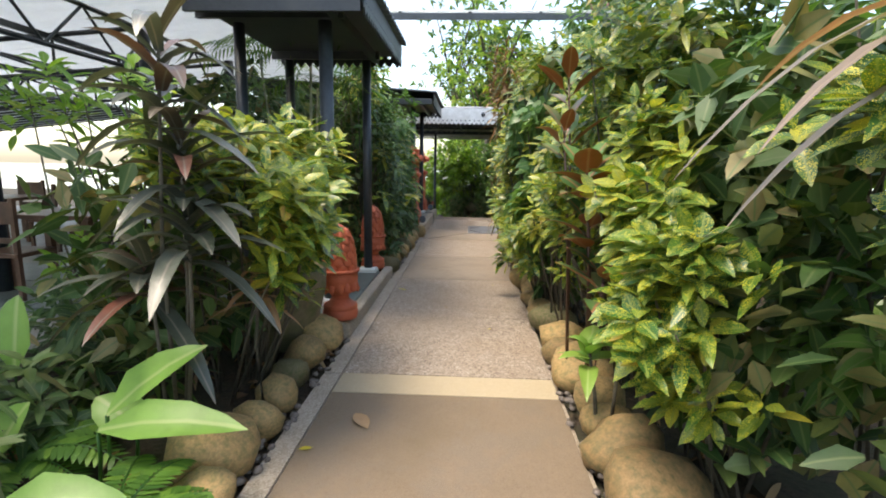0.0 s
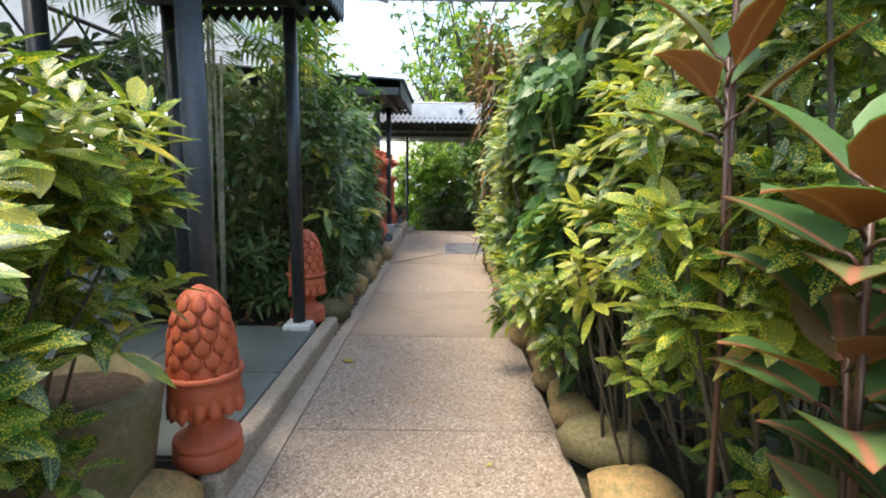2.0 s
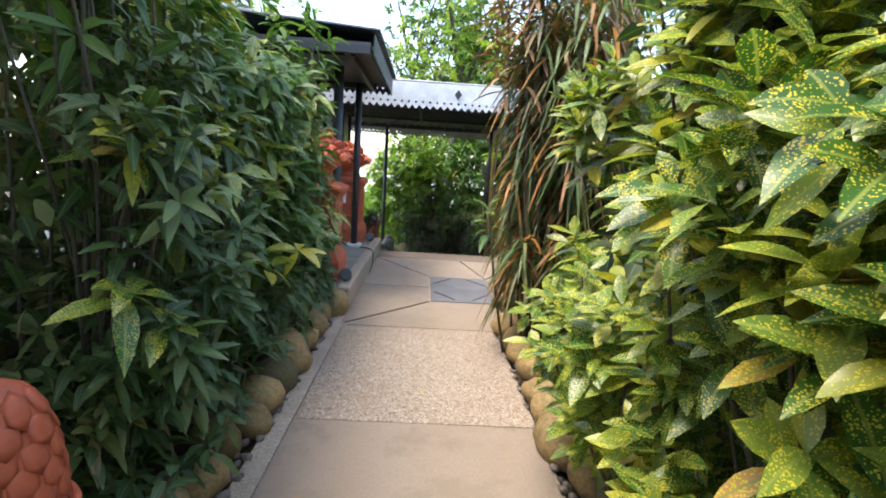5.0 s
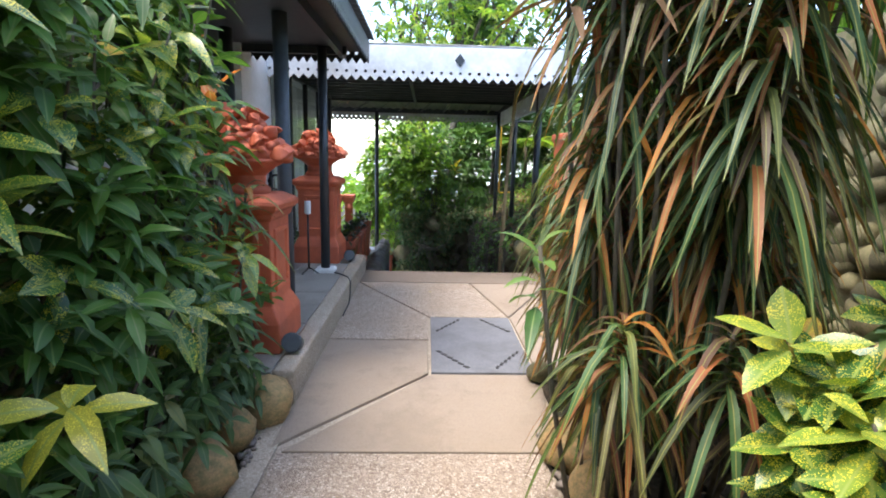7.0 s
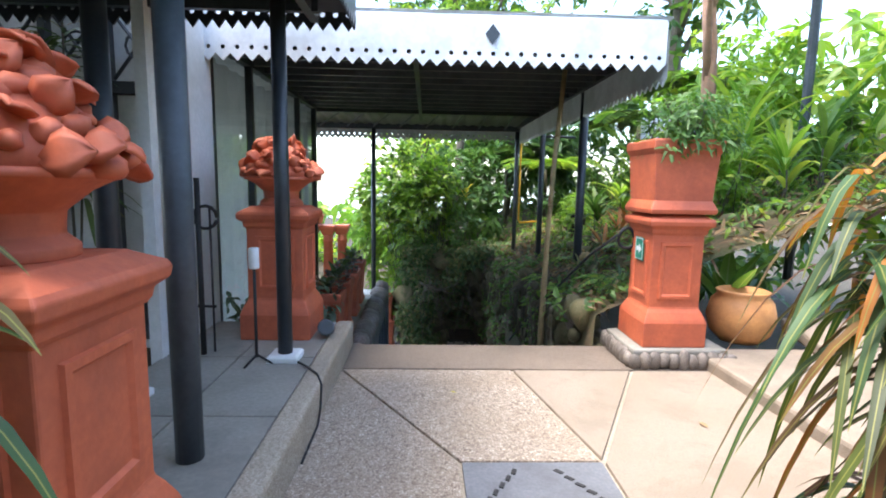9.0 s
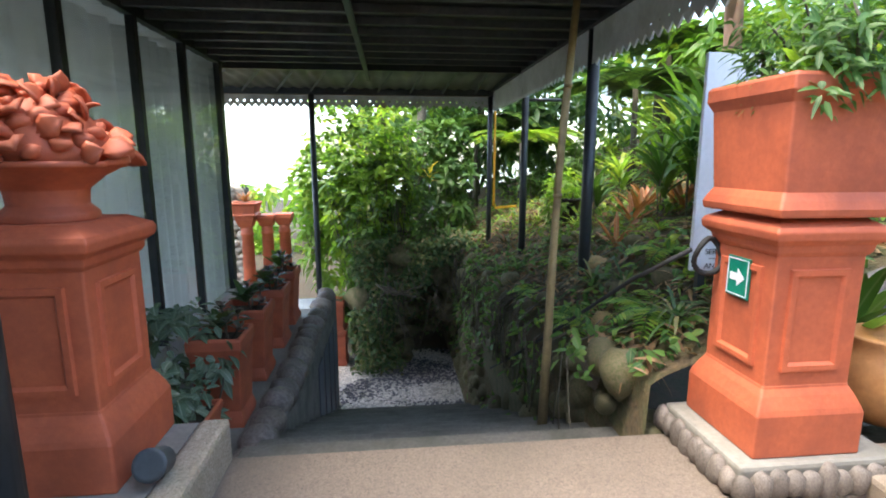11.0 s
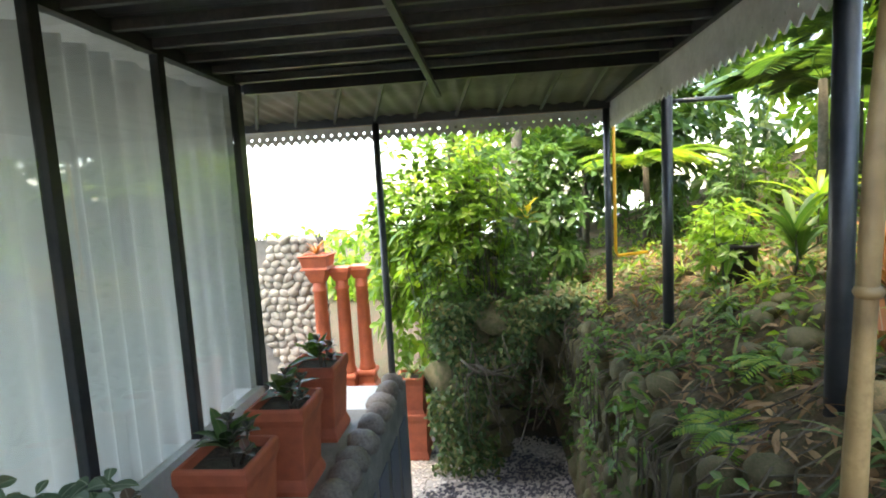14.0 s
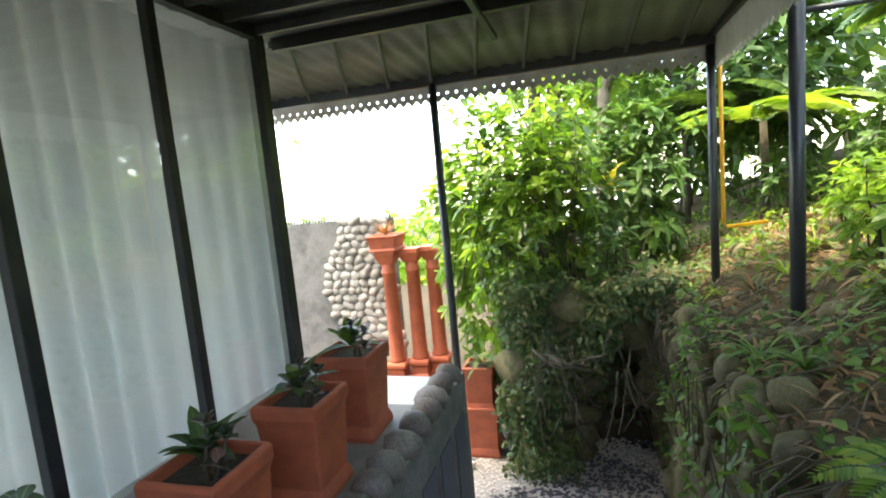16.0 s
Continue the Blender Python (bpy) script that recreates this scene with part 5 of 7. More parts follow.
strap_plant("narrow_leaf_croton", (2.22, 6.3, 0), "narrow-leaved croton with hanging green, red and orange leaves", "shrub", "", L_STRAP, tops, 38, 0.30, 0.026, 1.15, STRAP, up0=-0.4, lone=False, every=5)
tops2 = [(0.62 * r3.uniform(-1, 1), 0.38 * r3.uniform(-1, 1), 0.6 + 1.2 * r3.random()) for k in range(84)]
strap_plant("narrow_leaf_croton", (2.68, 7.3, 0), "narrow-leaved croton with hanging green, red and orange leaves", "shrub", "", L_STRAP, tops2, 36, 0.27, 0.026, 1.3, STRAP, up0=-0.4, lone=False, every=6)
ob = thing("small_tree", (2.75, 5.6, 0), "slim pale crooked tree stems in the bed", "tree")
part("stems", Geo().tube([(0, 0, 0), (0.05, 0.1, 0.9), (-0.12, 0.05, 1.7), (-0.05, 0, 2.6), (-0.2, 0.1, 3.4)], [0.035, 0.03, 0.028, 0.022, 0.015], 8).tube([(0.05, 0.1, 0.9), (0.3, 0.2, 1.6), (0.25, 0.1, 2.7)], [0.022, 0.018, 0.012], 7).tube([(-0.12, 0.05, 1.7), (-0.4, 0.2, 2.3), (-0.45, 0.2, 2.9)], [0.018, 0.014, 0.01], 7), PALESTEM, ob, True)
strap_plant("bird_nest_plant", (2.0, 6.3, 0), "plant with broad bright green leaves among the croton", "plant", "", L_GREEN, [(-0.36, -0.1, 1.2)], 8, 0.2, 0.05, 0.35, LANCE, up0=-0.3)
tops3 = [(0.35 * r3.uniform(-1, 1) - 0.15, 0.5 * r3.uniform(-1, 1), 2.5 + 0.9 * r3.random()) for k in range(22)]
strap_plant("narrow_leaf_croton", (2.15, 6.4, 0), "dry brown-leaved top growth above the narrow-leaved croton", "shrub", "", L_DRY, tops3, 16, 0.26, 0.035, 0.5, STRAP, up0=-0.1, lone=False, every=4)

# left bed at the start
c, a = hedge_points(200, -0.25, 1.12, 0.55, 1.62, lambda z: 0.44 - 0.3 * max(0, 0.9 - z) - 0.25 * max(0, z - 1.35), 1, 0.2, seed=31)
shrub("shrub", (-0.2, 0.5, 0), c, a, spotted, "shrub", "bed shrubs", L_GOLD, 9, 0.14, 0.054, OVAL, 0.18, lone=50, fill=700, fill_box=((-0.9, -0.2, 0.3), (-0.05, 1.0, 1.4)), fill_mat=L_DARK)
c, a = hedge_points(120, 0.2, 1.3, 0.5, 1.9, lambda z: -0.55, 1, 0.3, seed=32)
shrub("shrub", (-0.9, 0.9, 0), c, a, "bright lime-green leafy shrub", "shrub", "bed shrubs", L_LIME, 8, 0.15, 0.046, OVAL, 0.25)
strap_plant("cordyline", (-0.12, -0.35, 0), "dark bronze cordyline with long arching leaves", "plant", "", L_PURPLE, [(0.06, 0.0, 1.88), (0.1, 0.05, 1.5), (0.16, -0.03, 1.15), (-0.1, 0.05, 0.9)], 20, 0.52, 0.078, 0.6, STRAP, up0=0.0)
strap_plant("cordyline", (0.18, 0.0, 0), "small cordyline with pink-brown leaves", "plant", "", L_RED, [(0, 0, 0.78)], 14, 0.3, 0.045, 0.7, STRAP, up0=-0.1, tone=0.95)
for wx, wy, tx, ty, tz, ln2, z in ((-0.18, -0.78, 1.0, 0.05, 0.28, 0.62, 0.32), (-0.2, -0.70, 0.72, 0.4, 0.8, 0.55, 0.34), (-0.72, -0.55, 0.0, 0.2, 1.4, 0.45, 0.45), (-0.3, -1.12, 0.9, 0.2, 0.15, 0.45, 0.22), (-0.6, -0.8, 0.35, 0.3, 1.0, 0.3, 0.2), (-0.15, -0.6, -0.7, 0.2, 0.6, 0.3, 0.22)):
    ob = thing("broad_leaf_plant", (wx, wy, 0), "plant with very large pale green leaves", "plant", "broad-leaved plants")
    part("stalk", Geo().tube([(0, 0, 0), (0.01, 0.01, z * 0.6), (0.02, 0, z)], 0.008, 6), L_FERN, ob, True)
    part("leaf", leaf_mesh("leaf", [(0.02, 0, z)], [(tx, ty, tz)], [(0, -0.5, 1)], ln2, 0.19, L_BIG, LANCE, 0.25, 0.3, 0.5), None, ob)
fern("fern", (0.12, -1.12, 0.16), "green sword fern among boulders", "ferns", 9, 0.42)
fern("fern", (-0.6, -0.7, 0.1), "green sword fern among boulders", "ferns", 12, 0.5)
for k, (x, y) in enumerate(((-0.75, -0.1), (-0.95, -0.7), (-0.5, 0.1))):
    strap_plant("spider_plant", (x, y, 0), "tuft of narrow arching green leaves", "plant", "tufts", L_GREEN, [(0, 0, 0.12)], 26, 0.45, 0.03, 0.5, STRAP, up0=0.3)

c = np.stack([rng.uniform(-1.65, -0.45, 170), rng.uniform(-1.4, 1.0, 170), rng.uniform(0.12, 0.6, 170)], 1)
shrub("shrub", (-1.0, -0.2, 0), c, c * 0 + np.array([0.2, -0.3, 1.0]) + rng.normal(0, 0.3, c.shape), "low dark green undergrowth in the bed", "shrub", "bed shrubs", L_DARK, 8, 0.15, 0.045, LANCE, 0.4, stems=14)
# left bed between the pavilions: dark green shrubs and slim stems
for k, (y0, y1, n, zt) in enumerate(((3.95, 5.0, 170, 2.25), (4.9, 6.2, 180, 2.3), (6.1, 7.3, 150, 2.2))):
    c, a = hedge_points(n, y0, y1, 0.25, zt, lambda z: 0.24 - 0.5 * max(0, 0.8 - z) - 0.12 * max(0, z - 1.4), 1, 0.2, seed=41 + k)
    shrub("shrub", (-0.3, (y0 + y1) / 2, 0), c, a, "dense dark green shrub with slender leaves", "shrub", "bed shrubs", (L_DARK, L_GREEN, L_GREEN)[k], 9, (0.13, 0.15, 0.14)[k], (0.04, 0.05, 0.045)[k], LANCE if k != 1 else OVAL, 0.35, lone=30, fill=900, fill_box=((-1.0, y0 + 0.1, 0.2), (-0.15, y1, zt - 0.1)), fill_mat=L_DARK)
c, a = hedge_points(75, 3.8, 7.0, 0.75, 2.5, lambda z: 0.28 - 0.25 * max(0, z - 1.2), 1, 0.12, seed=51)
shrub("shrub", (-0.3, 5.5, 0), c, a, "croton with broad green and tan leaves among dark shrubs", "shrub", "bed shrubs", L_GOLD, 6, 0.19, 0.07, OVAL, 0.45, lone=50)
for k, (x, y) in enumerate(((0.02, 4.3), (0.08, 5.0), (0.0, 5.7), (0.05, 6.3), (0.02, 6.9), (-0.2, 4.0))):
    strap_plant("spider_plant", (x, y, 0.02), "tuft of narrow arching pale green leaves", "plant", "tufts", L_GREEN, [(0, 0, 0.15)], 24, 0.34, 0.024, 0.6, STRAP, up0=0.3, lone=False)
c, a = hedge_points(150, 3.7, 7.0, 0.4, 2.6, lambda z: -1.2, 1, 0.5, seed=47)
shrub("shrub", (-1.6, 5.2, 0), c, a, "dense dark green shrub in the bed", "shrub", "bed shrubs", L_DARK, 9, 0.2, 0.06, LANCE, 0.4)
c = np.stack([rng.uniform(-1.5, -0.15, 90), rng.uniform(3.72, 4.3, 90), rng.uniform(0.1, 0.75, 90)], 1)
shrub("shrub", (-0.8, 4.0, 0), c, c * 0 + np.array([0.2, -0.5, 1.0]) + rng.normal(0, 0.3, c.shape), "low dark green undergrowth in the bed", "shrub", "bed shrubs", L_DARK, 8, 0.14, 0.04, LANCE, 0.4, stems=10)
c = np.stack([0.3 - 0.4 * rng.random(150) ** 1.5, rng.uniform(3.9, 7.1, 150), rng.uniform(0.16, 0.75, 150)], 1)
shrub("shrub", (0.0, 5.5, 0), c, c * 0 + np.array([0.5, -0.3, 0.8]) + rng.normal(0, 0.35, c.shape), "low dark green undergrowth over the edging stones", "shrub", "bed shrubs", L_DARK, 8, 0.11, 0.04, OVAL, 0.6, stems=20)
c, a = hedge_points(40, 4.8, 5.7, 1.6, 2.7, lambda z: 2.55, -1, 0.2, seed=61)
shrub("shrub", (2.9, 5.3, 0), c, a, spotted, "shrub", "bed shrubs", L_TAN, 8, 0.16, 0.055, OVAL, 0.4, stems=10)
strap_plant("orange_croton", (-0.08, 7.34, 0), "croton with upright orange-red leaves", "plant", "", L_RED, [(0.1, 0, 1.8), (-0.1, 0.1, 1.95)], 9, 0.28, 0.075, 0.25, LANCE, up0=0.3, tone=0.75)
strap_plant("drooping_croton", (-0.04, 7.38, 0), "croton with long drooping dark green leaves", "plant", "", L_STRAP, [(0.05, 0.0, 1.62), (0.18, 0.1, 1.3), (-0.15, 0.0, 1.45), (0.0, 0.12, 1.1), (-0.1, 0.1, 0.8), (0.12, 0.0, 0.55)], 15, 0.3, 0.042, 0.85, STRAP, up0=-0.1)
strap_plant("broad_leaf_plant", (0.0, 7.36, 0), "low plant with broad dark green leaves", "plant", "broad-leaved plants", L_DARK, [(0.05, 0, 0.5), (-0.15, 0.05, 0.65), (0.1, -0.1, 0.3)], 10, 0.24, 0.075, 0.4, LANCE, up0=0.0)
for k in range(5):
    x, y = -0.95 + 0.2 * (k % 3) + r3.uniform(-0.05, 0.05), 3.62 + 0.22 * (k // 3) + r3.uniform(-0.1, 0.1)
    ob = thing("palm", (x, y, 0), "slim pale-stemmed palm in the bed", "palm", "slim palms")
    h = r3.uniform(2.2, 2.9)
    lx, ly = r3.uniform(-0.4, 0.15), r3.uniform(-0.1, 0.25)
    part("stem", Geo().tube([(0, 0, 0), (lx * 0.55, ly * 0.3, h * 0.5), (lx, ly, h)], [0.022, 0.017, 0.012], 7), PALESTEM, ob, True)
    pos, way, up = [], [], []
    for f in range(7):
        aa = f * 0.9 + k
        for j in range(12):
            v = 0.15 + 0.07 * j
            d = Vector((math.cos(aa), math.sin(aa), 0.5 - v))
            for sg in (-1, 1):
                pos.append((lx + math.cos(aa) * v * 0.8, ly + math.sin(aa) * v * 0.8, h + 0.5 * v - 0.6 * v * v))
                way.append(d + sg * Vector((-math.sin(aa), math.cos(aa), 0)) * 1.2)
                up.append((0, 0, 1))
    tagged(part("fronds", leaf_mesh("fronds", pos, way, up, 0.26, 0.024, L_GREEN, LANCE, 0.4), None, ob), kind="stuff")

# ---- hillside right of the stairs ----


def hill(x, y):
    """Height of the bank right of the stairs."""
    base = 0.26 - 0.10 * max(0, min(y, 16.5) - 11.5)
    rise = 0.52 * max(0, min(x, 3.9) - 2.62) + 0.3 * max(0, x - 3.9)
    return base + rise + 0.12 * noise.noise(Vector((x * 0.9, y * 0.9, 0))) + 0.05 * noise.noise(Vector((x * 3, y * 3, 2)))


gh = Geo()
nx, ny = 46, 64
vv = []
for j in range(ny):
    for i in range(nx):
        y = 10.97 + 14.0 * j / (ny - 1)
        x = 2.62 + 12.0 * (i / (nx - 1)) ** 1.6
        vv.append((x, y, hill(x, y)))
ff = [(j * nx + i, j * nx + i + 1, (j + 1) * nx + i + 1, (j + 1) * nx + i) for j in range(ny - 1) for i in range(nx - 1)]
k0 = len(vv)
for j in range(ny):
    vv.append((2.5 - 0.12 * min(1, j / 20), vv[j * nx][1], LOW - 0.1))
ff += [(j * nx, (j + 1) * nx, k0 + j + 1, k0 + j) for j in range(ny - 1)]
gh.add(vv, ff)
tagged(part("bank", gh, BANKSOIL, None, True), "steep planted bank of soil and mossy rock", "bank", kind="structure")
rockwall = tagged(part("rock_wall_right", Geo().box(2.5, 2.62, 10.98, 19.5, LOW, -0.9), ROCK_G), "mossy retaining wall of stacked river stones", "wall", kind="structure")
for k in range(240):
    y = r3.uniform(11.2, 19.3)
    zt = hill(2.62, y)
    z = LOW + 0.05 + (zt - LOW) * r3.random()
    s = r3.uniform(0.08, 0.17)
    o = new("stone", SET_G[k % 6])
    o.parent = rockwall
    o.matrix_basis = Matrix.Translation((2.5 + r3.uniform(-0.06, 0.08) + 0.06 * (z - LOW) / 2, y, z)) @ Matrix.Rotation(r3.uniform(0, 3), 4, "X") @ Matrix.Diagonal((s * 0.8, s, s * 0.8, 1))
for k in range(90):
    x, y = 2.68 + 2.2 * r3.random() ** 1.5, r3.uniform(11.2, 18.5)
    s = r3.uniform(0.05, 0.12)
    if abs(x - 3.86) < 0.35 and abs(y - 15.85) < 0.35:
        x += 0.7
    boulder(x, y, hill(x, y) + s * 0.2, s, SET_G if r3.random() < 0.75 or x > 3.3 else SET_O, "mossy stone half buried in the bank", "bank stones")

for k in range(22):
    boulder(2.55 + 0.4 * r3.random(), 11.0 + 0.9 * r3.random(), -0.55 + 0.75 * r3.random(), r3.uniform(0.07, 0.13), SET_G if k % 3 else SET_C, "mossy stone half buried in the bank", "bank stones")
# rock mass with a dark hollow beyond the mosaic
grot = tagged(thing("grotto", (1.5, 18.6, LOW), "dark mossy rock grotto overgrown with creepers", "rock"), kind="structure")
gg = Geo()
for k in range(70):
    t = r3.random()
    side = r3.random()
    x = -0.75 + 1.9 * side
    z = 2.0 * t
    if -0.1 < x < 0.85 and z < 1.7:
        y = 1.5
    else:
        y = -0.9 + 0.5 * r3.random() + 0.25 * t
    gg.blob((x, y, z), (0.22 + 0.16 * r3.random(), 0.24, 0.16 + 0.2 * r3.random()), k, 0, 0.75, 2)
# lid of rocks added over the hollow to keep the sky's light out
for k in range(40):
    gg.blob((-0.6 + 1.7 * r3.random(), -0.7 + 2.2 * r3.random(), 2.1 + 0.15 * r3.random()), (0.32, 0.32, 0.2), 90 + k, 0, 0.3, 2)
for k in range(24):
    gg.blob((-0.72 + r3.uniform(-0.1, 0.1), -0.7 + 2.2 * r3.random(), 2.1 * r3.random()), (0.26, 0.3, 0.28), 140 + k, 0, 0.3, 2)
part("rocks", gg, ROCK_G, grot, True)
for x0, x1 in ((-0.5, 0.9),):
    part("hollow_back", Geo().box(-0.9, 1.3, 1.5, 1.7, 0, 2.3), ROCK_G, grot)


def creeper(name, pts, ups, label, mat, length, width, shape=SIMPLE):
    ob = thing(name, (0, 0, 0), label, "creeper")
    ob["kind"] = "stuff"
    n = len(pts)
    d = unit(rng.normal(0, 1, (n, 3)) * np.array([1, 1, 0.6]) + np.asarray(ups) * 0.3 - np.array([0, 0, 0.25]))
    tagged(part("leaves", leaf_mesh("leaves", pts, d, np.asarray(ups) + rng.normal(0, 0.4, (n, 3)), length * rng.uniform(0.6, 1.4, n), width * rng.uniform(0.6, 1.3, n), mat, shape, 0.35), None, ob), kind="stuff")
    return ob


def leafy_bush(name, at, size, n, mat, label, length, width, stems=12, h0=0.25, shape=OVAL, per=6, group="", lone=0, category="bush"):
    """An open bush: many thin trunks, whorls of leaves through an uneven crown."""
    q = np.random.default_rng(int(abs(at[0] * 31 + at[1] * 17)) + n)
    p = q.normal(0, 1, (n, 3))
    p = p / np.linalg.norm(p, axis=1)[:, None] * (q.random(n) ** 0.45)[:, None]
    p *= 1 + 0.35 * np.sin(3 * p[:, :1] + 2) * np.cos(4 * p[:, 1:2])
    c = np.array(at) + np.array([0, 0, size[2] * (0.5 + h0 / 2)]) + p * np.array([size[0], size[1], size[2] * 0.5])
    a = p + np.array([0, 0, 0.6])
    return shrub(name, at, c, a, label, category, group, mat, per, length, width, shape, 0.4, stems=stems, lone=lone)


# creepers over the bank, its wall and the grotto
pts, ups = [], []
for k in range(7200):
    x, y = 2.6 + 6.5 * r3.random() ** 1.5, r3.uniform(11.0, 22)
    if noise.noise(Vector((x * 0.8, y * 0.8, 5))) < -0.22 and x < 4.5:
        continue
    pts.append((x, y, hill(x, y) + 0.02 + 0.14 * r3.random()))
    ups.append((-0.3, -0.3, 1))
creeper("ground_creeper", pts, ups, "low green creeper over the bank", L_GREEN, 0.08, 0.045)
# lime copy of the same creeper: the bank's sunlight as leaf colour
creeper("ground_creeper", [p for p in pts if p[0] > 3.3][::2], [(0, 0, 1)] * len([p for p in pts if p[0] > 3.3][::2]), "low creeper with sunlight put into its lime leaves", L_LIME, 0.11, 0.06)
pts = []
for k in range(6500):
    x, y = 2.6 + 5.0 * r3.random() ** 1.3, r3.uniform(11.0, 20)
    pts.append((x, y, hill(x, y) + 0.015 + 0.05 * r3.random()))
creeper("bank_litter", pts, [(0, 0, 1)] * len(pts), "dry brown leaves and twigs over the bank", L_DRY, 0.15, 0.03, LANCE)
for k in range(46):
    x, y = 2.75 + 4.0 * r3.random() ** 1.2, r3.uniform(11.2, 19)
    strap_plant("spider_plant", (x, y, hill(x, y) - 0.02), "tuft of narrow arching leaves on the bank", "plant", "tufts", (L_GREEN, L_DARK, L_LIME, L_STRAP)[k % 4], [(0, 0, 0.06)], 22, r3.uniform(0.25, 0.5), 0.024, 0.6, STRAP, up0=0.35, lone=False)
for k in range(16):
    x, y = 3.4 + 4.0 * r3.random(), r3.uniform(12.5, 19.5)
    leafy_bush("bush", (x, y, hill(x, y) - 0.05), (0.4, 0.4, r3.uniform(0.6, 1.2)), 34, L_LIME if k % 2 else L_GREEN, "small bright green leafy bush on the bank", 0.14, 0.075, 8, shape=SIMPLE, group="bank bushes")
pts, ups = [], []
for k in range(1900):
    y = r3.uniform(11.3, 19.4)
    z = LOW + 0.2 + (hill(2.62, y) - LOW) * r3.random() ** 0.6
    if noise.noise(Vector((y * 1.3, z * 1.3, 3))) < 0.08:
        continue
    pts.append((2.40 + r3.uniform(-0.06, 0.06), y, z))
    ups.append((-1, -0.2, 0.4))
creeper("wall_creeper", pts, ups, "creeper hanging over the stone wall", L_GREEN, 0.085, 0.045)
pts, ups = [], []
for k in range(9500):
    x, z = r3.uniform(0.45, 2.7), LOW + 2.5 * r3.random() ** 0.8
    if 1.45 < x < 2.4 and z < LOW + 1.45 + 0.22 * math.sin(7 * x):
        continue
    n3 = noise.noise(Vector((x * 1.6, z * 1.6, 9)))
    if n3 + 0.5 * noise.noise(Vector((x * 5, z * 5, 4))) < -0.16:
        continue
    pts.append((x, 17.40 - 0.4 * n3 + 0.2 * r3.random() + 0.1 * (z - LOW), z))
    ups.append((0.4 * n3, -1, 0.6))
for k in range(420):
    x, z = r3.uniform(1.35, 2.45), LOW + 0.45 + 1.3 * r3.random() ** 0.7
    pts.append((x, 17.95 + 0.35 * r3.random(), z))
    ups.append((0, -1, 0.4))
for k in range(1800):
    x, y = r3.uniform(0.5, 2.8), r3.uniform(17.6, 19.6)
    pts.append((x, y, LOW + 2.18 + 0.3 * r3.random() + 0.2 * noise.noise(Vector((x * 2, y * 2, 1)))))
    ups.append((0, -0.5, 1))
vine = thing("hanging_vines", (1.6, 17.3, LOW), "bare hanging vines and brown roots over the grotto", "vine")
gg = Geo()
for k in range(26):
    x, dx = r3.uniform(-0.7, 0.9), r3.uniform(-0.5, 0.5)
    z0, z1 = r3.uniform(1.5, 2.1), r3.uniform(0.5, 1.5)
    gg.tube([(x + dx * u, -0.05 + 0.3 * math.sin(3.0 * u + k) * (1 - u), z0 + (z1 - z0) * u - 0.35 * math.sin(3.14 * u) * abs(dx)) for u in (0, 0.25, 0.5, 0.75, 1)], 0.008, 5)
part("strands", gg, BARK, vine, True)
gg = Geo()
for k in range(4):
    x = r3.uniform(-0.7, 0.0)
    gg.tube([(x + 0.16 * u, -0.1 + 0.12 * math.sin(u * 2 + k), 1.55 + 0.1 * math.sin(u + k) + 0.05 * k) for u in range(5)], [0.018, 0.022, 0.018, 0.014, 0.008], 6)
part("roots", gg, BARK, vine, True)
creeper("grotto_creeper", pts, ups, "dark creeper hanging over the grotto", L_DARK, 0.085, 0.048)


ob = thing("trailing_stems", (0, 0, 0), "thin brown creeper stems trailing over the stones", "vine", kind="stuff")
gg = Geo()
for k in range(60):
    y, z = r3.uniform(11.6, 18.8), 0
    pts = []
    x, zt, dy = 3.1 + r3.uniform(-0.3, 0.5), 0, r3.uniform(-0.25, 0.25)
    for u in range(7):
        xx = x - (x - 2.4) * u / 4 if u < 4 else 2.36 + r3.uniform(-0.03, 0.03)
        yy = y + dy * u * 0.5 + r3.uniform(-0.05, 0.05)
        zz = hill(max(xx, 2.63), yy) + 0.05 + r3.uniform(0, 0.05) - (0.3 * (u - 3.5) if u > 3 else 0)
        pts.append((xx, yy, zz))
    gg.tube(pts, 0.006, 4)
part("stems", gg, BARK, ob, True)


leafy_bush("bush", (1.0, 18.9, LOW + 0.9), (1.2, 0.7, 3.9), 300, L_GREEN, "tall bush with thin stems and glossy green leaves", 0.2, 0.1, 40)
# lime bushes have the sun on the left and front put into their colour
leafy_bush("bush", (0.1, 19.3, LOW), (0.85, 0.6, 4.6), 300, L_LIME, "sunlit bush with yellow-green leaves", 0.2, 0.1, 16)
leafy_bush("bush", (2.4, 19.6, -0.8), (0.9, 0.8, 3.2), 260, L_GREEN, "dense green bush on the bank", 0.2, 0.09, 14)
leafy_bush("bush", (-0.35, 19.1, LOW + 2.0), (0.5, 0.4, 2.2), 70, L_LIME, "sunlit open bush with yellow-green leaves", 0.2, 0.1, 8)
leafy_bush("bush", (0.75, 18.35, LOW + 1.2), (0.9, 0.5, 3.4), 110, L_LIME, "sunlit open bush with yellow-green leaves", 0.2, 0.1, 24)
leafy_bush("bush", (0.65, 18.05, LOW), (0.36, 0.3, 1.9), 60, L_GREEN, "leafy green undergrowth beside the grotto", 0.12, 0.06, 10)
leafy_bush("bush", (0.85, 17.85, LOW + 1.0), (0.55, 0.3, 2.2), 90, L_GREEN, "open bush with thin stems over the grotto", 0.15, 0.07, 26)
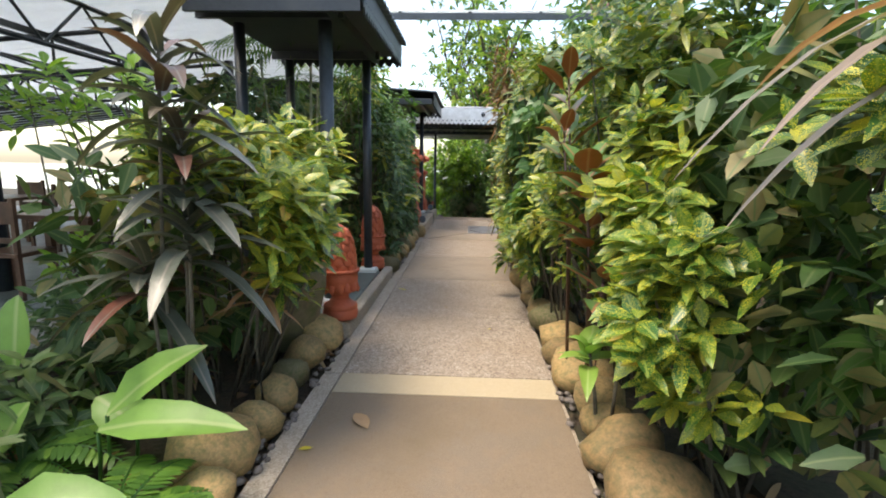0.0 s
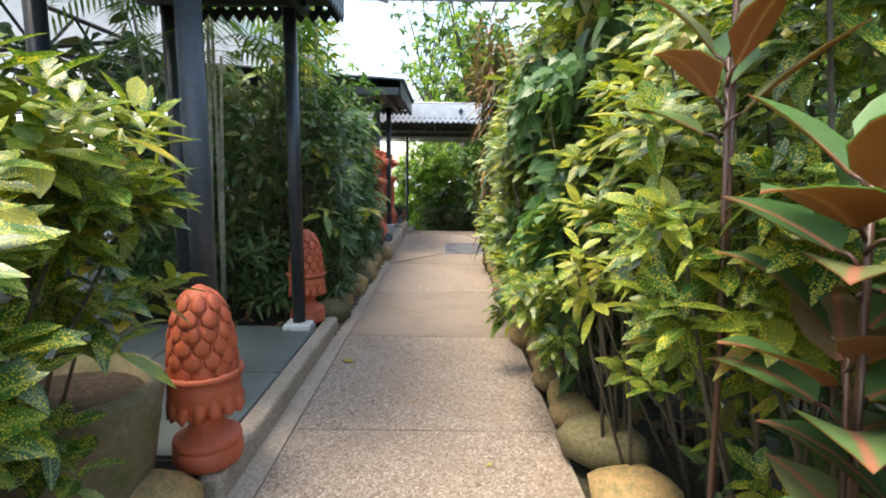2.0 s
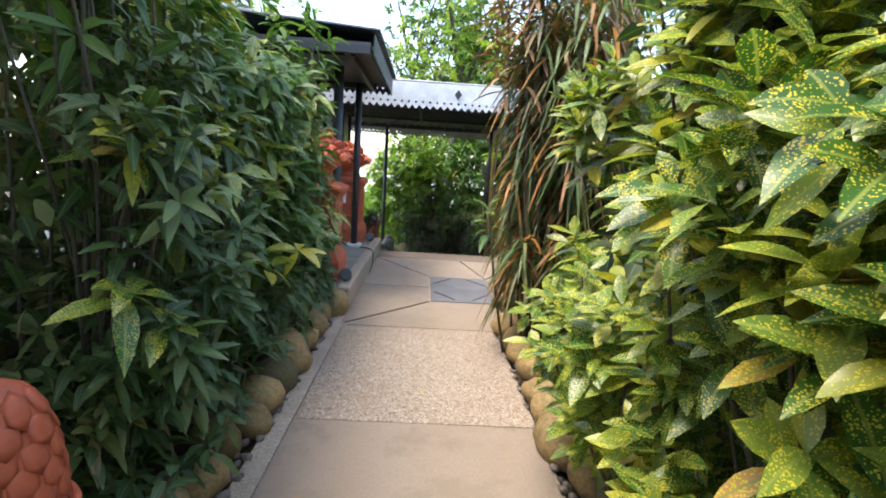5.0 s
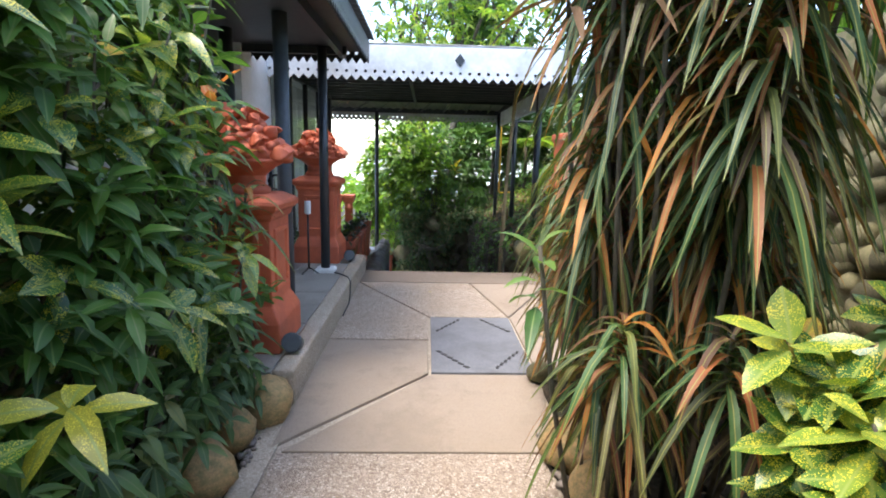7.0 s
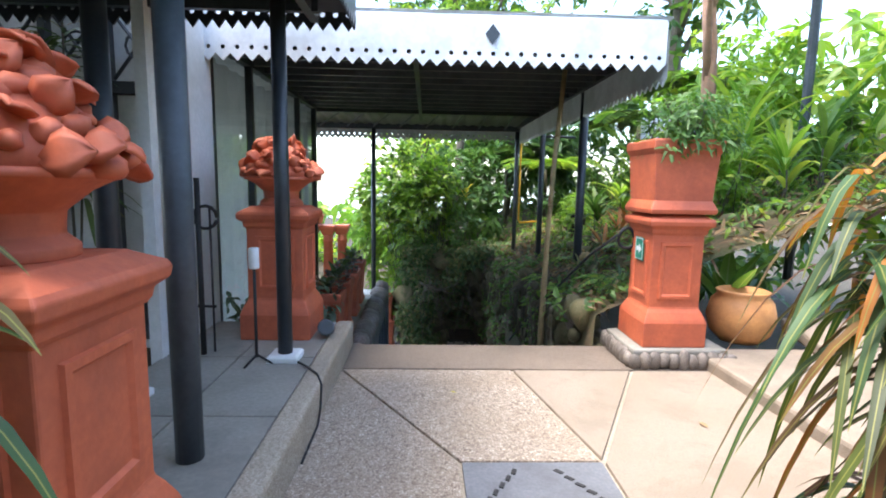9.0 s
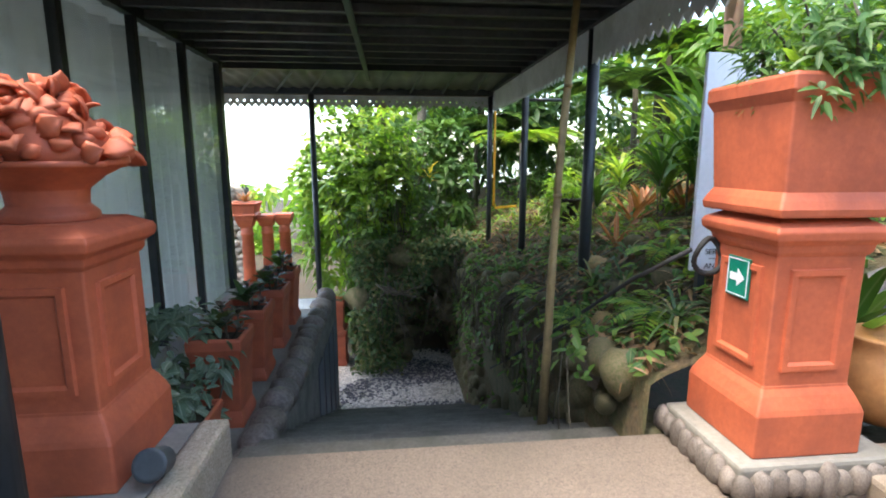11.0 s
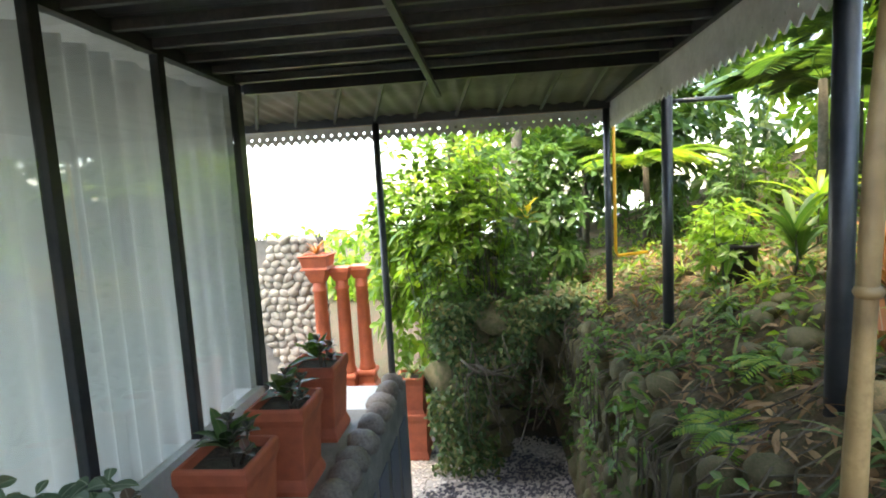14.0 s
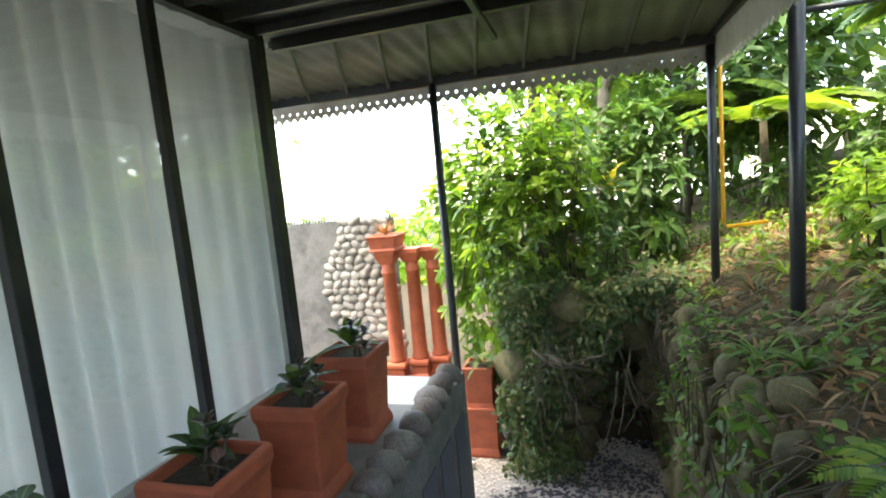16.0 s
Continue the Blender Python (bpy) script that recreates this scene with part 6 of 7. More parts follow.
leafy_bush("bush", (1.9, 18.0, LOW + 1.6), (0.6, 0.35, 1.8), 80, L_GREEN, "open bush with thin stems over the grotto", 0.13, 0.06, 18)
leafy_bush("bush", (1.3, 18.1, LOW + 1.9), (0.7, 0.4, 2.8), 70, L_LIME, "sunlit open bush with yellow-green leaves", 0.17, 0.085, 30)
leafy_bush("bush", (-0.2, 4.5, 0.2), (0.38, 0.6, 3.0), 80, L_GREEN, "tall open shrub with slender leaves", 0.17, 0.045, 16, 0.6, LANCE, group="bed shrubs", category="shrub")
leafy_bush("bush", (-0.35, 5.6, 0.2), (0.4, 0.7, 2.9), 80, L_TAN, "tall open croton with pale speckled leaves", 0.16, 0.05, 14, 0.6, LANCE, group="bed shrubs", category="shrub")
leafy_bush("bush", (-0.7, 6.6, 0.2), (0.45, 0.6, 3.1), 80, L_GREEN, "tall open shrub with slender leaves", 0.18, 0.045, 14, 0.6, LANCE, group="bed shrubs", category="shrub")
leafy_bush("bush", (0.02, 6.75, 0.7), (0.3, 0.4, 2.0), 60, L_GREEN, "tall open shrub with slender leaves", 0.16, 0.045, 12, 0.4, LANCE, group="bed shrubs", category="shrub")
leafy_bush("bush", (3.2, 5.7, 0.3), (0.5, 0.7, 2.6), 90, L_DARK, "dark open shrub before the stone wall", 0.16, 0.05, 16, 0.4, LANCE, group="bed shrubs", category="shrub")
bowl = thing("mossy_bowl", (-0.12, 1.08, 0.0), "large mossy stone bowl planter beside the finial", "planter")
part("bowl", Geo().lathe([(0.18, 0), (0.22, 0.03), (0.28, 0.2), (0.33, 0.45), (0.35, 0.56), (0.34, 0.6), (0.3, 0.6), (0.27, 0.5)], 28, bump=lambda i, j: 1 + 0.03 * math.sin(i * 1.7 + j * 2.1)), ROCK_MOSS, bowl, True)
part("soil", Geo().lathe([(0.28, 0.5), (0.28, 0.54)], 20), SOIL, bowl)
strap_plant("yellow_croton", (2.0, 18.4, 0.1), "croton with a tuft of yellow leaves", "plant", "", L_YELLOW, [(0, 0, 1.15)], 12, 0.3, 0.09, 0.3, LANCE, up0=0.2)
for k, (x, y) in enumerate(((4.3, 14.5), (4.0, 14.1), (4.7, 15.1), (3.6, 13.6), (4.5, 13.9), (5.0, 14.9))):
    strap_plant("bromeliad", (x, y, hill(x, y) - 0.02), "bromeliad with upright orange-red leaves on the bank", "plant", "bank bromeliads", L_RED, [(0, 0, 0.05)], 14, 0.5, 0.05, 0.2, STRAP, up0=0.5, tone=0.72)
ob = thing("garden_bin", (3.86, 15.85, hill(3.86, 15.85) - 0.05), "black plastic nursery pot on the bank", "pot")
part("body", Geo().lathe([(0.13, 0), (0.17, 0.4), (0.185, 0.4), (0.185, 0.43), (0.165, 0.43), (0.15, 0.36)], 20), RUBBER, ob, True)
# strap-leaved plants, ferns and palms on the bank
for k, (x, y, s) in enumerate(((4.1, 13.7, 1.0), (4.6, 13.2, 1.1), (5.2, 14.5, 1.2), (3.9, 15.0, 0.8), (4.8, 16.2, 1.0), (6.0, 13.6, 1.2), (5.6, 12.3, 1.2), (4.9, 11.9, 1.0), (6.6, 15.6, 1.3), (4.3, 13.5, 1.35), (4.4, 14.2, 1.3), (5.0, 13.8, 1.4), (4.3, 13.2, 1.6), (4.9, 14.5, 1.7), (5.4, 13.5, 1.9))):
    strap_plant("crinum", (x, y, hill(x, y) - 0.03), "tall tuft of broad arching green leaves on the bank", "plant", "bank tufts", L_LIME if k % 3 else L_GREEN, [(0, 0, 0.6 * s), (0.1, 0.1, 0.35 * s)], 13, 0.85 * s, 0.07, 0.5, STRAP, up0=0.8, lone=k < 2)
for k, (x, y, s) in enumerate(((3.05, 11.7, 0.6), (2.75, 13.5, 0.45), (3.5, 12.4, 0.55), (3.3, 14.0, 0.45), (2.72, 12.3, 0.45))):
    # lime leaflets brighten these ferns, which stand in the canopy's shade
    fern("fern", (x, y, hill(x, y)), "bright green fern on the bank", "ferns", 10, 0.8 * s, L_LIME, 0.8)
fern("fern", (2.3, 19.2, -0.1), "bright green fern on the bank", "ferns", 8, 0.6)
for k, (x, y, h, ll) in enumerate(((4.2, 20.0, 1.3, 1.5), (5.6, 17.5, 1.8, 1.6), (7.0, 19.0, 2.2, 1.8), (3.4, 21.5, 2.0, 1.6))):
    ob = fern("palm", (x, y, hill(x, y) + h), "young palm with feathered fronds on the bank", "palms", 12, ll, L_LIME if k == 0 else L_WOODS, 0.75, leaflets=34, spread_leaf=0.16)
    ob["category"] = "palm"
    part("trunk", Geo().tube([(0, 0, 0.02), (0.02, 0, -h * 0.5), (0, 0, -h - 0.2)], [0.05, 0.06, 0.08], 8), BARK, ob, True)
for k, (x, y) in enumerate(((3.3, 13.4), (3.5, 15.3), (3.1, 16.6), (4.3, 12.6), (3.7, 17.4), (3.0, 11.4))):
    strap_plant("spider_plant", (x, y, hill(x, y) - 0.02), "tuft of narrow arching leaves on the bank", "plant", "tufts", L_DARK if k % 2 else L_STRAP, [(0, 0, 0.08)], 30, 0.42, 0.022, 0.6, STRAP, up0=0.3, lone=False)

# ---- trees and distance ----


def tree(at, h, crown, n, mat, label, trunk=0.12, leaf=0.36, tmat=None):
    ob = thing("tree", at, label, "tree", "trees")
    q = random.Random(int(at[0] * 13 + at[1] * 7))
    gg = Geo()
    top = Vector((q.uniform(-0.4, 0.4), q.uniform(-0.4, 0.4), h * 0.7))
    gg.tube([(0, 0, -0.3), (top.x * 0.3, top.y * 0.5, h * 0.35), top], [trunk, trunk * 0.75, trunk * 0.45], 9)
    tips = []
    for k in range(11):
        t = q.uniform(0.4, 1.0)
        s = Vector((0, 0, 0)).lerp(top, t)
        e = s + Vector((q.uniform(-1, 1) * crown, q.uniform(-1, 1) * crown, q.uniform(0.1, 0.45) * h))
        m2 = s.lerp(e, 0.5) + Vector((0, 0, 0.15 * crown))
        gg.tube([s, m2, e], [trunk * 0.4, trunk * 0.25, trunk * 0.08], 6)
        tips += [m2, e, s.lerp(e, 0.8)]
    part("trunk", gg, tmat or BARK, ob, True)
    nq = np.random.default_rng(int(at[1] * 10) + n)
    tp = np.array([tuple(p) for p in tips])
    c = tp[nq.integers(0, len(tp), n)] + nq.normal(0, crown * 0.28, (n, 3))
    p, w, u = rosettes(c, nq.normal(0, 1, (n, 3)) + np.array([0, 0, 0.7]), 6)
    tagged(part("crown", leaf_mesh("crown", p, w, u, leaf * rng.uniform(0.6, 1.3, len(p)), leaf * 0.42, mat, SIMPLE, 0.4), None, ob), kind="stuff")
    return ob


tree((5.9, 15.2, hill(5.9, 15.2)), 7.5, 1.2, 90, L_WOODS, "tree with a reddish trunk on the bank", 0.16, 0.24, REDBARK)
tree((7.5, 20.0, 1.2), 9, 2.6, 300, L_WOODS, "tall leafy broad-crowned green tree", 0.22)
tree((3.8, 24.0, 0.0), 8, 2.4, 300, L_WOODS, "tall leafy broad-crowned green tree", 0.2)
# lime crowns: the pale light on these trees is in the leaf colour
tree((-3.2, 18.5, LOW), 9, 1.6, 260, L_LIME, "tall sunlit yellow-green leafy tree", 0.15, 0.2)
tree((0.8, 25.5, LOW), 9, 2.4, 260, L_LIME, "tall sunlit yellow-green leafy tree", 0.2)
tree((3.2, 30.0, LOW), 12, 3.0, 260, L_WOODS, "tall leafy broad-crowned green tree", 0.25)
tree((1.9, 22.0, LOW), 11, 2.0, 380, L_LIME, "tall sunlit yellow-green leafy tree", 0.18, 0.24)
tree((0.2, 27.5, LOW), 12, 2.4, 340, L_WOODS, "tall leafy broad-crowned green tree", 0.2, 0.3)
tree((-3.6, 12.9, 2.9 - 2.0), 5.5, 1.3, 160, L_LIME, "slim pale leafy tree behind the house", 0.08, 0.2)
for k, (x, y, sx, sz, n) in enumerate(((4.6, 21.5, 1.8, 3.6, 220), (7.4, 17.0, 1.6, 3.0, 180), (8.0, 11.8, 1.6, 3.2, 180), (6.6, 8.5, 1.4, 2.8, 160))):
    leafy_bush("bush", (x, y, hill(x, y) - 0.2 if y > 11 else 0), (sx, 1.4, sz), n, L_LIME if k in (1, 2) else L_WOODS, "dense green leafy bush", 0.32, 0.13, 10, shape=SIMPLE, category="bush", group="background bushes")

# ---- pots on the ledge ----
for k, (x, y, zt, w) in enumerate(((-0.08, 12.45, 0.16, 0.40), (-0.12, 13.30, 0.13, 0.43), (-0.13, 14.14, 0.10, 0.44), (-0.17, 14.95, 0.12, 0.46))):
    z0 = -0.56 if y < 15.4 else -0.66
    square_pot("planter", (x, y, z0), w, zt - z0, "square terracotta planter on the stone ledge", "ledge planters", 0.8)
    strap_plant("potted_plant", (x, y, zt - 0.06), "low rosette of dark green leaves in a planter", "plant", "potted rosettes", L_DARK if k < 3 else L_GREEN, [(0, 0, 0.1)], 15, 0.28, 0.085, 0.3, (OVAL, LANCE)[k % 2], up0=0.25)
    strap_plant("potted_plant", (x + 0.07, y - 0.06, zt - 0.05), "small purple-leaved plant in a planter", "plant", "potted rosettes", L_PURPLE, [(0, 0, 0.16), (0.07, 0.05, 0.2), (-0.06, 0.08, 0.24), (0.1, -0.04, 0.1)], 7, 0.1, 0.05, 0.3, OVAL, up0=0.2)
c, a = hedge_points(110, 11.3, 12.75, -0.4, 0.36, lambda z: 0.0, 1, 0.25, seed=77)
shrub("shrub", (-0.2, 11.75, -0.56), c, a, "silvery green trailing plant over a planter", "plant", "", L_SILVER, 7, 0.12, 0.062, OVAL, 0.5, stems=10)
square_pot("planter", (-0.1, 11.75, -0.56), 0.36, 0.42, "square terracotta planter on the stone ledge", "ledge planters", 0.8)
square_pot("planter", (0.12, 18.1, LOW), 0.5, 0.72, "tall square terracotta planter beside the post", "terracotta planters", 0.85)
square_pot("planter", (0.12, 18.1, LOW + 0.66), 0.42, 0.62, "square terracotta planter stacked on another", "terracotta planters", 0.85)
strap_plant("potted_plant", (0.12, 18.1, LOW + 1.2), "tuft of dark green arching leaves in a planter", "plant", "potted rosettes", L_DARK, [(0, 0, 0.08)], 22, 0.42, 0.04, 0.55, STRAP, up0=0.3)
# greenery in the planter on the pedestal
c = np.stack([rng.uniform(2.86, 3.5, 300), rng.uniform(10.35, 11.0, 300), 1.74 + 0.42 * rng.random(300) ** 1.3], 1)
a = (c - np.array([3.15, 10.7, 1.7])) * np.array([1.5, 1.5, 1.0]) + np.array([0, 0, 0.35]) + rng.normal(0, 0.2, c.shape)
shrub("shrub", (3.15, 10.7, 1.74), c, a, "light trailing greenery filling the planter", "plant", "", L_GREEN, 7, 0.08, 0.024, LANCE, 0.4, stems=24)
strap_plant("spider_plant", (3.05, 10.68, 1.76), "tuft of striped arching leaves in the planter", "plant", "", L_LIME, [(0, 0, 0.05)], 16, 0.36, 0.04, 0.4, STRAP, up0=0.6)

# columns and the pebble wall beyond the ledge
for k, (x, y) in enumerate(((-2.02, 20.35), (-1.62, 20.55), (-1.27, 20.75))):
    ob = thing("column", (x, y, LOW), "terracotta-painted round column", "column", "columns")
    part("base", Geo().lathe([(0.21, 0), (0.21, 0.16), (0.17, 0.2), (0.16, 0.34), (0.2, 0.38), (0.2, 0.44), (0.17, 0.48)], square=True), TERRA, ob, bev=0.01)
    part("shaft", Geo().lathe([(0.16, 0.47), (0.175, 0.51), (0.16, 0.55), (0.145, 0.6), (0.125, 2.2), (0.145, 2.22), (0.145, 2.25), (0.125, 2.28), (0.13, 2.42)], 24), TERRA, ob, True)
    part("capital", Geo().lathe([(0.13, 2.4), (0.17, 2.5), (0.2, 2.58), (0.2, 2.66)], square=True), TERRA, ob, bev=0.008)
square_pot("planter", (-2.02, 20.35, LOW + 2.66), 0.6, 0.3, "wide terracotta planter on a column", "terracotta planters", 0.8, mat=TERRA)
strap_plant("bromeliad", (-2.02, 20.35, LOW + 2.92), "pink-red bromeliad in a planter on a column", "plant", "", L_RED, [(0, 0, 0.05)], 24, 0.4, 0.04, 0.25, STRAP, up0=0.3, tone=0.7)
wallp = tagged(part("wall_pebble", Geo().box(-7, -2.15, 20.9, 21.2, LOW, 0.80), WALLGREY), "rendered wall faced with rounded pale river stones", "wall", kind="structure")
row, z = 0, LOW + 0.05
while z < 0.74:
    h = r3.uniform(0.15, 0.2)
    x = -3.55 + r3.uniform(0, 0.15) + 0.25 * math.sin(z * 2.2)
    while x < -2.2:
        w = r3.uniform(0.14, 0.26)
        o = new("stone", SET_W[r3.randrange(6)])
        o.parent = wallp
        o.matrix_basis = Matrix.Translation((x + w / 2, 20.89, z + h / 2 + r3.uniform(-0.02, 0.02))) @ Matrix.Rotation(r3.uniform(-0.9, 0.9), 4, "Y") @ Matrix.Diagonal((w * 0.66, 0.07, h * 0.58, 1))
        x += w
    z += h * 0.93
gg = Geo()
for k in range(68):
    x = -7 + 0.072 * k
    gg.add([(x, 20.95, 0.80), (x + 0.05, 20.95, 0.80), (x + 0.025, 20.95, 0.9), (x, 20.97, 0.80), (x + 0.05, 20.97, 0.80), (x + 0.025, 20.97, 0.9)], [(0, 1, 2), (5, 4, 3), (0, 3, 4, 1), (1, 4, 5, 2), (2, 5, 3, 0)])
tagged(part("spiked_ridge", gg, GREYPOST, wallp), kind="stuff")

# dark stone wall behind the narrow-leaved croton
wallr = tagged(part("wall_river_stone", Geo().box(4.0, 4.4, 4.8, 8.6, -0.1, 2.4), ROCK_G), "wall of dark rounded river stones", "wall", kind="structure")
for k in range(290):
    o = new("stone", SET_G[k % 6])
    o.parent = wallr
    s = r3.uniform(0.08, 0.13)
    o.matrix_basis = Matrix.Translation((4.0, r3.uniform(4.8, 8.6), r3.uniform(0, 2.4))) @ Matrix.Rotation(r3.uniform(0, 3), 4, "X") @ Matrix.Diagonal((0.1, s * 1.1, s * 0.9, 1))

# ---- small things ----
ob = thing("wooden_pole", (2.37, 12.03, -0.53), "weathered bamboo pole leaning against the canopy", "pole")
part("shaft", Geo().tube([(0, 0, 0), (0.015, 0.0, 0.6), (0.035, 0.01, 1.3), (0.07, 0.02, 2.1), (0.15, 0.03, 3.18)], [0.038, 0.033, 0.03, 0.028, 0.024], 12), BAMBOO, ob, True)
for x, z, r in ((0.01, 0.42, 0.034), (0.03, 1.12, 0.031), (0.055, 1.75, 0.029), (0.1, 2.5, 0.026)):
    part("knot", Geo().lathe([(r, z - 0.015), (r * 1.2, z), (r, z + 0.015)], 12, x, 0.012), BAMBOO, ob, True)
ob = thing("hose_rail", (2.8, 10.9, 1.0), "black hose strung as a rail down the stairs", "rail")
part("hose", Geo().tube([(-0.03, 0.05, 0.02), (-0.16, 0.4, -0.22), (-0.34, 1.2, -0.8), (-0.42, 2.3, -1.47), (-0.42, 3.2, -1.95)], 0.013, 8), RUBBER, ob, True)
part("coil", Geo().tube([(0.02 + 0.07 * math.cos(t * 0.5), -0.02 + 0.02 * math.sin(t), 0.0 + 0.09 * math.sin(t * 0.5)) for t in range(26)], 0.014, 6), RUBBER, ob, True)
ob = thing("yellow_pipe", (3.10, 17.62, 0.6), "bright yellow pipe bent beside a post", "pipe")
part("pipe", Geo().tube([(0, 0, 2.0), (0, 0, 0.05), (0.03, 0, 0.0), (0.42, 0, 0.03)], 0.022, 8), YELLOW, ob, True)
ob = thing("black_pipe", (3.15, 15.64, 2.28), "dark pipe stub reaching from a post", "pipe")
part("pipe", Geo().tube([(0, 0, 0), (0.55, 0, 0.0)], 0.022, 8), DARK, ob, True)

sign = thing("arrow_sign", (2.872, 10.715, 0.93), "small green sign with a white arrow on a pedestal", "sign")
part("board", Geo().box(-0.006, 0.003, -0.075, 0.075, -0.095, 0.095), SIGNG, sign)
part("border", Geo().box(-0.009, -0.004, -0.07, 0.07, 0.082, 0.087).box(-0.009, -0.004, -0.07, 0.07, -0.087, -0.082).box(-0.009, -0.004, 0.065, 0.07, -0.087, 0.087).box(-0.009, -0.004, -0.07, -0.065, -0.087, 0.087), SIGNW, sign)
arrow = [(0.05, -0.018), (0.05, 0.018), (0.0, 0.018), (0.0, 0.045), (-0.052, 0.0), (0.0, -0.045), (0.0, -0.018)]
part("arrow", Geo().add([(-0.009, y, z) for y, z in arrow], [(6, 5, 4, 3, 2, 1, 0)]), SIGNW, sign)

board = thing("sign_board", (3.2, 11.62, 0.5), "tall pale sign board with direction lettering", "sign")
part("panel", Geo().box(0.0, 0.6, 0.0, 0.03, 0.25, 1.62), SIGNW, board, bev=0.004)
part("leg", Geo().box(0.08, 0.13, 0.035, 0.075, -0.4, 1.5), DARK, board)
part("leg", Geo().box(0.45, 0.5, 0.035, 0.075, -0.4, 1.5), DARK, board)
lines = [("MIRA", 1.22, 0.085), ("PATIO MIR", 1.09, 0.062), ("N\u00b0 9   10", 0.93, 0.062), ("14  15  16", 0.85, 0.062), ("CONCIE", 0.66, 0.07), ("BOUTIQ", 0.57, 0.07), ("SWIMMING", 0.44, 0.062), ("SERENITY", 0.36, 0.062), ("ANFITEA", 0.265, 0.062)]
for s, z, size in lines:
    cu = bpy.data.curves.new("lettering", "FONT")
    cu.body, cu.size, cu.extrude = s, size * 0.85, 0.001
    cu.materials.append(INK)
    o = new("lettering", cu)
    o.parent = board
    o.matrix_basis = Matrix.Translation((0.09, -0.004, z)) @ Matrix.Rotation(math.pi / 2, 4, "X")
for z in (1.19, 1.05, 0.81, 0.53, 0.33):
    part("rule", Geo().box(0.12, 0.5, -0.004, -0.001, z, z + 0.004), INK, board)
for z, sg in ((1.02, -1), (0.78, 1)):
    part("arrow", Geo().box(0.2, 0.3, -0.004, -0.001, z - 0.003, z + 0.003).add([(0.25 + sg * 0.07, -0.004, z), (0.25 + sg * 0.035, -0.004, z + 0.02), (0.25 + sg * 0.035, -0.004, z - 0.02)], [(0, 1, 2)]), INK, board)

# candle lamp on its stand, door stand, ground spotlights
ob = thing("candle_lamp", (-0.06, 9.9, 0.2), "white candle lamp on a thin black stand", "lamp")
part("stand", Geo().tube([(0, 0, 0.05), (0, 0, 0.66)], 0.011, 8).tube([(0, 0, 0.07), (0.1, 0.02, 0)], 0.008, 6).tube([(0, 0, 0.07), (-0.06, 0.08, 0)], 0.008, 6).tube([(0, 0, 0.07), (-0.06, -0.08, 0)], 0.008, 6), RUBBER, ob, True)
part("candle", Geo().lathe([(0.032, 0.66), (0.034, 0.67), (0.034, 0.79), (0.03, 0.8)], 16), PLASTER, ob, True)
for x, y, z in ((0.36, 7.62, 0.27), (0.30, 10.5, 0.28)):
    ob = thing("ground_spotlight", (x, y, z), "small dark cylindrical spotlight on the kerb", "lamp", "spotlights")
    part("housing", Geo().lathe([(0.03, -0.06), (0.055, -0.045), (0.06, 0.05), (0.066, 0.06), (0.066, 0.07), (0.05, 0.068)], 18), GREYPOST, ob, True).matrix_basis = Matrix.Rotation(1.2, 4, "X")
    part("bracket", Geo().box(-0.02, 0.02, -0.02, 0.02, -0.065, -0.03), DARK, ob)
ob = thing("iron_stand", (-0.5, 10.1, 0.2), "tall ornamental black iron stand", "stand")
part("rods", Geo().tube([(0, 0, 0), (0, 0, 1.25)], 0.02, 8).tube([(0.08, 0, 0.02), (0.08, 0, 1.05)], 0.008, 6).tube([(-0.03, 0, 0.35), (0.1, 0, 0.35)], 0.01, 6).tube([(0.05 + 0.08 * math.cos(t * 0.5), 0, 0.98 + 0.08 * math.sin(t * 0.5)) for t in range(13)], 0.012, 6), RUBBER, ob, True)
ob = thing("garden_pot", (3.88, 10.85, 0.1), "round orange clay garden pot", "pot")
part("body", Geo().lathe([(0.16, 0), (0.24, 0.08), (0.28, 0.22), (0.25, 0.36), (0.2, 0.42), (0.22, 0.45), (0.2, 0.46), (0.17, 0.4)], 28), ORANGE_POT, ob, True)
strap_plant("agave", (4.0, 11.3, 0.2), "broad pale green agave-like plant", "plant", "", L_BIG, [(0, 0, 0.1)], 9, 0.8, 0.14, 0.2, LANCE, up0=0.7)

ob = thing("cable", (0, 0, 0), "thin black cable lying across the kerb", "cable")
part("cord", Geo().tube([(0.12, 10.0, 0.21), (0.22, 9.92, 0.208), (0.3, 9.8, 0.224), (0.4, 9.66, 0.226), (0.447, 9.55, 0.2), (0.45, 9.5, 0.08), (0.452, 9.4, 0.012), (0.455, 9.0, 0.01)], 0.007, 6), RUBBER, ob, True)

# litter
LEAFLET = leaf_mesh("dry_leaf", [(0, 0, 0)], [(0, 1, 0)], [(0, 0, 1)], 0.14, 0.07, L_DRY, OVAL, -0.08, 0.3, 0.9)
YL = leaf_mesh("dry_leaf", [(0, 0, 0)], [(0, 1, 0)], [(0, 0, 1)], 0.1, 0.045, L_YELLOW, OVAL, -0.08, 0.25, 0.4)
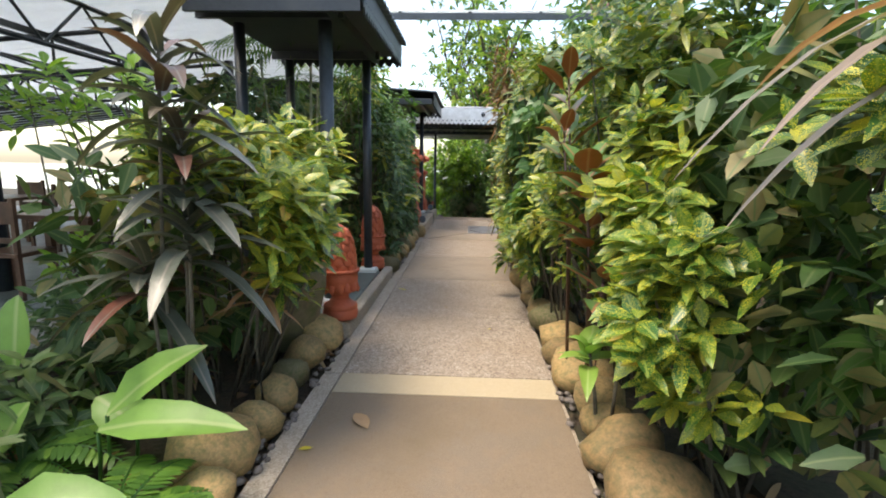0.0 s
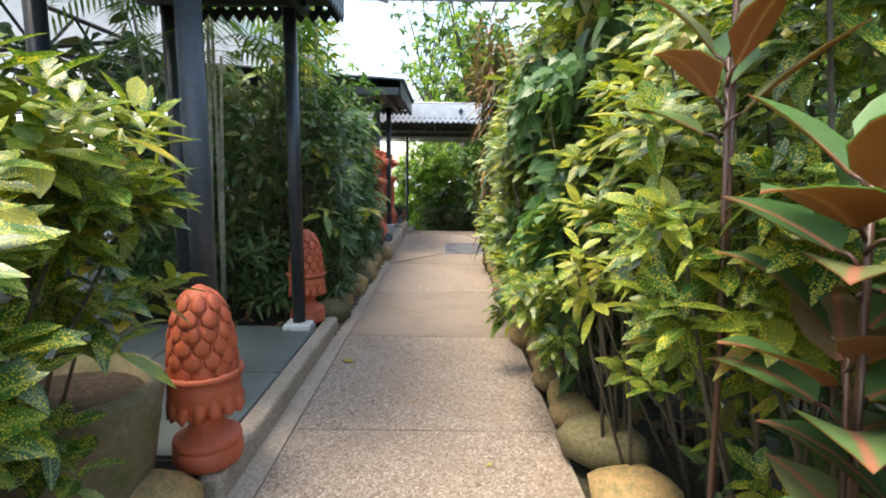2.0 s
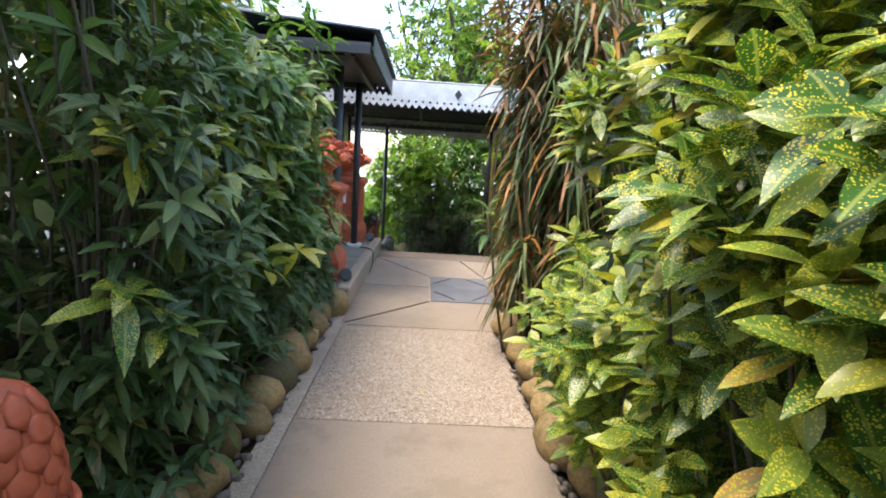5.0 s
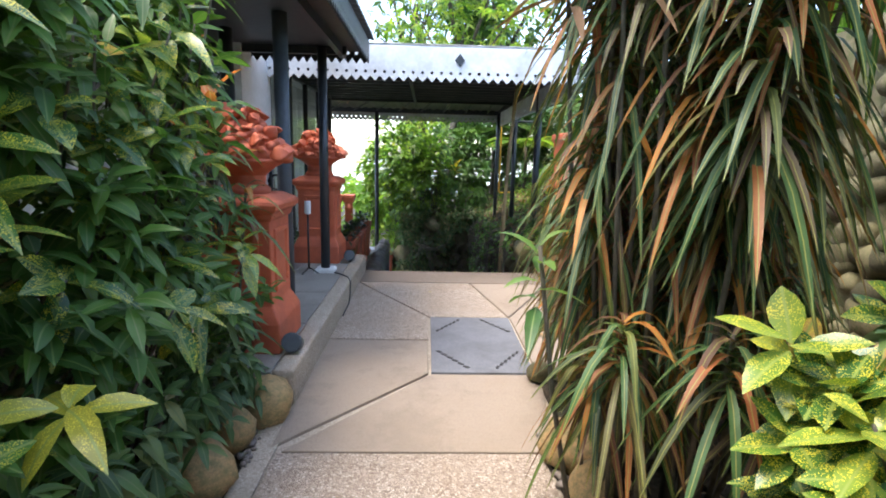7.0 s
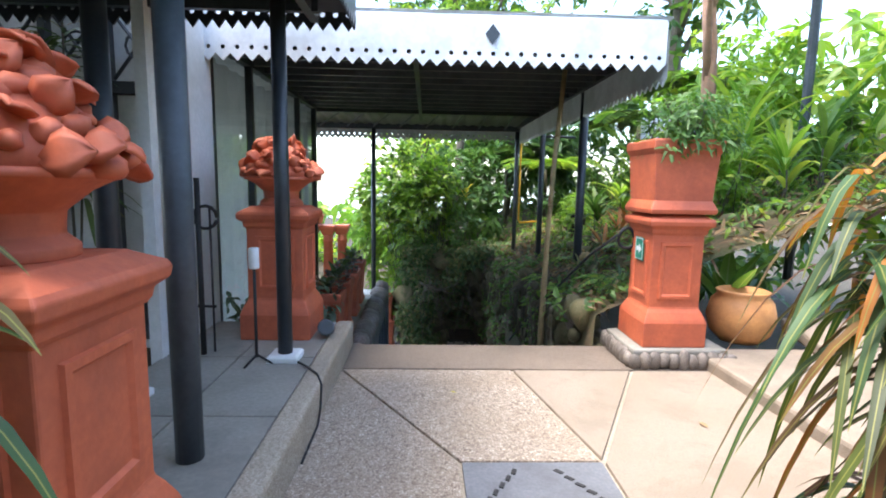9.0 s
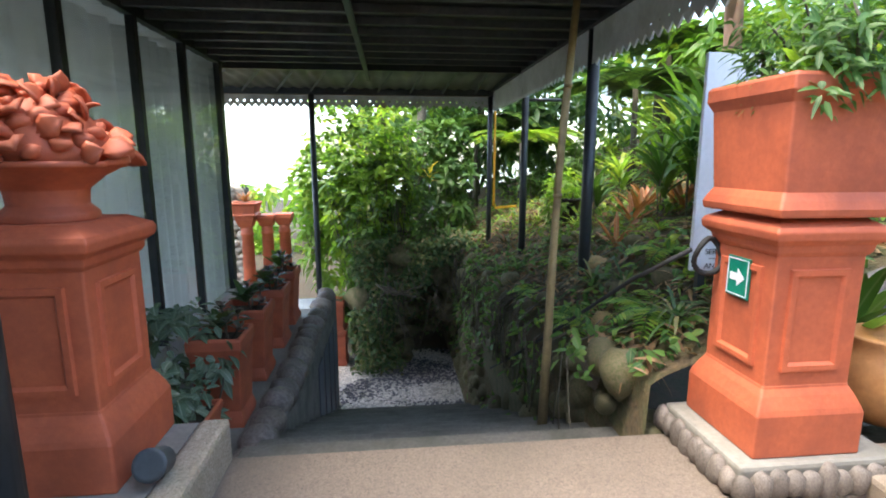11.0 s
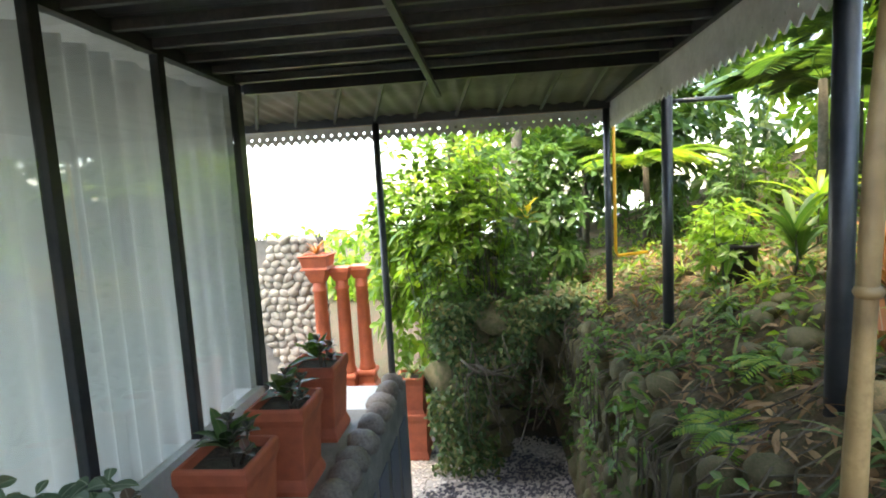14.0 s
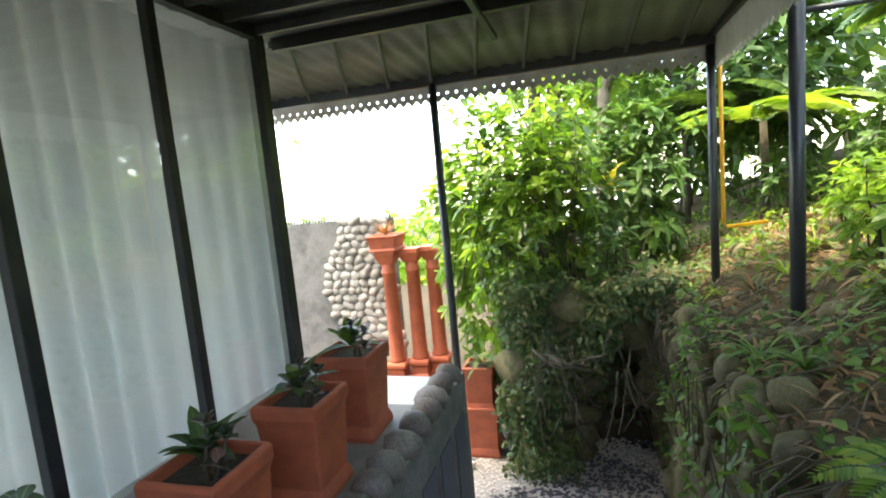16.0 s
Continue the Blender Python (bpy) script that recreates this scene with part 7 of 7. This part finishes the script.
for x, y, s, rz, me in ((0.78, -0.12, 1.2, 0.6, LEAFLET), (0.55, -0.32, 0.7, 2.0, YL), (0.62, 2.85, 1.0, 1.2, YL), (2.3, 8.5, 0.9, 1.0, LEAFLET), (1.2, 5.4, 0.4, 0.2, YL), (1.5, 1.6, 0.4, 2.2, YL), (1.1, 2.2, 0.35, 0.7, LEAFLET), (2.8, 9.4, 0.5, 0.3, LEAFLET), (0.7, 4.3, 0.4, 1.3, LEAFLET), (1.6, 3.2, 0.45, 2.6, YL), (0.05, 3.2, 1.0, 0.2, LEAFLET), (1.3, 9.9, 0.4, 1.3, YL)):
    o = new("fallen_leaf", me)
    o.matrix_basis = Matrix.Translation((x, y, 0.006 if x > 0.4 else 0.118)) @ Matrix.Rotation(rz, 4, "Z") @ Matrix.Scale(s, 4)
    tagged(o, "fallen dry leaf on the path" if me is LEAFLET else "fallen yellow leaf on the path", "leaf", "fallen leaves")
pts = [(r3.choice([r3.uniform(-0.9, 0.3), r3.uniform(2.0, 2.8)]), r3.uniform(-3, 7), 0.02 + 0.03 * r3.random()) for k in range(700)]
creeper("leaf_litter", pts, [(0, 0, 1)] * len(pts), "dry brown leaf litter on the bed soil", L_DRY, 0.12, 0.05, OVAL)

# ---- the dining hall beyond the left bed ----
hall = tagged(part("hall_floor", Geo().box(-16, -1.7, -6, 10.88, -0.03, 0.08), GREYSLAB), "polished grey floor of an open dining hall", "floor", kind="structure")
roof = tagged(thing("hall_roof", (0, 0, 0), "open hall roof of white sheets on dark steel trusses", "roof", kind="structure"), kind="structure")
# the sheet's last stretch, y 9.5 to 10.85, is added to shade the house wall
part("sheet", corrugated(-16, -1.3, -6, 10.85, lambda x, y: 3.25 - 0.075 * (-3.2 - x), "x", 0.3, 0.03), SKYSHEET, roof, True)
for yy in (-3.0, -0.5, 2.0, 4.5, 7.0):
    gg = Geo()
    for k in range(8):
        xa, xb = -3.2 - 1.3 * k, -4.5 - 1.3 * k
        za, zb2 = 3.15 - 0.075 * (-3.2 - xa), 3.15 - 0.075 * (-3.2 - xb)
        gg.tube([(xa, yy, za), (xb, yy, zb2)], 0.035, 6).tube([(xa, yy, za - 0.5), (xb, yy, zb2 - 0.5)], 0.03, 6).tube([(xa, yy, za - 0.5), (xb, yy, zb2)], 0.02, 6).tube([(xa, yy, za), (xa, yy, za - 0.5)], 0.02, 6)
    part("truss", gg, DARK, roof)
for xx in (-3.2, -5.8):
    gg = Geo()
    zz = 3.12 - 0.075 * (-3.2 - xx)
    gg.tube([(xx, -5, zz), (xx, 9.4, zz)], 0.03, 6).tube([(xx, -5, zz - 0.55), (xx, 9.4, zz - 0.55)], 0.03, 6)
    for k in range(24):
        ya = -5 + 0.6 * k
        gg.tube([(xx, ya, zz - 0.55 * (k % 2)), (xx, ya + 0.6, zz - 0.55 * (1 - k % 2))], 0.018, 6)
    part("truss", gg, DARK, roof)
valance("valance", (-1.32, 4.6, 0), (-1.32, 10.8, 0), 3.3, 0.3, roof, 0.13)
# a lower sheet roof on close battens along the hall's far side
part("low_sheet", corrugated(-13, -6.2, 2.5, 9.5, lambda x, y: 1.75 + 0.11 * (x + 13), "x", 0.3, 0.02), SKYSHEET, roof, True)
gg = Geo()
for k in range(24):
    gg.tube([(-13, 2.6 + 0.3 * k, 1.71), (-6.2, 2.6 + 0.3 * k, 2.46)], 0.02, 5)
part("batten", gg, DARK, roof)
for xx in (-4.5, -6.5, -9):
    part("purlin", Geo().box(xx - 0.03, xx + 0.03, -6, 9.4, 3.08 - 0.075 * (-3.2 - xx), 3.16 - 0.075 * (-3.2 - xx)), DARK, roof)
for yy in (-0.5, 2.0, 4.5, 7.0):
    post("post", -3.2, yy, 0.08, 3.2, 0.08, label="dark painted steel hall post", foot=False, group="hall posts")


# dark framed doors along the house wall, with ironwork above and a dark plant before them
ob = tagged(thing("door_1", (-0.9, 10.88, 0.08), "dark framed doors with grey panes along the house wall", "door", kind="structure"), kind="structure")
gg = Geo()
for k in range(7):
    gg.box(-3.0 + 0.48 * k, -2.94 + 0.48 * k, -0.09, -0.01, 0, 2.75)
gg.box(-3.0, -0.06, -0.085, -0.015, 2.02, 2.12).box(-3.0, -0.06, -0.085, -0.015, 2.68, 2.75).box(-3.0, -0.06, -0.085, -0.015, 0, 0.5)
part("frame", gg, DARK, ob, bev=0.004)
gg = Geo()
for k in range(6):
    xm = -2.73 + 0.48 * k
    for s in (-1, 1):
        gg.tube([(xm - 0.2 * s, -0.05, 2.14), (xm, -0.05, 2.4), (xm + 0.2 * s, -0.05, 2.66)], 0.014, 6)
    gg.tube([(xm + 0.1 * math.cos(t * 0.524), -0.05, 2.4 + 0.1 * math.sin(t * 0.524)) for t in range(13)], 0.012, 6)
part("ironwork", gg, DARK, ob)
strap_plant("potted_palm", (-1.55, 10.35, 0.08), "dark slender-leaved palm standing by the house doors", "plant", "", L_DARK, [(0.05, 0, 1.9), (-0.15, 0.1, 2.3), (0.2, -0.1, 1.5), (0.0, 0.1, 2.6)], 26, 0.42, 0.035, 0.6, STRAP, up0=-0.1, lone=False)


def table(x, y):
    ob = thing("dining_table", (x, y, 0.08), "dark wooden dining table in the hall", "table", "dining tables")
    part("top", Geo().box(-0.6, 0.6, -0.45, 0.45, 0.71, 0.75), WOODD, ob, bev=0.006)
    for sx in (-0.52, 0.52):
        for sy in (-0.37, 0.37):
            part("leg", Geo().box(sx - 0.035, sx + 0.035, sy - 0.035, sy + 0.035, 0, 0.71), WOODD, ob)


def chair(x, y, rz):
    ob = thing("dining_chair", (x, y, 0.08), "dark wooden dining chair beside a table", "chair", "dining chairs")
    ob.matrix_basis = Matrix.Translation((x, y, 0.08)) @ Matrix.Rotation(rz, 4, "Z")
    part("seat", Geo().box(-0.22, 0.22, -0.22, 0.22, 0.42, 0.46), WOODD, ob, bev=0.006)
    for sx in (-0.2, 0.2):
        part("leg", Geo().box(sx - 0.02, sx + 0.02, -0.21, -0.17, 0, 0.42), WOODD, ob)
        part("leg", Geo().box(sx - 0.02, sx + 0.02, 0.17, 0.21, 0, 0.95), WOODD, ob)
    part("backrest", Geo().box(-0.2, 0.2, 0.175, 0.205, 0.72, 0.92).box(-0.2, 0.2, 0.175, 0.205, 0.55, 0.6), WOODD, ob, bev=0.005)


for x, y in ((-3.0, 2.6), (-5.2, 1.2), (-5.6, 4.4), (-7.5, 2.8)):
    table(x, y)
    chair(x + 0.1, y - 0.75, math.pi)
    chair(x - 0.2, y + 0.75, 0)
    chair(x + 0.95, y, -math.pi / 2)

# high sheet roof with steel beams over the far part of the garden
high = tagged(thing("high_roof", (0, 0, 0), "high pale sheet roof on grey beams beyond the garden", "roof", kind="structure"), kind="structure")
part("beam", Geo().box(-3.2, 7.0, 11.15, 11.25, 5.05, 5.2), GREYPOST, high)
part("sheet", corrugated(-3.2, 7.0, 11.2, 14.5, lambda x, y: 5.25 + 0.25 * (y - 11.2), "x", 0.2, 0.02), SKYSHEET, high, True)
for xx in (-0.6, 1.2, 3.0, 4.6):
    part("rafter", Geo().tube([(xx, 11.2, 5.2), (xx + 0.2, 14.4, 6.0)], 0.05, 6), GREYPOST, high)
for xx in (-3.0, 6.9):
    part("column", Geo().tube([(xx, 14.4, 0.0 if xx > 0 else 2.9), (xx, 14.4, 6.0)], 0.07, 8), GREYPOST, high)

# woods that close the view


def woods(name, x0, x1, y0, y1, z0, z1, n, size, mat, label):
    q = np.random.default_rng(n)
    p = np.stack([q.uniform(x0, x1, n), q.uniform(y0, y1, n), z0 + (z1 - z0) * q.random(n) ** 1.2], 1)
    keep = np.array([noise.noise(Vector(v) * 0.45) for v in p]) > -0.22
    p = p[keep]
    n = len(p)
    pp, w, u = rosettes(p, q.normal(0, 1, (n, 3)) + np.array([0, -0.4, 0.6]), 5)
    ob = thing(name, (0, 0, 0), label, "woods", kind="stuff")
    tagged(part("foliage", leaf_mesh("foliage", pp, w, u, size * rng.uniform(0.6, 1.3, len(pp)), size * 0.42, mat, SIMPLE, 0.4), None, ob), kind="stuff")
    return ob


woods("far_woods", 1.5, 14, 22.5, 27, -2.2, 5.5, 1700, 0.46, L_WOODS, "thick green woods behind the bank")
# lime instead of woodland leaf, to make this side look sunlit
woods("far_woods", 7.6, 11, 10.0, 23, 0.6, 4.6, 1500, 0.4, L_LIME, "thick sunlit woods above the bank")
woods("far_woods", 4.6, 8.0, -4.0, 9.5, 0.0, 3.2, 1300, 0.38, L_WOODS, "thick green growth behind the hedge")
woods("far_woods", -16, 0.5, 30.0, 36, LOW, 0.2, 900, 0.6, L_LIME, "pale distant greenery below the garden")
woods("far_woods", -3.5, -1.3, 3.8, 7.2, 0.1, 2.6, 500, 0.22, L_DARK, "thick dark growth behind the bed")
